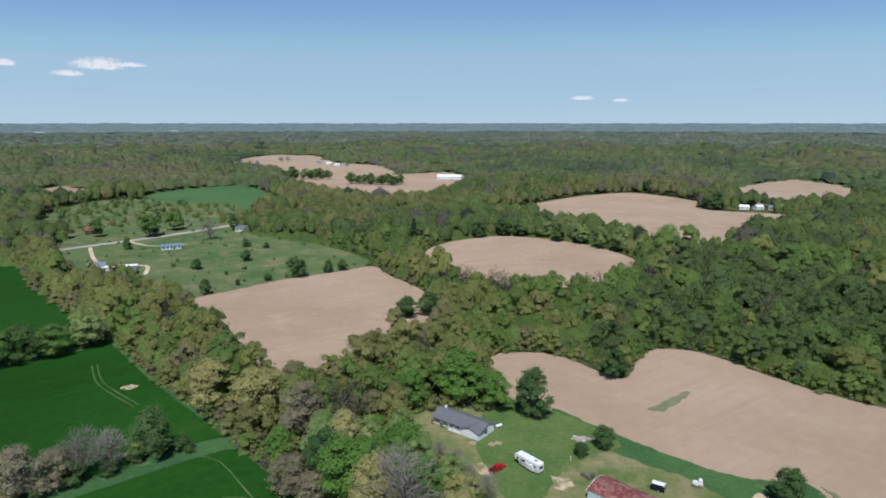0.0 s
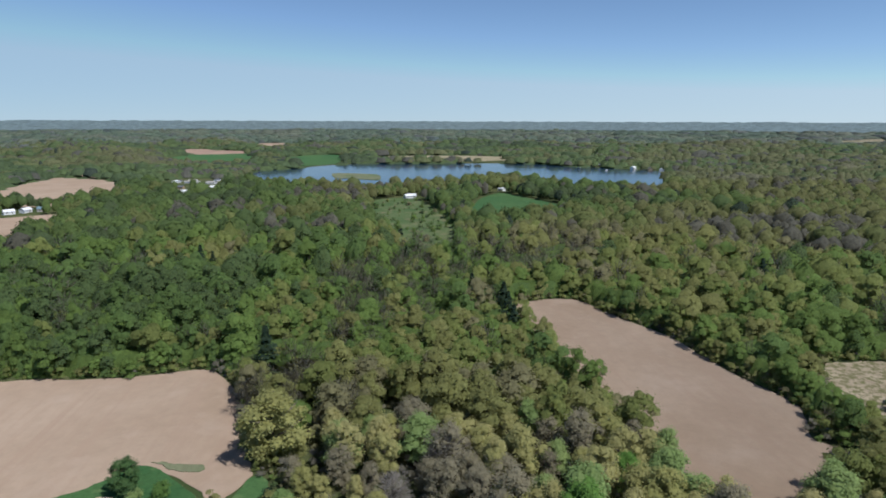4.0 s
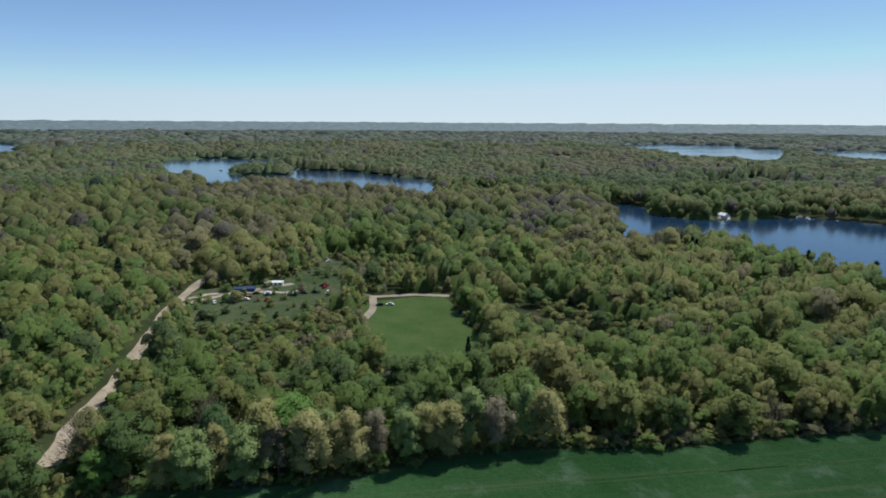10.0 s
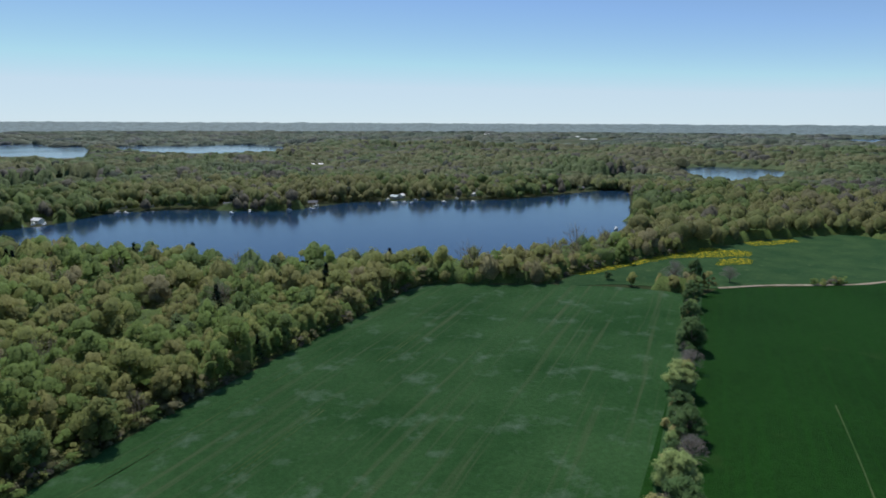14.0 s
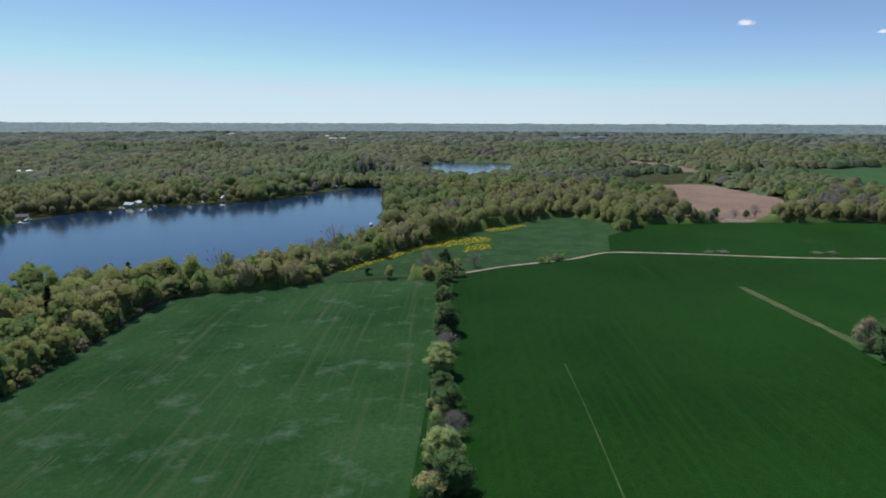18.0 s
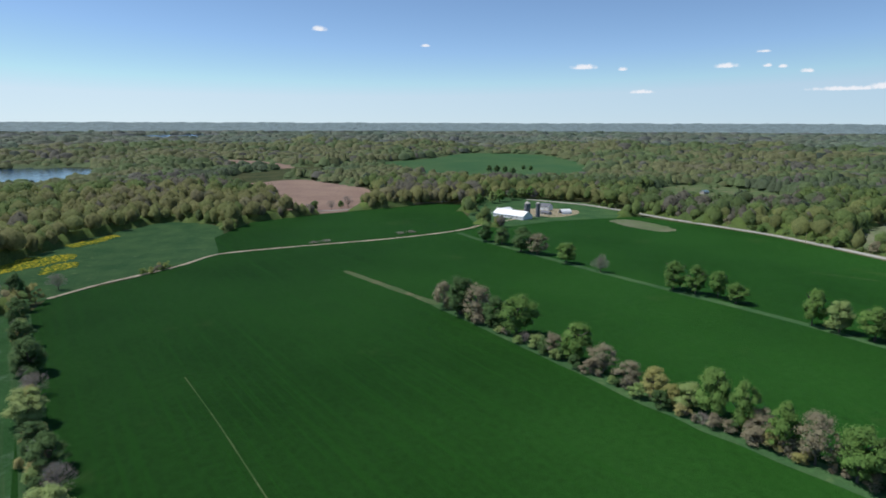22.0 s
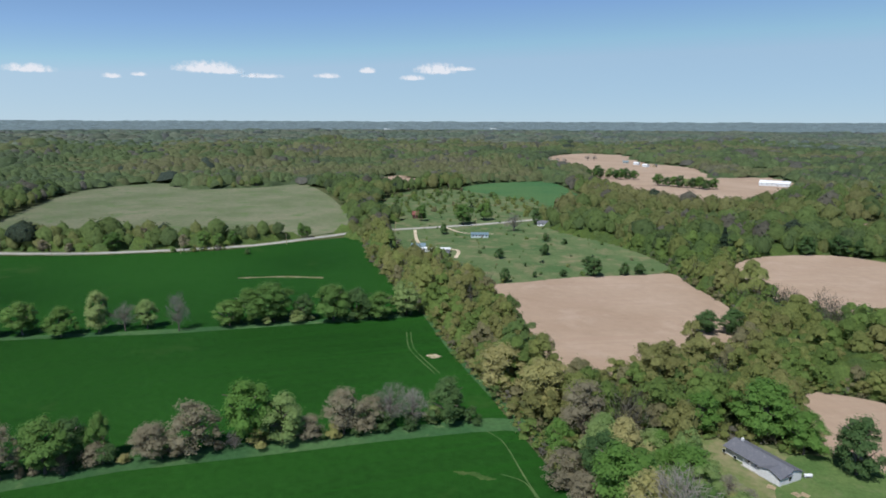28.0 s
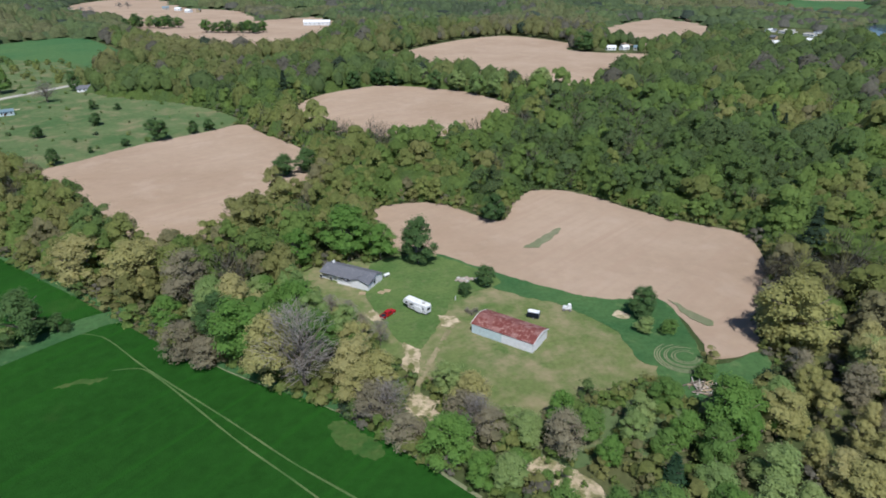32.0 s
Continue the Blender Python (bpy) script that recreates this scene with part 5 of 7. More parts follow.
FIELD_ROW = [(173, 469, 24, 10.4, 'l'), (140, 477, 21, 8.1, 'l'), (127, 495, 19, 7.1, 'l'), (117, 515, 17, 7.3, 'l'), (89, 546, 17, 7.7, 'l'), (69, 552, 15, 7.7, 'd'), (33, 546, 15, 10.1, 'd'), (157, 473, 16, 6.9, 'l'), (186, 469, 15, 7.0, 'l'), (319, 723, 23, 16.3, 'd'), (100, 525, 17, 6.2, 'd'), (54, 552, 16, 9.0, 'd')]
DRIVE_TREES = [(7, 119, 10, 5.0, 't'), (10, 117, 11, 5.2, 'b'), (5, 125, 12, 5.5, 'o'), (26, 125, 9, 4.2, 'l'), (31, 119, 10, 4.6, 'o'), (30, 109, 11, 4.4, 'b'), (32, 106, 9, 4.2, 't'), (40, 103, 9, 5.0, 'l'), (46, 98, 13, 4.8, 't'), (28, 116, 7, 3.6, 't'), (38, 109, 6, 3.5, 'l'), (13, 109, 9, 5.0, 't'), (22, 102, 12, 6, 'm')]
HAY_EDGE = [(150, -83, 18, 5.2, 'o'), (144, -87, 18, 6.4, 'l'), (143, -94, 18, 4.6, 'o'), (136, -98, 17, 6.4, 'l'), (132, -106, 18, 5.2, 't'), (124, -109, 21, 6.4, 'o'), (123, -117, 19, 5.2, 'l'), (117, -120, 19, 6.4, 'o'), (114, -128, 17, 4.6, 't'), (105, -132, 18, 4.6, 'l'), (104, -140, 17, 5.8, 'o'), (97, -143, 18, 6.4, 'o'), (95, -151, 21, 6.4, 'l'), (88, -154, 18, 6.4, 't'), (83, -163, 20, 4.6, 'l'), (77, -166, 19, 6.4, 'o')]
WEST_ROAD_TREES = [(-664, -277, 10, 4.2, 'b'), (-670, -263, 9, 3.8, 'b'), (-679, -258, 12, 5.0, 'g'), (-689, -242, 11, 4.6, 'b'), (-706, -236, 9, 3.8, 'g'), (-712, -229, 14, 5.9, 'b'), (-728, -213, 14, 5.9, 'g'), (-742, -201, 15, 6.3, 'g'), (-743, -186, 12, 5.0, 'b'), (-753, -174, 11, 4.6, 't'), (-772, -156, 13, 5.5, 'l'), (-778, -144, 12, 5.0, 'g'), (-791, -133, 13, 5.5, 'g'), (-804, -123, 14, 5.9, 'l'), (-807, -113, 10, 4.2, 'b')]
DAIRY_TREES = [(-650, -57, 11, 5.0, 'b'), (-761, -76, 14, 6.3, 'g'), (-785, -62, 15, 6.8, 'l'), (-801, -54, 16, 7.2, 'g'), (-822, -38, 16, 7.2, 'd'), (-840, -27, 15, 6.8, 'l'), (-842, -16, 17, 7.7, 'm'), (-841, 1, 14, 6.3, 'g'), (-862, 17, 13, 5.9, 't'), (-872, 34, 12, 5.4, 'b')]
GREEN_CLUMP = [(-1311, -112, 13, 6.5, 'd'), (-1292, -94, 15, 7.5, 'd'), (-1288, -77, 14, 7.0, 'd'), (-1256, -59, 13, 6.5, 'd'), (-1370, -42, 11, 5.5, 'd'), (-1350, -26, 11, 5.5, 'd')]
NORTH_ROWS = [(-295, 1155, 15, 8, 'd'), (-280, 1145, 17, 10, 'g'), (-270, 1140, 19, 8, 'd'), (-255, 1135, 15, 10, 'l'), (-240, 1130, 17, 8, 'd'), (-230, 1125, 19, 10, 'g'), (-220, 1130, 15, 8, 'd'), (-210, 1135, 17, 10, 'g'), (-290, 1200, 19, 8, 'd'), (-265, 1200, 15, 10, 'l'), (-235, 1185, 17, 8, 'd'), (-155, 1045, 19, 10, 'g'), (-140, 1040, 15, 8, 'd'), (-130, 1035, 17, 10, 'g'), (-120, 1030, 19, 8, 'd'), (-110, 1030, 15, 10, 'l'), (-100, 1025, 17, 8, 'd'), (-90, 1020, 19, 10, 'g'), (-80, 1015, 15, 8, 'd'), (-70, 1025, 17, 10, 'g'), (-475, 1465, 14, 7, 'b'), (-455, 1475, 14, 7, 'b'), (-435, 1470, 14, 7, 'b'), (-420, 1625, 14, 7, 'b'), (-405, 1635, 14, 7, 'b')]


# ---- helpers for things ----
def thing(name, m, label, category, group=""):
    e = new(name)
    e.matrix_world = m
    return tagged(e, label, category, group)


def link_part(name, me, parent, label=""):
    o = new(name, me)
    o.parent = parent
    if label:
        tagged(o, label)
    return o


def part(name, bm, material, parent, label=""):
    me = bpy.data.meshes.new(name)
    bm.normal_update()
    bm.to_mesh(me)
    bm.free()
    me.materials.append(material)
    return link_part(name, me, parent, label)


def box(size, at=(0, 0, 0), bevel=0.0, rot=0.0, taper=1.0):
    """A box on its base at a place, with worn edges; taper narrows its top."""
    bm = bmesh.new()
    bmesh.ops.create_cube(bm, size=1)
    for v in bm.verts:
        k = taper if v.co.z > 0 else 1.0
        v.co = Vector((v.co.x * size[0] * k, v.co.y * size[1] * k, (v.co.z + 0.5) * size[2]))
    if bevel:
        bmesh.ops.bevel(bm, geom=bm.edges[:], offset=bevel, segments=2, affect="EDGES")
    bmesh.ops.rotate(bm, verts=bm.verts[:], cent=(0, 0, 0), matrix=Matrix.Rotation(rot, 3, "Z"))
    bmesh.ops.translate(bm, verts=bm.verts[:], vec=at)
    return bm


def prism(profile, x0, x1, axis="x"):
    """A profile of (across, up) points drawn out along the length."""
    bm = bmesh.new()
    a = [bm.verts.new((x0, y, z)) for y, z in profile]
    b = [bm.verts.new((x1, y, z)) for y, z in profile]
    n = len(profile)
    for i in range(n):
        bm.faces.new((a[i], a[(i + 1) % n], b[(i + 1) % n], b[i]))
    bm.faces.new(a[::-1])
    bm.faces.new(b)
    bmesh.ops.recalc_face_normals(bm, faces=bm.faces[:])
    if axis == "y":
        bmesh.ops.rotate(bm, verts=bm.verts[:], cent=(0, 0, 0), matrix=Matrix.Rotation(radians(90), 3, "Z"))
    return bm


def tube(bm, a, b, ra, rb, sides=6):
    """A tapered limb between two points."""
    a, b = Vector(a), Vector(b)
    q = (b - a).to_track_quat("Z", "Y")
    lo, hi = [], []
    for k in range(sides):
        d = q @ Vector((math.cos(2 * math.pi * k / sides), math.sin(2 * math.pi * k / sides), 0))
        lo.append(bm.verts.new(a + d * ra))
        hi.append(bm.verts.new(b + d * rb))
    for k in range(sides):
        bm.faces.new((lo[k], lo[(k + 1) % sides], hi[(k + 1) % sides], hi[k]))
    bm.faces.new(hi)


def cylinder(r, h, at=(0, 0, 0), sides=16, top=None, lie=None):
    bm = bmesh.new()
    bmesh.ops.create_cone(bm, cap_ends=True, segments=sides, radius1=r, radius2=r if top is None else top, depth=h)
    if lie:
        bmesh.ops.rotate(bm, verts=bm.verts[:], cent=(0, 0, 0), matrix=Matrix.Rotation(radians(90), 3, lie))
    bmesh.ops.translate(bm, verts=bm.verts[:], vec=Vector(at) + Vector((0, 0, 0 if lie else h / 2)))
    return bm


# ---- single trees ----
WORDS = {"g": "full green leaf", "m": "fresh bright green leaf", "d": "dense dark green leaf", "o": "olive-yellow blossom", "l": "light yellow-green leaf",
         "t": "tan spring buds", "b": "bare grey-brown twigs", "c": "dark evergreen needles"}
TREE_MESH = {}


def unit_normals(nrm, aspect):
    """Normals for a mesh that will be stretched aspect times in height."""
    q = nrm * np.array([1, 1, aspect])
    return q / np.linalg.norm(q, axis=1)[:, None]


def tree_meshes(kind, form, bushy=False):
    """Trunk with limbs, and crown, of a unit tree: radius 1, height 1, for a height three times the radius or so."""
    key = (kind, form, bushy)
    if key in TREE_MESH:
        return TREE_MESH[key]
    g = np.random.default_rng(hash_of(kind) * 31 + form)
    aspect = 2.6
    low = {"c": 0.06, "d": 0.08, "b": 0.2}.get(kind, 0.14)
    bm = bmesh.new()
    tube(bm, (0, 0, -0.01), (0.03, 0.02, 0.35), 0.055, 0.04, 8)
    tube(bm, (0.03, 0.02, 0.35), (0.0, 0.04, 0.82), 0.04, 0.012, 6)
    for k in range(9):
        a = k * 2.4 + g.uniform(-0.4, 0.4)
        z0, reach = g.uniform(0.2, 0.6), g.uniform(0.45, 0.8)
        mid = (math.cos(a) * reach * 0.5, math.sin(a) * reach * 0.5, z0 + 0.14)
        end = (math.cos(a + 0.2) * reach, math.sin(a + 0.2) * reach, z0 + g.uniform(0.2, 0.34))
        tube(bm, (0.02, 0.02, z0), mid, 0.026, 0.016, 5)
        tube(bm, mid, end, 0.016, 0.006, 5)
    trunk = bpy.data.meshes.new("trunk")
    bm.to_mesh(trunk)
    bm.free()
    trunk.materials.append(M_BARK)
    name = "crown"
    if kind == "b":
        n = 1400
        p, t, b, nrm, s, _, _ = crown(n, 0.13, 22, 900 + form, (low, 1.0))
        up = p - np.array([0, 0, 0.25])
        up /= np.linalg.norm(up, axis=1)[:, None]
        up = up + g.normal(size=(n, 3)) * 0.45
        side = np.cross(up, g.normal(size=(n, 3)))
        side /= np.linalg.norm(side, axis=1)[:, None]
        k = np.array([1, 1, 1 / aspect])
        v = np.stack([p - (up * s + side * 0.01) * k, p + (-up * s + side * 0.01) * k, p + (up * s) * k], 1).reshape(-1, 3)
        cr = arrays_mesh(name, v, np.arange(len(v)).reshape(-1, 3), LEAF["b"])
    elif kind == "c":
        n = 700
        h = g.uniform(low, 1, n) ** 0.9
        rr = (1.02 - h) * g.uniform(0.55, 1.0, n) * (0.8 + 0.25 * np.sin(h * 40))
        a = g.uniform(0, 2 * np.pi, n)
        p = np.stack([rr * np.cos(a), rr * np.sin(a), h], 1)
        nrm = np.stack([np.cos(a), np.sin(a), np.full(n, 0.6)], 1) + g.normal(size=(n, 3)) * 0.2
        nrm /= np.linalg.norm(nrm, axis=1)[:, None]
        t = np.cross(nrm, g.normal(size=(n, 3)))
        b = np.cross(nrm, t)
        s = 0.17
        k = np.array([1, 1, 1 / 3.5])
        v = np.stack([p + t * s * k, p + (-0.5 * t + 0.87 * b) * s * k, p + (-0.5 * t - 0.87 * b) * s * k], 1).reshape(-1, 3)
        cr = arrays_mesh(name, v, np.arange(len(v)).reshape(-1, 3), LEAF["c"], None, unit_normals(np.repeat(nrm, 3, axis=0), 3.5))
    else:
        n, sz, fill = {"t": (4000, 0.034, 0.55), "o": (4600, 0.038, 0.72)}.get(kind, (4600, 0.04, 0.78))
        if bushy:
            n, sz = 1500, 0.075
        v, f, nr, _ = tri_crown(n, sz, 14 if bushy else 44, 500 + hash_of(kind) * 7 + form, aspect, (low, 1.0), False, fill)
        cr = arrays_mesh(name, v, f, LEAF[kind], None, unit_normals(nr, aspect))
    TREE_MESH[key] = (trunk, cr)
    return TREE_MESH[key]


def hash_of(kind):
    return "gdoltbcm".index(kind) + 1


tree_no = [0]


def tree(x, y, h, r, kind, group="", where=""):
    tree_no[0] += 1
    form = tree_no[0] % 6
    small = h < 7.5
    name = "shrub" if small else ("conifer" if kind == "c" else "tree")
    size = "low" if small else ("tall" if h > 17 else "middle-sized")
    e = thing(name, pose(x, y, 0, 0, 0, (tree_no[0] * 137) % 360), f"{size} {'bush' if small else 'tree'} with {WORDS[kind]}{where}", "bush" if small else "tree", group)
    trunk, cr = tree_meshes(kind, form, small)
    for nm, me in (("trunk", trunk), ("crown", cr)):
        o = link_part(nm, me, e)
        o.scale = (r, r, h)
    return e


for rows_, grp, wh in ((LOWER_HEDGE, "hedgerow trees", " in a wheat hedgerow"), (LOWER_HEDGE_B, "hedgerow trees", " in a wheat hedgerow"),
                       (LOWER_HEDGE_C, "hedgerow trees", " in a wheat hedgerow"), (UPPER_HEDGE, "far hedgerow trees", " in the far hedgerow"),
                       (UPPER_HEDGE_B, "far hedgerow trees", " in the far hedgerow"), (MIDDLE_HEDGE, "dividing hedge trees", " between hay and wheat fields"),
                       (HOUSE_TREES, "farmyard trees", " by the farmyard"), (HOUSE_TREES_B, "farmyard trees", " beside the farmyard"),
                       (DRIVE_TREES, "trees by the driveway", " beside the sandy driveway"), (HAY_EDGE, "hay edge trees", " edging the hay field"),
                       (NORTH_ROWS, "field clump trees", " between far tilled fields"), (PASTURE_TREES, "pasture trees", " in grazed pasture"), (ROAD_TREES, "roadside trees", " along the country road"),
                       (SHORE_PINES, "shore trees", " near the lake"), (WEST_ROAD_TREES, "trees by the western road", " by the western road"), (DAIRY_TREES, "dairy farm trees", " by the dairy farm"), (GREEN_CLUMP, "clump trees", " in far pasture"), (FIELD_ROW, "field row trees", " in a field row")):
    for x, y, h, r, k in rows_:
        tree(x, y, h, min(max(r * 1.16, h * 0.26), h * 0.58), k, grp, wh)

for x, y, h, r, k in ((-1, 172, 6, 3.2, "b"), (4, 166, 7, 3.0, "b"), (7, 156, 7, 3.0, "t"), (12, 150, 8, 3.2, "b"), (-6, 176, 7, 3.4, "l"), (1, 158, 9, 3.6, "o")):
    tree(x, y, h, r, k, "farmyard trees", " by the farmyard")

# undergrowth and low bushes that fill the hedgerows
for line, kinds, step in (([(-328, -53), (-264, 4), (-212, 50), (-160, 108), (-80, 178)], "tdtbodl", 3.6), ([(-232, 210), (-160, 268)], "dgl", 6.0),
                          ([(-272, -268), (-150, -150), (-60, -62)], "ddlbdo", 3.4), ([(-60, -62), (20, 20)], "ld", 8.0)):
    c = curve(line, False, 40)
    walked, last = 0.0, c[0]
    for q in c:
        walked += float(np.hypot(*(q - last)))
        last = q
        if walked > step:
            walked = 0.0
            h = rng.uniform(3.0, 7.0)
            tree(q[0] + rng.normal(0, 1.2), q[1] + rng.normal(0, 1.2), h, h * rng.uniform(0.45, 0.7), kinds[int(rng.integers(len(kinds)))], "hedgerow bushes", " in the hedgerow")

# woods within about two hundred metres, tree by tree
placed = np.array([(-1, 172, 4), (4, 166, 4), (7, 156, 4)] + [(x, y, r) for rows_ in (LOWER_HEDGE_C, HOUSE_TREES, HOUSE_TREES_B, UPPER_HEDGE_B, DRIVE_TREES, HAY_EDGE) for x, y, h, r, k in rows_])
near_pts = spread(60, NEAR, 8.9, 0.55)
near_pts = near_pts[wooded(near_pts, 2.5)]
gap = np.hypot(near_pts[:, None, 0] - placed[None, :, 0], near_pts[:, None, 1] - placed[None, :, 1]) - placed[None, :, 2] * 0.8
near_pts = near_pts[gap.min(axis=1) > 2.5]
near_pts = near_pts[~near_line(near_pts, [(35, 158), (22, 135), (19, 122), (24, 110), (29, 103)], 8)]
near_pts = near_pts[np.argsort(np.hypot(*near_pts.T))]
rest_pts, near_pts = near_pts[165:], near_pts[:165]
hh = np.clip(rng.normal(14.5, 2.8, len(rest_pts)), 8, 21)
grow("woods_close", rest_pts, hh, hh * rng.uniform(0.3, 0.56, len(hh)), [tri_crown(1100, 0.055, 22, 700 + i, 2.4, (0.16, 1.0), True, 0.82) for i in range(10)], M_WOODS,
     "close mixed spring woods in green, olive and tan leaf", 0.0, [twig_crown(700, 0.14, 0.012, 180 + i, 2.6) for i in range(3)], CONES)
near_tone = tones_of(near_pts)
for (x, y), tn_ in zip(near_pts, near_tone):
    k = "cdgmlotb"[int(tn_ * 8)]
    h = float(np.clip(rng.normal(14.5, 2.8), 8, 21))
    if -5 < x < 125 and 0 < y < 128:
        h *= 0.62 if x < 70 else 0.75
    tree(x, y, h, h * rng.uniform(0.34, 0.5), k, "woodland trees", " in the mixed woods")

# brush and saplings under and between the close trees
brush = spread(60, 280, 5.4)
brush = brush[wooded(brush, 1.0)]
hh = rng.uniform(2.0, 6.5, len(brush))
grow("undergrowth", brush, hh, hh * rng.uniform(0.4, 0.65, len(hh)), [tri_crown(50, 0.14, 5, 360 + i, 1.8, (0.0, 1.0), False, 0.7) for i in range(6)], M_WOODS,
     "undergrowth of brush and saplings in green, tan and grey", 0.15)

# scrub bushes over the rough ground, too many to count
scrub = []
for o, step in ((FARM_GRASS, 19), (SCRUB_GRASS, 13), (LAKE_SCRUB, 15), (JUNK_YARD, 11), (ROAD_MEADOW, 40)):
    a = np.array(o, float)
    gx, gy = np.meshgrid(np.arange(a[:, 0].min(), a[:, 0].max(), step), np.arange(a[:, 1].min(), a[:, 1].max(), step))
    q = np.stack([gx.ravel(), gy.ravel()], 1)
    q = q + rng.uniform(-0.5, 0.5, q.shape) * step
    scrub.append(q[inside(q, o)])
line_bushes = curve([(-800, 62), (-690, 148), (-600, 224), (-490, 280), (-420, 335)], False, 24)
scrub.append(line_bushes + rng.normal(0, 5, line_bushes.shape))
scrub = np.concatenate(scrub)
hh = rng.uniform(1.2, 7.0, len(scrub)) * np.where(inside(scrub, FARM_GRASS), 0.45, 1.0)
grow("scrub", scrub, hh, hh * rng.uniform(0.45, 0.7, len(hh)), [tri_crown(70, 0.2, 6, 300 + i, 1.8, (0.0, 1.0)) for i in range(5)], M_WOODS,
     "scattered scrub bushes in pale green and brown", -0.12)

# ---- buildings and vehicles ----


def window(parent, x, y, z, w, h, rot=0.0):
    f = part("window", box((w + 0.16, 0.08, h + 0.16), (0, 0, -h / 2 - 0.08), 0.01), M_WHITE, parent)
    f.matrix_basis = pose(x, y, z, 0, 0, rot)
    part("pane", box((w, 0.1, h), (0, 0, -h / 2)), M_GLASS, f)
    return f


def gable_house(m, label, L, W, eave, ridge, wall_m, roof_m, windows=4, category="house", name="house", door=True):
    """A gabled building along x: walls, two roof slopes with overhang, windows with panes, door, chimney."""
    e = thing(name, m, label, category)
    part("wall", prism([(-W / 2, 0), (W / 2, 0), (W / 2, eave), (0, ridge - 0.12), (-W / 2, eave)], -L / 2, L / 2), wall_m, e)
    k = (ridge - eave) / (W / 2)
    for s in (-1, 1):
        o = 0.45
        part("roof", prism([(0, ridge), (s * (W / 2 + o), eave - k * o), (s * (W / 2 + o), eave - k * o + 0.16), (0, ridge + 0.16)], -L / 2 - 0.4, L / 2 + 0.4), roof_m, e)
    for i in range(windows):
        x = -L / 2 + L * (i + 0.6) / (windows + 0.2)
        window(e, x, -W / 2 - 0.03, eave * 0.6, 1.1, 1.1)
        window(e, x, W / 2 + 0.03, eave * 0.6, 1.1, 1.1)
    if door:
        part("door", box((1.0, 0.1, 2.05), (L * 0.12, -W / 2 - 0.03, 0.05)), M_BROWN, e)
    return e


# ranch house
U = -37.7
house = thing("house", pose(6.7, 192.6, 0, 0, 0, U), "white ranch house with a grey shingle roof and front porch", "house")
part("wall", prism([(-3.6, 0), (4, 0), (4, 2.7), (0.2, 4.1), (-3.6, 2.7)], -9.8, 9.8), M_WHITE, house)
part("wall", prism([(-9.8, 0), (-3.0, 0), (-3.0, 2.6), (-6.4, 3.75), (-9.8, 2.6)], -5.2, -3.5, "y"), M_WHITE, house).matrix_basis = pose(0, 0, 0)
for s, eave_y in ((-1, -4.7), (1, 4.6)):
    for i in range(14):
        x0 = -10.2 + i * 20.4 / 14
        b = prism([(0.2, 4.18), (eave_y, 2.52), (eave_y, 2.66), (0.2, 4.32)], x0 + 0.004, x0 + 20.4 / 14 - 0.004)
        part("roof_panel", b, M_GREY_ROOF, house)
for s in (-1, 1):
    part("wing_roof", prism([(-6.4, 3.84), (-6.4 + s * 3.8, 2.56), (-6.4 + s * 3.8, 2.7), (-6.4, 3.98)], -5.6, -0.4, "y"), M_GREY_ROOF, house).matrix_basis = Matrix.Identity(4)
for x in (-9.0, -5.0):
    window(house, x, -5.26 if x > -10 else -3.7, 1.6, 1.0, 1.0)
for x in (-1.2, 1.2, 5.6, 7.8):
    window(house, x, -3.63, 1.65, 1.2, 1.1)
window(house, 9.83, -1.0, 1.6, 1.1, 1.1, 90)
part("door", box((1.0, 0.1, 2.05), (3.4, -3.66, 0.1)), M_BROWN, house)
for x in (-2.6, -0.4, 2.0, 4.4, 6.8, 9.2):
    part("porch_post", box((0.14, 0.14, 2.6), (x, -4.55, 0)), M_WHITE, house)
part("porch_floor", box((12.4, 1.6, 0.25), (3.4, -4.4, 0.02), 0.02), M_CONCRETE, house)
part("railing", box((5.0, 0.08, 0.9), (0.2, -4.75, 0.27), 0.01), M_WHITE, house)
part("chimney", box((0.7, 0.7, 1.3), (-8.2, 1.4, 3.4), 0.03), M_WHITE, house)
for i, (x, y) in enumerate(((15.6, 180.6), (17.6, 181.4), (9.4, 181.4))):
    deck = thing("wooden_pallet", pose(x, y, 0.08, 0, 0, U + i * 12), "stack of yellowish boards lying beside the porch", "boards")
    for k in range(7):
        part("plank", box((2.2, 0.2, 0.06), (0, -0.9 + k * 0.28, 0.16), 0.01), M_WOOD, deck)
    for k in (-0.9, 0, 0.9):
        part("bearer", box((0.1, 2.1, 0.16), (k, -0.06, 0)), M_WOOD, deck)
tank = thing("gas_tank", pose(18.6, 191.6, 0.08, 0, 0, 30), "white horizontal gas tank on two feet beside the house", "tank")
tb = cylinder(0.5, 2.4, (0, 0, 0.85), 16, lie="Y")
bmesh.ops.bevel(tb, geom=[ed for ed in tb.edges if len(ed.link_faces) == 2 and ed.calc_face_angle() > 1], offset=0.16, segments=3, affect="EDGES")
part("vessel", tb, M_WHITE, tank)
for x in (-0.7, 0.7):
    part("foot", box((0.15, 0.7, 0.45), (x, 0, 0)), M_CONCRETE, tank)


def wheel(parent, x, y, r, w=0.24):
    o = part("wheel", cylinder(r, w, (x, y, r), 18, lie="X"), M_TYRE, parent)
    part("rim", cylinder(r * 0.58, w + 0.03, (x, y, r), 12, lie="X"), M_CONCRETE, o)


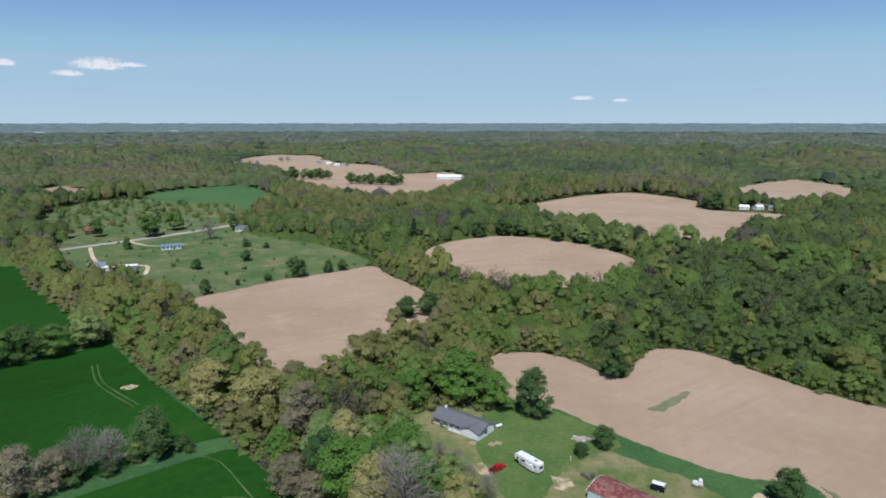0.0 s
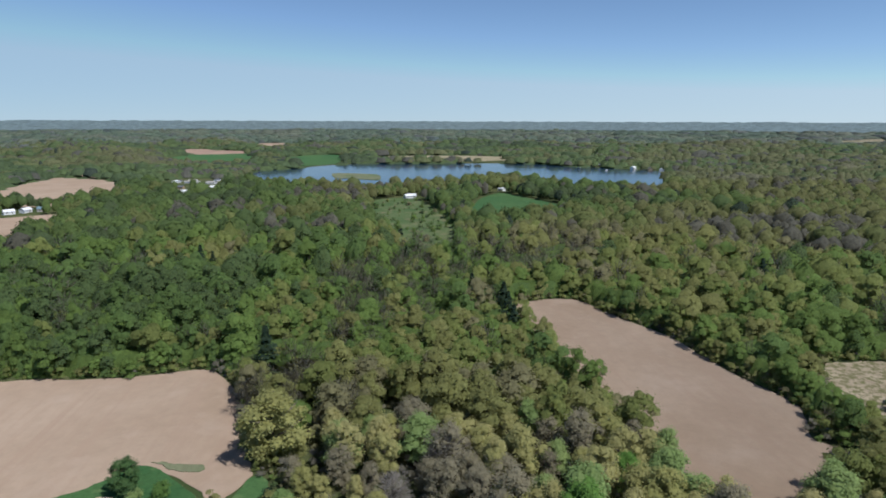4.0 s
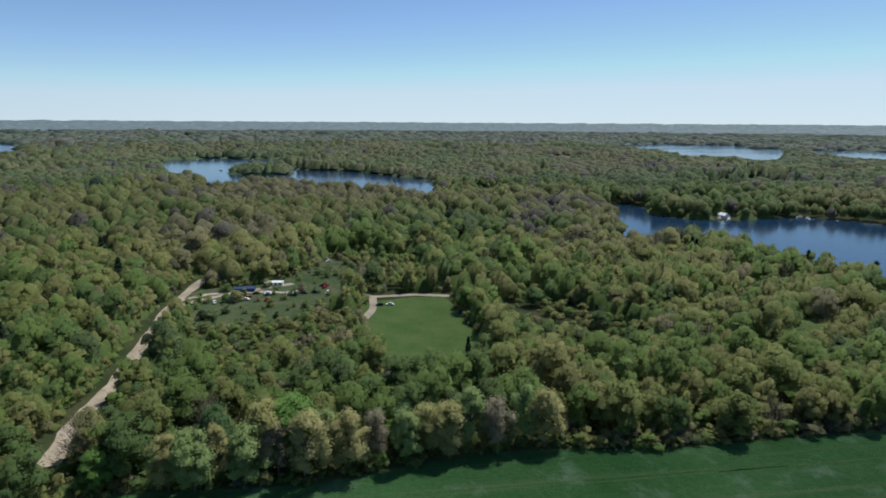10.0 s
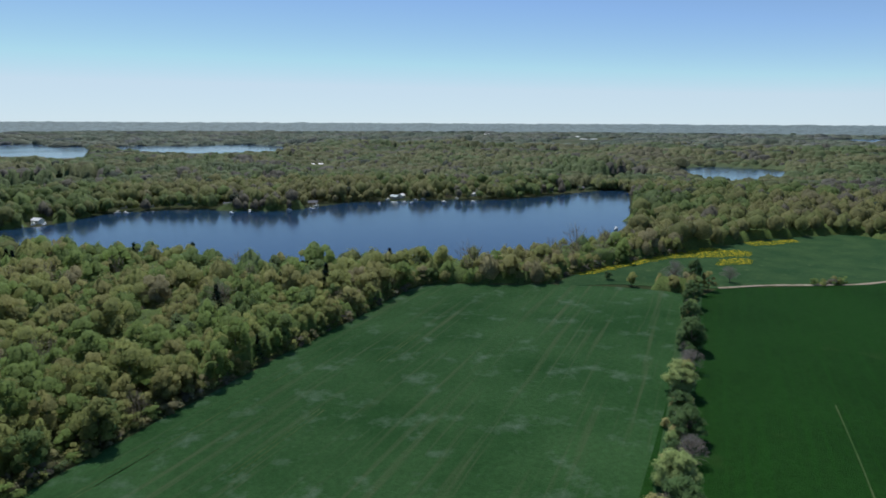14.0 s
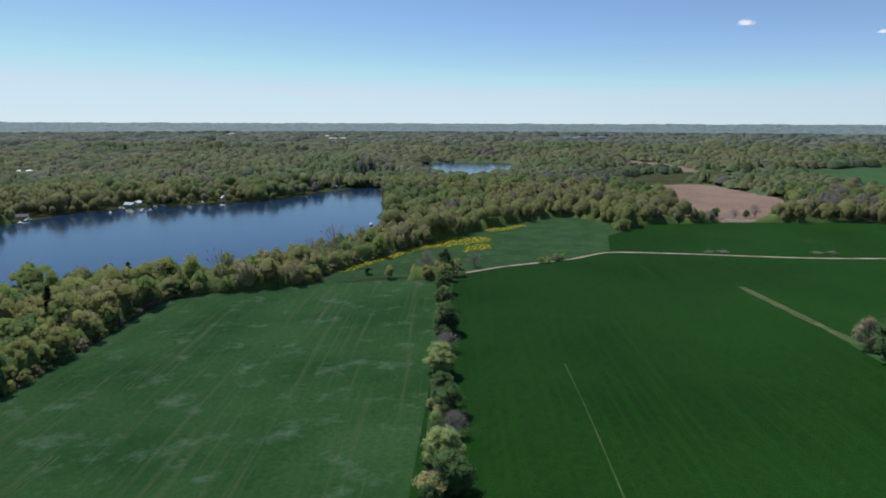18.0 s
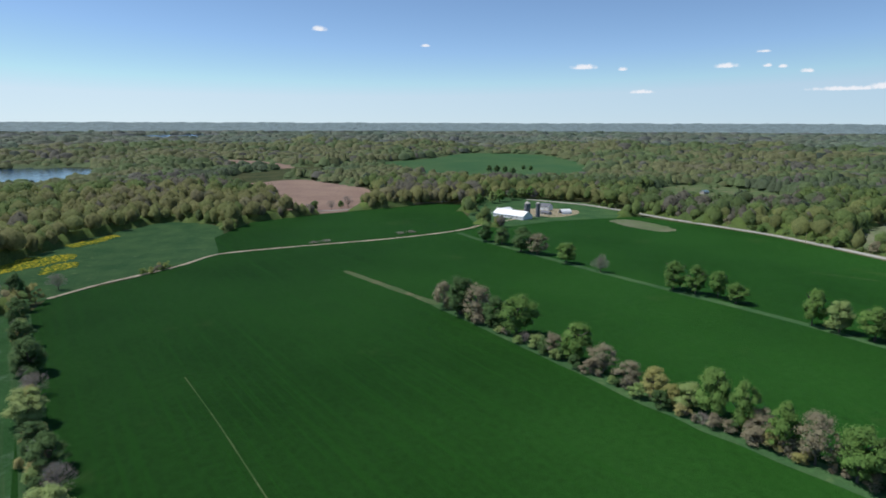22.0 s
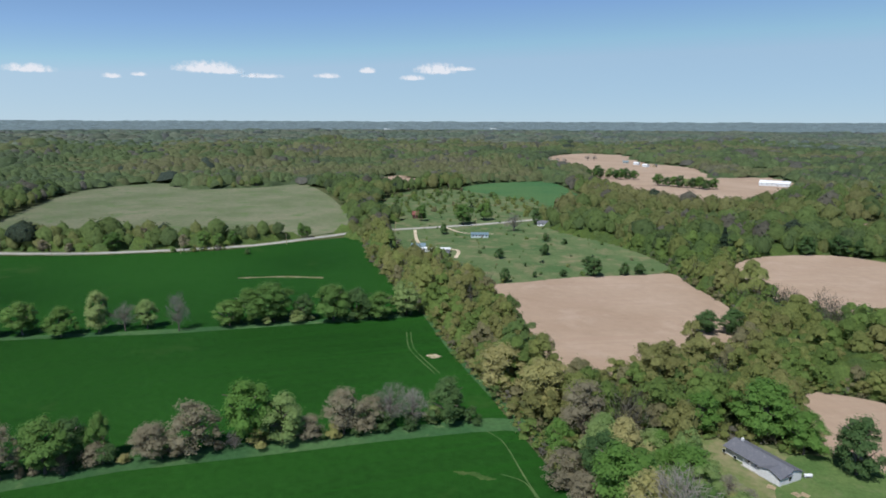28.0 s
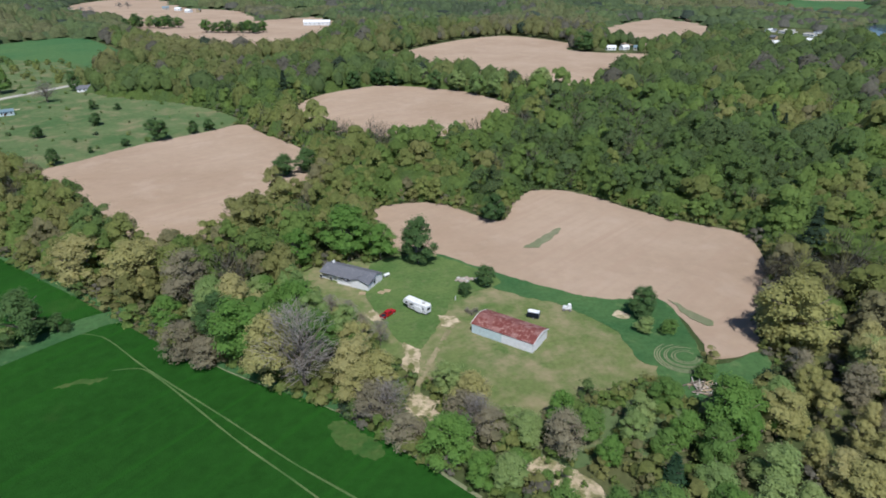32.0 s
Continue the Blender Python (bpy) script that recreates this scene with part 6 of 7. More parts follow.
# travel trailer: a fifth wheel with a raised neck
rv = thing("travel_trailer", pose(25.4, 166.9, 0.08, 0, 0, -49.5), "white fifth-wheel travel trailer parked on the lawn", "trailer")
rb = prism([(-4.7, 1.7), (-3.0, 1.7), (-2.8, 0.75), (4.5, 0.75), (4.6, 3.3), (4.4, 3.5), (-4.0, 3.6), (-4.6, 3.3), (-4.9, 2.4)], -1.25, 1.25, "y")
bmesh.ops.bevel(rb, geom=rb.edges[:], offset=0.08, segments=2, affect="EDGES")
rv_body = part("body", rb, M_WHITE, rv)
rv_body.matrix_basis = Matrix.Scale(-1, 4, (1, 0, 0)) @ Matrix.Identity(4)
for x, w in ((-3.4, 0.9), (-1.2, 1.2), (1.2, 0.8), (3.2, 1.0)):
    window(rv, x, -1.27, 2.4, w, 0.6)
part("slide_out", box((2.6, 0.5, 1.7), (1.6, -1.45, 0.9), 0.04), M_WHITE, rv)
part("door", box((0.7, 0.06, 1.8), (-2.0, -1.28, 0.85), 0.02), M_CONCRETE, rv)
part("awning", cylinder(0.09, 5.5, (0.4, -1.36, 3.25), 8, lie="Y"), M_WHITE, rv)
part("stripe", box((7.0, 0.03, 0.16), (0.8, -1.27, 1.35)), M_GREY_ROOF, rv)
for x in (-0.6, 1.2):
    part("roof_vent", box((0.6, 0.6, 0.14), (x, 0, 3.52), 0.02), M_WHITE, rv)
part("air_conditioner", box((0.9, 0.7, 0.28), (2.6, 0, 3.5), 0.05), M_CONCRETE, rv)
part("back_window", box((0.06, 1.4, 0.7), (4.6, 0, 1.9), 0.02), M_GLASS, rv)
for x in (0.6, 1.6):
    for y in (-1.1, 1.1):
        wheel(rv, x, y, 0.4)
for y in (-0.8, 0.8):
    part("landing_leg", box((0.12, 0.12, 1.7), (-3.6, y, 0)), M_DARK, rv)

# red pickup
truck = thing("pickup", pose(15.9, 165.6, 0.08, 0, 0, 42), "red pickup parked on bare sand, dark load bed", "car")
part("body", prism([(-2.75, 0.5), (2.75, 0.5), (2.75, 1.05), (1.1, 1.12), (0.9, 1.1), (-2.75, 1.1)], -0.95, 0.95, "y"), M_RED, truck).matrix_basis = Matrix.Identity(4)
cab = box((2.3, 1.7, 0.75), (0.05, 0, 1.1), 0.06, 0, 0.82)
part("cab", cab, M_RED, truck)
for y in (-0.81, 0.81):
    part("side_window", box((1.7, 0.06, 0.42), (0.05, y, 1.22), 0.01), M_GLASS, truck)
part("windscreen", box((0.08, 1.4, 0.45), (1.08, 0, 1.2), 0.01), M_GLASS, truck)
part("rear_window", box((0.08, 1.3, 0.4), (-0.98, 0, 1.24), 0.01), M_GLASS, truck)
part("load_bed", box((1.5, 1.55, 0.06), (-1.95, 0, 1.09)), M_DARK, truck)
for y in (-0.88, 0.88):
    part("bed_rail", box((1.6, 0.12, 0.16), (-1.95, y, 1.08), 0.02), M_RED, truck)
for x in (-2.8, 2.78):
    part("bumper", box((0.12, 1.85, 0.22), (x, 0, 0.5), 0.03), M_CONCRETE, truck)
for y in (-0.7, 0.7):
    part("headlight", box((0.06, 0.34, 0.18), (2.76, y, 0.8), 0.01), M_WHITE, truck)
for x in (-1.75, 1.75):
    for y in (-0.85, 0.85):
        wheel(truck, x, y, 0.4)
patch("bare_sand", [(9, 168), (12, 171), (15, 168), (14, 163), (11, 163)], 0.12, M_SAND, "patch of bare sand by the pickup", "sand", ragged=1.0)
patch("bare_sand", [(32, 159), (34.5, 160), (37, 157.6), (35, 156), (33, 157)], 0.12, M_SAND, "worn bare sand in the lawn", "sand", ragged=1.0)
patch("bare_sand", [(84, 152), (87, 154), (89, 151), (87, 149)], 0.16, M_SAND, "small bare sand spot by a bush", "sand", ragged=0.6)
patch("bare_sand", [(18, 142), (21, 141), (21, 136), (19, 133), (17, 137)], 0.12, M_SAND, "bare sandy bank beside the drive", "sand", ragged=0.5)
patch("bare_sand", [(38, 97), (43, 99), (50, 90), (52, 82), (46, 82), (42, 90)], 0.12, M_SAND, "bare sandy bank beside the drive", "sand", ragged=1.2)

# pole barn with rusted arched roof
barn = thing("pole_barn", pose(49.4, 147.6, 0.05, 0, 0, -44.8), "long white pole barn with a rust-red corrugated metal roof", "barn")
BL, BW = 19.8, 9.4
arch = [(-BW / 2, 3.0), (-BW / 3, 3.62), (-BW / 6, 4.08), (0, 4.3), (BW / 6, 4.08), (BW / 3, 3.62), (BW / 2, 3.0)]
part("wall", prism([(-BW / 2, 0), (BW / 2, 0), *arch[::-1]], -BL / 2, BL / 2), M_WHITE, barn)
for i in range(9):
    part("wall_panel", box((BL / 18 - 0.02, 0.05, 2.9), (-BL / 2 + BL / 36 + i * BL / 18, -BW / 2 - 0.03, 0.05)), M_PALEBLUE, barn, "pale blue-green steel panel")
for i in range(9):
    part("wall_panel", box((BL / 18 - 0.02, 0.05, 2.9), (BL / 36 + i * BL / 18, -BW / 2 - 0.03, 0.05)), M_WHITE, barn)
sheets = 11
for i in range(sheets):
    x0 = -BL / 2 - 0.25 + i * (BL + 0.5) / sheets
    for a, b in zip(arch[:-1], arch[1:]):
        lap = 0.02 * (i % 2)
        sh = prism([(a[0] * 1.04, a[1] + 0.06 + lap), (b[0] * 1.04, b[1] + 0.06 + lap), (b[0] * 1.04, b[1] + 0.12 + lap), (a[0] * 1.04, a[1] + 0.12 + lap)], x0 + 0.005, x0 + (BL + 0.5) / sheets - 0.005)
        part("roof_sheet", sh, M_RUST, barn)
for x in (-BL / 2 - 0.28, BL / 2 + 0.28):
    for a, b in zip(arch[:-1], arch[1:]):
        part("fascia", prism([(a[0] * 1.05, a[1] - 0.2), (b[0] * 1.05, b[1] - 0.2), (b[0] * 1.05, b[1] + 0.14), (a[0] * 1.05, a[1] + 0.14)], x - 0.05, x + 0.05), M_WHITE, barn)
part("sliding_door", box((0.1, 4.2, 2.9), (BL / 2 + 0.06, -0.6, 0.02), 0.01), M_WHITE, barn)
part("door_track", box((0.12, 8.0, 0.14), (BL / 2 + 0.1, 0.0, 2.95)), M_CONCRETE, barn)

cargo = thing("cargo_trailer", pose(59.7, 155.6, 0.1, 0, 0, -32), "small black enclosed trailer with a white roof", "trailer")
part("body", box((3.6, 2.0, 1.7), (0, 0, 0.45), 0.06), M_DARK, cargo)
part("roof", box((3.5, 1.9, 0.1), (0, 0, 2.14), 0.03), M_WHITE, cargo)
part("drawbar", box((1.3, 0.12, 0.12), (-2.3, 0, 0.5)), M_DARK, cargo)
part("door", box((0.05, 1.7, 1.4), (1.81, 0, 0.55), 0.01), M_GREY_ROOF, cargo)
for y in (-1.0, 1.0):
    wheel(cargo, 0.2, y, 0.34)
mow = thing("tractor", pose(71.4, 157.7, 0.16, 0, 0, -20), "old pale grey and white tractor on a low trailer bed", "tractor")
part("deck", box((3.0, 1.8, 0.18), (0, 0, 0.4), 0.02), M_CONCRETE, mow)
part("hood", box((1.5, 0.8, 0.8), (-0.5, 0, 0.6), 0.08), M_WHITE, mow)
part("cab", box((1.1, 1.3, 1.5), (0.75, 0, 0.6), 0.06, 0, 0.9), M_WHITE, mow)
part("cab_window", box((1.14, 1.0, 0.6), (0.75, 0, 1.3), 0.02), M_GLASS, mow)
for x in (-1.0, 0.9):
    for y in (-0.9, 0.9):
        wheel(mow, x, y, 0.4)
g_ = random.Random(5)
for i in range(46):
    a, d = g_.uniform(0, 6.28), abs(g_.gauss(0, 1.0))
    s = g_.uniform(0.35, 0.9)
    bm = bmesh.new()
    bmesh.ops.create_icosphere(bm, subdivisions=1, radius=s)
    for v in bm.verts:
        v.co = Vector((v.co.x * 1.2, v.co.y, v.co.z * 0.7)) * g_.uniform(0.8, 1.15)
    me = bpy.data.meshes.new("boulder")
    bm.to_mesh(me)
    bm.free()
    me.materials.append(M_STONE if i % 5 else M_CONCRETE)
    o = new("boulder", me)
    o.location = (44.2 + math.cos(a) * d * 2.4, 183.6 + math.sin(a) * d * 1.4, 0.08 + s * 0.35 + 0.3 * max(0, 1 - d))
    tagged(o, "grey-brown field stone in a rubble heap", "stone", "rubble heap")
for i in range(44):
    o = thing("log", pose(91.5 + g_.gauss(0, 2.0), 113 + g_.gauss(0, 1.7), 0.3 + g_.random() * 0.4, 0, g_.uniform(-12, 12), g_.uniform(0, 180)), "grey weathered log in a brush heap", "log", "brush heap")
    part("log_wood", cylinder(g_.uniform(0.1, 0.22), g_.uniform(2.0, 4.5), (0, 0, 0), 7, lie="Y"), (M_STONE, M_BARK, M_WOOD, M_CONCRETE)[i % 4], o)

for x, y in ((41.5, 160.5), (43, 162), (40.5, 162.5)):
    tree(x, y, 1.8, 1.3, "b", "brush by the barn", " heaped beside the barn")
for x, y in [(-489, -188), (-497, -180), (-545, -127), (-554, -118)]:
    tree(x, y, 2.2, 5.0, "b", "brush by the track", " heaped beside the track")
post = thing("well_pump", pose(38.5, 171, 0.1), "slim white well pipe standing in the lawn", "pipe")
part("pipe", cylinder(0.12, 1.3, (0, 0, 0), 10), M_WHITE, post)
part("cap", cylinder(0.17, 0.12, (0, 0, 1.3), 10), M_WHITE, post)

patch("pasture_corner", YARDS[0], 0.07, M_MEADOW, "grazed corner of the pasture above the tilled field", "pasture", ragged=1.5)
patch("house_lawn", YARDS[1], 0.06, M_LAWN, "patchy grass round the ranch house", "lawn", ragged=1.0)
patch("rough_grass_corner", YARDS[5], 0.1, M_ROUGH, "rough green grass at the corner of the tilled field", "grass", ragged=1.0)

# dairy farm by the road
FA = 53
dairy = gable_house(pose(-668, -31, 0, 0, 0, FA), "long white dairy barn with a white metal roof", 42, 16, 3.6, 8.2, M_WHITE, M_WHITE, 8, "barn", "dairy_barn")
gable_house(pose(-705, -42, 0, 0, 0, FA + 90), "white farm shed with a metal roof", 18, 9, 3.2, 5.4, M_WHITE, M_WHITE, 3, "barn", "farm_shed")
gable_house(pose(-735, 5, 0, 0, 0, FA), "white farmhouse among trees by the road", 13, 8, 4.8, 7.6, M_WHITE, M_GREY_ROOF, 4, "house", "farmhouse")
gable_house(pose(-697, 5, 0, 0, 0, FA), "low grey farm shed in the yard", 11, 7, 2.6, 4.0, M_CONCRETE, M_GREY_ROOF, 2, "shed", "farm_shed")
for x, y, r, h in ((-660, -15, 3.2, 16.5), (-675, -4, 2.4, 15.0)):
    silo = thing("silo", pose(x, y, 0), "dark grey stave silo with a domed top", "silo", "silos")
    part("shaft", cylinder(r, h, (0, 0, 0), 28), M_SILO, silo)
    for k in range(9):
        part("hoop", cylinder(r + 0.06, 0.14, (0, 0, 1.2 + k * h / 10), 28), M_CONCRETE, silo)
    part("dome", cylinder(r + 0.05, r * 0.6, (0, 0, h), 28, r * 0.35), M_CONCRETE, silo)
    part("chute", box((0.9, 0.8, h), (r + 0.3, 0, 0)), M_SILO, silo)
hoop = thing("hoop_shed", pose(-707, 26, 0, 0, 0, FA + 60), "white round-roofed quonset shed with an open front", "shed")
half = [(5.2 * math.cos(a), 5.2 * math.sin(a)) for a in np.linspace(0, math.pi, 13)]
part("shell", prism([*half, *[(y * 0.97, z * 0.97) for y, z in half[::-1]]], -6, 6), M_WHITE, hoop)
part("end_wall", prism([(y * 0.96, z * 0.96) for y, z in half], 5.5, 5.7), M_PALEBLUE, hoop)
patch("farm_grass", YARDS[2], 0.12, M_ROUGH, "rough grass round the dairy farm", "grass", ragged=2.0)
patch("farm_yard", [(-690, -20), (-676, 14), (-700, 38), (-735, 40), (-745, 0), (-720, -30)], 0.2, M_SAND, "pale gravel yard between the farm buildings", "yard", ragged=2.0)
patch("brush_patch", [(-660, 70), (-630, 82), (-600, 110), (-612, 128), (-650, 112), (-672, 90)], 0.34, M_MARSH, "brown brush heap and bare earth in the wheat", "earth", ragged=3.0)

# homestead in the pasture
gable_house(pose(-241, 421, 0, 0, 0, 28), "white house with a blue steel roof behind trees", 11, 8, 2.8, 5.0, M_WHITE, M_BLUEROOF, 3)
gable_house(pose(-229, 419, 0, 0, 0, 28), "long white mobile home with a flat metal roof", 13, 5, 2.7, 3.3, M_WHITE, M_WHITE, 4, "mobile home", "mobile_home")
gable_house(pose(-218, 423, 0, 0, 0, 20), "white metal-roofed open shed", 8, 5, 2.7, 3.3, M_WHITE, M_WHITE, 2, "shed", "shed")
gable_house(pose(-214, 408, 0, 0, 0, 20), "dark green roofed garage under trees", 13, 9, 2.7, 4.4, M_BROWN, M_SILO, 2, "garage", "garage")
gable_house(pose(-220, 493, 0, 0, 0, 28), "white mobile home with a blue-grey metal roof", 15, 7, 3.0, 4.2, M_PALEBLUE, M_BLUEROOF, 5, "mobile home", "mobile_home")
gable_house(pose(-189, 580, 0, 0, 0, 14), "white bungalow with a dark shingle roof by the road", 14, 8, 2.8, 5.0, M_WHITE, M_GREY_ROOF, 4)
gable_house(pose(-322, 563, 0, 0, 0, 28), "dark brown old barn with a rusted roof", 12, 9, 4.0, 7.2, M_BROWN, M_RUST, 2, "barn", "barn")
gable_house(pose(-352, 550, 0, 0, 0, 28), "tiny white shed in the pasture", 4, 4, 4.4, 6.0, M_WHITE, M_PALEBLUE, 1, "shed", "shed")
strip("driveway", [(-270, 524), (-245, 505), (-230, 505), (-215, 512)], 2.6, 0.34, M_DIRT, "pale gravel drive to the mobile home", "driveway")
strip("driveway", [(-290, 500), (-262, 455), (-240, 430), (-212, 432), (-200, 405)], 2.8, 0.3, M_DIRT, "pale gravel drive to the homestead", "driveway")
for i in range(7):
    pl = thing("utility_pole", pose(*((-560, 222), (-470, 268), (-390, 318), (-345, 385), (-300, 482), (-245, 540), (-205, 600))[i], 0), "grey wooden utility pole with a crossarm by the road", "pole", "utility poles")
    part("shaft", cylinder(0.17, 9.5, (0, 0, 0), 8, 0.12), M_WOOD, pl)
    part("crossarm", box((2.2, 0.12, 0.14), (0, 0, 8.7)), M_WOOD, pl)

# far buildings
gable_house(pose(12, 1130, 0, 0, 0, -8), "long white barn at the edge of far fields", 44, 14, 5, 8.5, M_WHITE, M_WHITE, 6, "barn", "far_barn")
for grp, rows_ in (("houses among far woods", FAR_HOUSES), ("lakeside houses", SHORE_HOUSES + MORE_HOUSES)):
    for x, y, k in rows_:
        s = 0.85 if math.hypot(x, y) < 1000 else 1.05
        hs = gable_house(pose(x, y, 0, 0, 0, g_.uniform(0, 180)), ("white house with a pale metal roof", "tan house with a dark roof", "grey house with a blue roof")[k] + " among trees",
                         13 * s, 8 * s, 4.0 * s, 6.5 * s, (M_WHITE, M_WOOD, M_CONCRETE)[k], (M_WHITE, M_GREY_ROOF, M_BLUEROOF)[k], 2, "house", "house")
        tagged(hs, group=grp)

for x, y in PARK_HOMES:
    ph = gable_house(pose(x, y, 0, 0, 0, g_.choice((35, 125)) + g_.uniform(-12, 12)), "small pale mobile home in a park among bare trees", 14, 6, 2.8, 4.0, M_WHITE, g_.choice((M_WHITE, M_CONCRETE, M_GREY_ROOF)), 3, "mobile home", "mobile_home")
    tagged(ph, group="mobile home park")
for x, y in LONG_SHEDS:
    ls = gable_house(pose(x, y, float(rise(np.float64(math.hypot(x, y)))), 0, 0, math.degrees(math.atan2(x, -y))), "long white metal-roofed shed among far woods", 26, 11, 4, 6, M_WHITE, M_WHITE, 3, "shed", "long_shed")
    tagged(ls, group="long sheds afar")
for x, y in BOATS:
    bt = thing("pontoon_boat", pose(x, y, 0.12, 0, 0, g_.uniform(0, 180)), "small white pontoon boat moored by the lake shore", "boat", "moored boats")
    for yy in (-0.9, 0.9):
        part("float", cylinder(0.35, 7.0, (0, yy, 0.25), 10, lie="Y"), M_CONCRETE, bt)
    part("deck", box((6.6, 2.5, 0.16), (0, 0, 0.55), 0.03), M_WHITE, bt)
    part("railing", box((5.0, 2.4, 0.7), (-0.4, 0, 0.71), 0.05), M_WHITE, bt)
    part("canopy", box((3.0, 2.4, 0.12), (-0.8, 0, 2.3), 0.04), M_WHITE, bt)
    for xx in (-2.1, 0.5):
        for yy in (-1.1, 1.1):
            part("canopy_post", box((0.06, 0.06, 1.0), (xx, yy, 1.35)), M_CONCRETE, bt)

for x, y in TOWN:
    tw = gable_house(pose(x, y, float(rise(np.float64(math.hypot(x, y)))), 0, 0, g_.uniform(0, 180)), "long pale building of a far town", 44, 16, 5, 7, M_WHITE, M_WHITE, 0, "building", "far_building", False)
    tagged(tw, group="far town buildings")


def car(x, y, turn, material, label):
    e = thing("car", pose(x, y, 0.1, 0, 0, turn), label, "car", "vehicles in the yard")
    part("body", box((4.5, 1.8, 0.6), (0, 0, 0.35), 0.12), material, e)
    part("cab", box((2.5, 1.6, 0.6), (-0.2, 0, 0.95), 0.08, 0, 0.8), material, e)
    for y2 in (-0.78, 0.78):
        part("side_window", box((2.0, 0.06, 0.32), (-0.2, y2, 1.05)), M_GLASS, e)
    part("windscreen", box((0.1, 1.3, 0.36), (0.98, 0, 1.02)), M_GLASS, e)
    for x2 in (-1.4, 1.4):
        for y2 in (-0.8, 0.8):
            wheel(e, x2, y2, 0.33)


for i in range(22):
    x, y = 300 - i * 1.6 + g_.gauss(0, 5), -202 - i * 2.6 + g_.gauss(0, 5)
    mt, w = ((M_WHITE, "white"), (M_DARK, "black"), (M_CONCRETE, "grey"), (M_BLUE, "blue"), (M_RED, "red"))[i % 5]
    car(x, y, g_.uniform(0, 180), mt, f"{w} old car parked in the grassy yard")
for x, y, t_, mt, w in ((331, -312, 20, M_WHITE, "white"), (321, -312, 70, M_WHITE, "white"), (326, -316, 0, M_CONCRETE, "grey"), (215, -255, 35, M_WHITE, "white"), (219, -251, 60, M_DARK, "black"), (100, -252, 10, M_DARK, "black"), (275, -182, 15, M_BROWN, "brown")):
    car(x, y, t_, mt, f"{w} vehicle parked among trees")
gable_house(pose(304, -226, 0, 0, 0, 40), "dark blue tarp covered shed in the yard", 12, 4, 2.2, 2.8, M_BLUE, M_BLUE, 0, "shed", "shed", False)
gable_house(pose(300, -245, 0, 0, 0, 40), "white mobile home in the wooded yard", 11, 4, 2.6, 3.2, M_WHITE, M_WHITE, 4, "mobile home", "mobile_home")

# wheel marks in the wheat and the hay
TRAMS = [[(-80, 175), (-67, 170), (-51, 151), (-28, 126), (-12, 108), (0, 96), (14, 82)], [(-60, 152), (-52, 151), (-43, 141), (-25, 118), (-12, 103), (4, 84)], [(-147, 245), (-134, 226), (-111, 207)],
         [(-213, -138), (-181, -107), (-141, -70)], [(-296, 285), (-272, 297), (-250, 308)], [(-449, 182), (-431, 217)]]
for ln in TRAMS:
    for off in ((0.0,) if ln in TRAMS[:2] else (0.0, 2.0)):
        strip("wheel_mark", [(x + off * 0.72, y - off * 0.7 * (1 if ln[0][1] < 0 else -1)) for x, y in ln], 0.5, 0.33, M_TRAM, "pale wheel mark through the young wheat", "wheel mark", 0.6)
for r0, a0, a1 in ((2.6, 0.3, 6.0), (3.3, 0.8, 5.9), (4.6, 0.8, 5.4), (5.1, 1.4, 4.9), (6.2, 1.6, 5.6), (6.8, 2.2, 4.6), (7.4, 1.9, 5.2)):
    arc = [(94 + r0 * 1.15 * math.cos(a), 127 + r0 * math.sin(a)) for a in np.linspace(a0, a1, 12)]
    strip("wheel_mark", arc, 0.45, 0.22, M_VERGE, "pale curved wheel mark in rough grass", "wheel mark", 0.5)
patch("bare_spot", [(-124, 224), (-121, 226.5), (-118, 225), (-119, 222), (-122, 221.5)], 0.33, M_SAND, "small bare sandy spot in the wheat", "sand", ragged=0.5)
for i, (cx_, cy_, sx_2, sy_2, tw_) in enumerate(((-141, 241, 8, 3.5, 0.7), (-14, 121, 5, 4, 0.3), (-67, 169, 9, 2.5, -0.4), (2, 112, 9, 3, -0.9), (-66, 148, 6, 1.2, 0.2))):
    ring_ = [(cx_ + sx_2 * math.cos(a) * math.cos(tw_) - sy_2 * math.sin(a) * math.sin(tw_), cy_ + sx_2 * math.cos(a) * math.sin(tw_) + sy_2 * math.sin(a) * math.cos(tw_)) for a in np.linspace(0, 6.28, 10)[:-1]]
    patch("thin_wheat", ring_, 0.31, M_THIN, "thin yellowish patch in the young wheat", "crop patch", ragged=1.6)
hay_c = curve(HAY)
g2 = random.Random(11)
for i in range(34):
    q = g2.uniform(-150, 20)
    s0 = g2.uniform(-20, 190)
    ln = g2.uniform(40, 130)
    d = (-0.72, -0.695)
    pts_ = [(-10 + 0.695 * q * -1 + d[0] * (s0 + k * ln / 4) + 60, -80 - 0.72 * q * -1 + d[1] * (s0 + k * ln / 4) - 60) for k in range(5)]
    if inside(np.array(pts_, float), hay_c, -1).all():
        for off in (0.0, 1.9):
            strip("mown_streak", [(x + off * 0.7, y - off * 0.7) for x, y in pts_], 0.45, 0.23, M_TRAM, "pale wheel streak in the hay meadow", "wheel mark", 0.8)
strip("grass_verge", [(-398, -132), (-365, -95), (-328, -53)], 5.0, 0.345, M_MEADOW, "pale uncut grass strip in the wheat", "grass", 0.6)
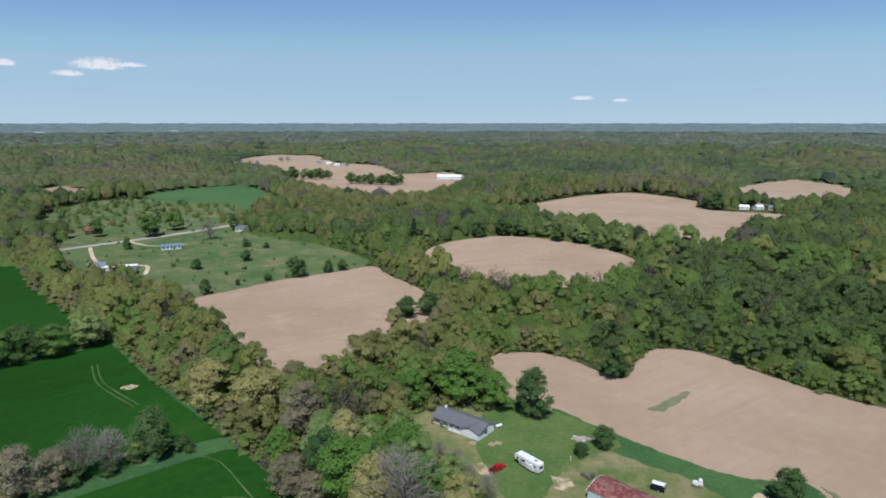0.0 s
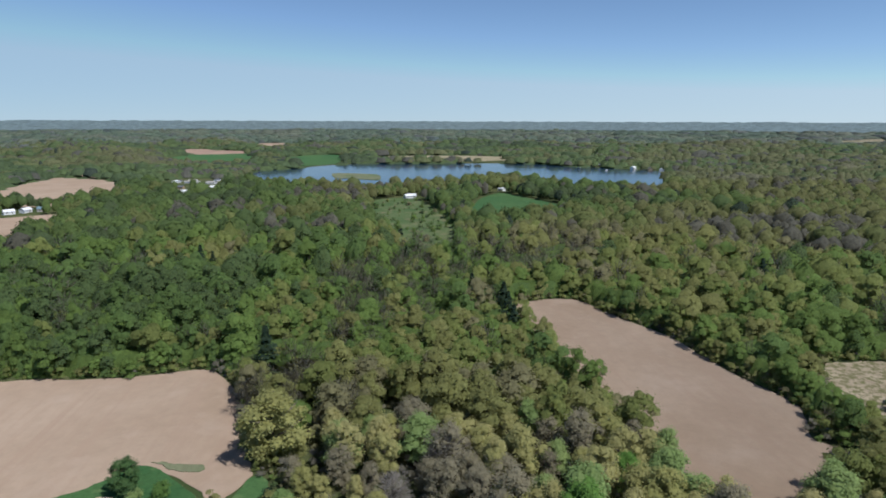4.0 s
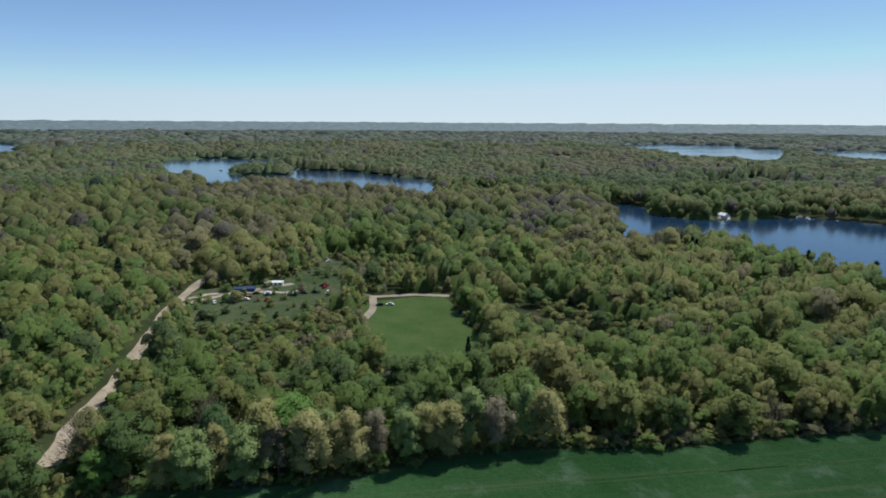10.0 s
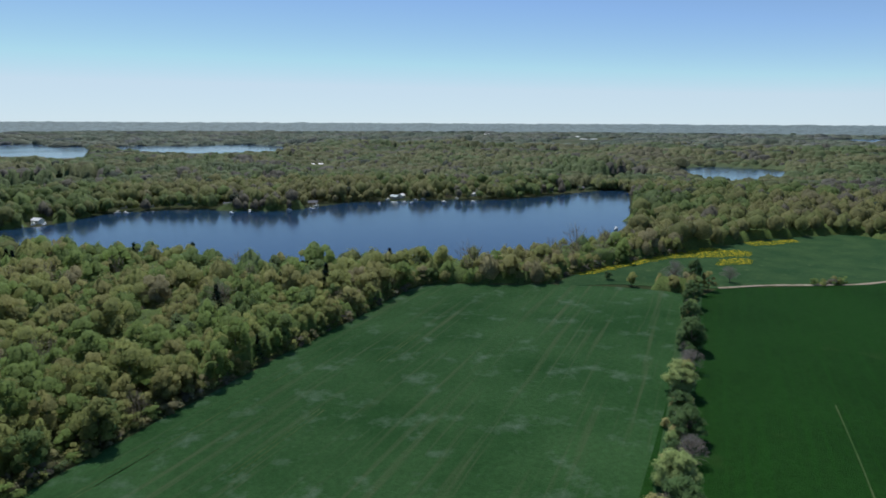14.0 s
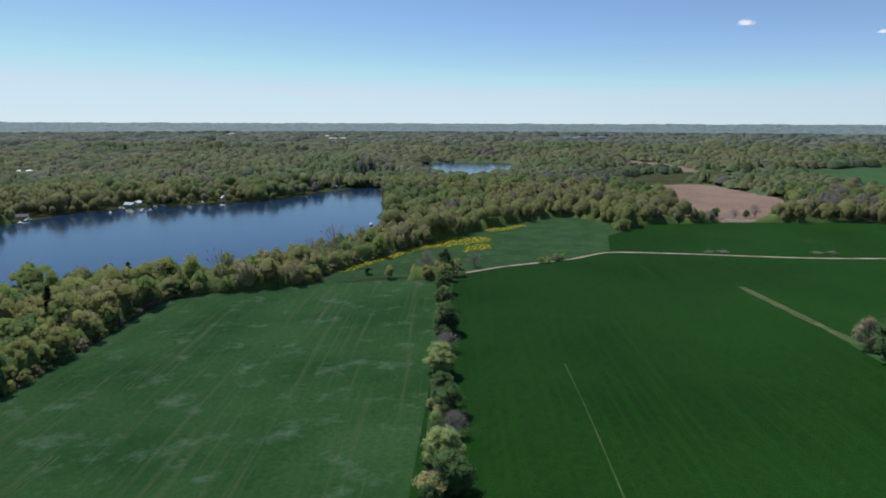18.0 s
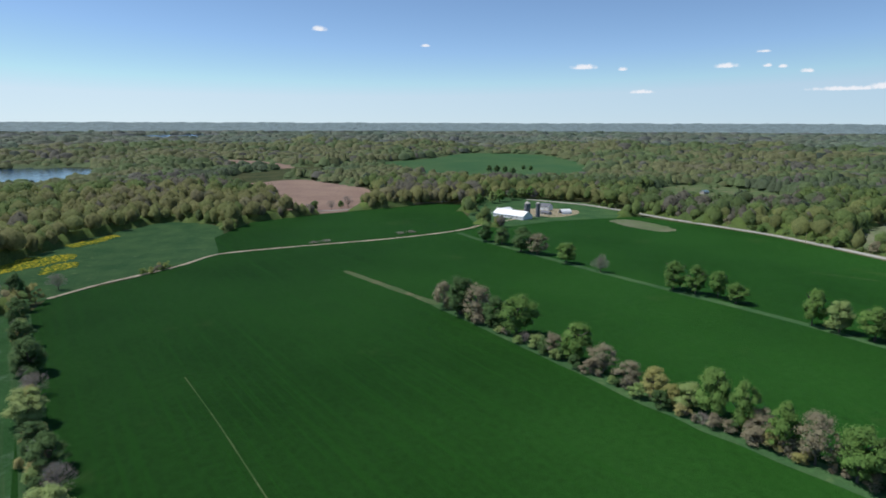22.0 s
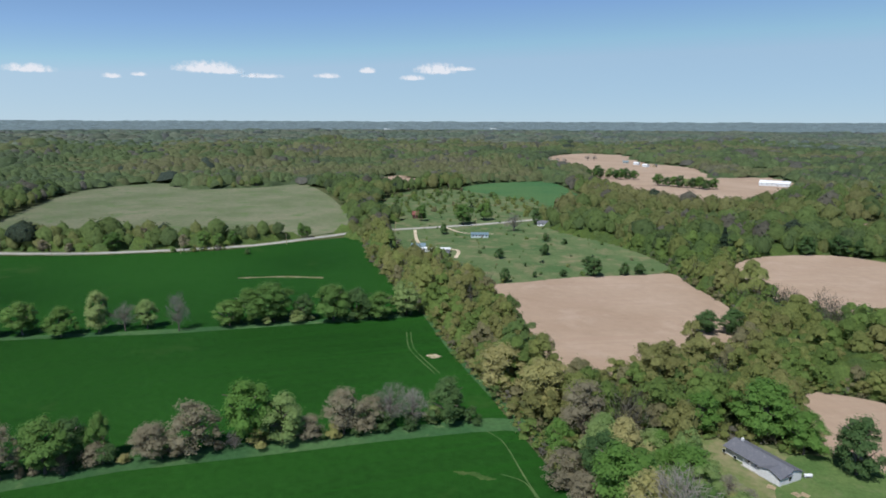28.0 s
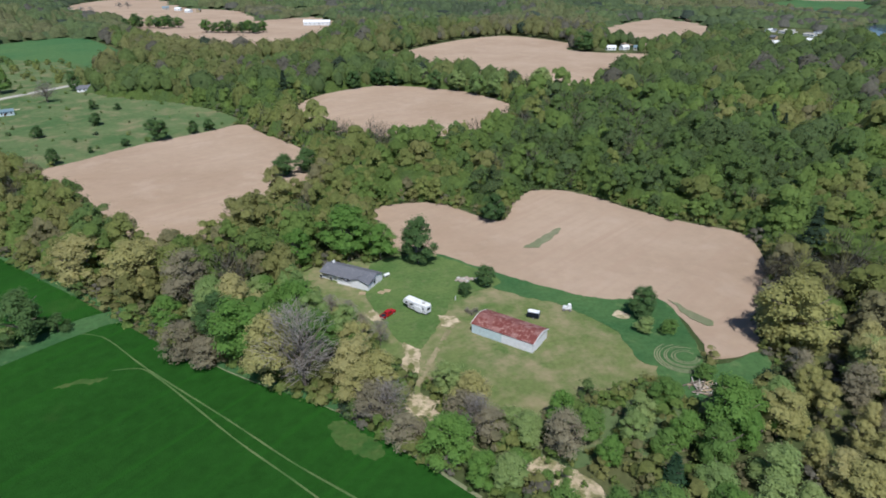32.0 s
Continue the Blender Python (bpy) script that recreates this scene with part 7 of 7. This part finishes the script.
for ln, w in (([(-330, -55), (-264, 4), (-212, 50), (-160, 105), (-80, 174), (-64, 182)], 9.0), ([(-560, -75), (-522, -46), (-424, 41), (-324, 136), (-245, 195), (-160, 268)], 6.0),
              ([(-275, -270), (-150, -150), (-30, -32)], 8.0), ([(-152, 273), (-115, 232), (-83, 200), (-64, 183), (-30, 148), (0, 124)], 3.0)):
    strip("grass_verge", ln, w, 0.345, M_ROUGH, "strip of rough grass along the hedgerow", "grass", 0.3)
strip("bare_streak", [(-297, 284), (-284, 294), (-269, 303), (-249, 311)], 3.0, 0.37, M_DRY, "dry bare streak in the far wheat", "field edge", 0.7)
strip("bare_edge", [(-150, 272), (-113, 231), (-83, 199), (-64, 182), (-30, 146), (0, 122), (26, 90)], 0.8, 0.37, M_VERGE, "pale bare edge of the wheat field", "field edge", 0.8)

# clouds low over the horizon: bearing, height above it, width, thickness in degrees
CLOUDS = [(47.7, 4.2, 6.4, 1.5), (46.3, 4.0, 4.0, 0.8), (28.0, 4.4, 5.0, 1.5), (26.0, 4.5, 3.6, 0.6), (30.2, 3.7, 3.0, 0.7), (60.3, 3.7, 4.4, 1.0), (54.8, 3.4, 1.8, 0.6), (52.8, 3.6, 1.5, 0.5), (43.2, 3.7, 4.4, 0.6),
          (37.7, 3.8, 2.8, 0.7), (34.2, 4.3, 2.1, 0.8), (109.9, 7.8, 1.7, 0.7), (100.7, 6.6, 1.1, 0.4), (86.8, 4.7, 2.8, 0.7), (83.5, 4.5, 1.1, 0.5)]
CLOUDS += [(75.4, 4.55, 2.5, 0.6), (72.4, 4.5, 0.9, 0.4), (71.3, 4.4, 0.9, 0.4), (69.6, 4.0, 1.4, 0.5), (72.8, 5.6, 1.4, 0.3), (66.9, 2.6, 7.0, 0.5), (81.9, 2.6, 2.8, 0.5), (64.3, 2.7, 3.0, 0.8), (-12.3, 2.1, 2.4, 0.6), (-15.6, 1.9, 2.0, 0.4)]
for az, el, w, hgt in CLOUDS:
    R0 = 4700
    a, e_ = radians(az), radians(el)
    cx, cy, cz = -math.sin(a) * R0 * math.cos(e_), math.cos(a) * R0 * math.cos(e_), 100 + R0 * math.sin(e_)
    bm = bmesh.new()
    bmesh.ops.create_grid(bm, x_segments=1, y_segments=1, size=1.0)
    me = bpy.data.meshes.new("cloud")
    bm.to_mesh(me)
    bm.free()
    me.materials.append(M_CLOUD)
    cl = new("cloud", me)
    m3 = look((cx, cy, cz), (0, 0, 100))
    cl.matrix_world = m3 @ Matrix.Diagonal((R0 * math.tan(radians(w / 2)) * 1.3, R0 * math.tan(radians(hgt / 2)) * 1.5, 1, 1))
    cl.visible_shadow = False
    tagged(cl, "small white fair-weather cloud", "cloud", "clouds", "structure")
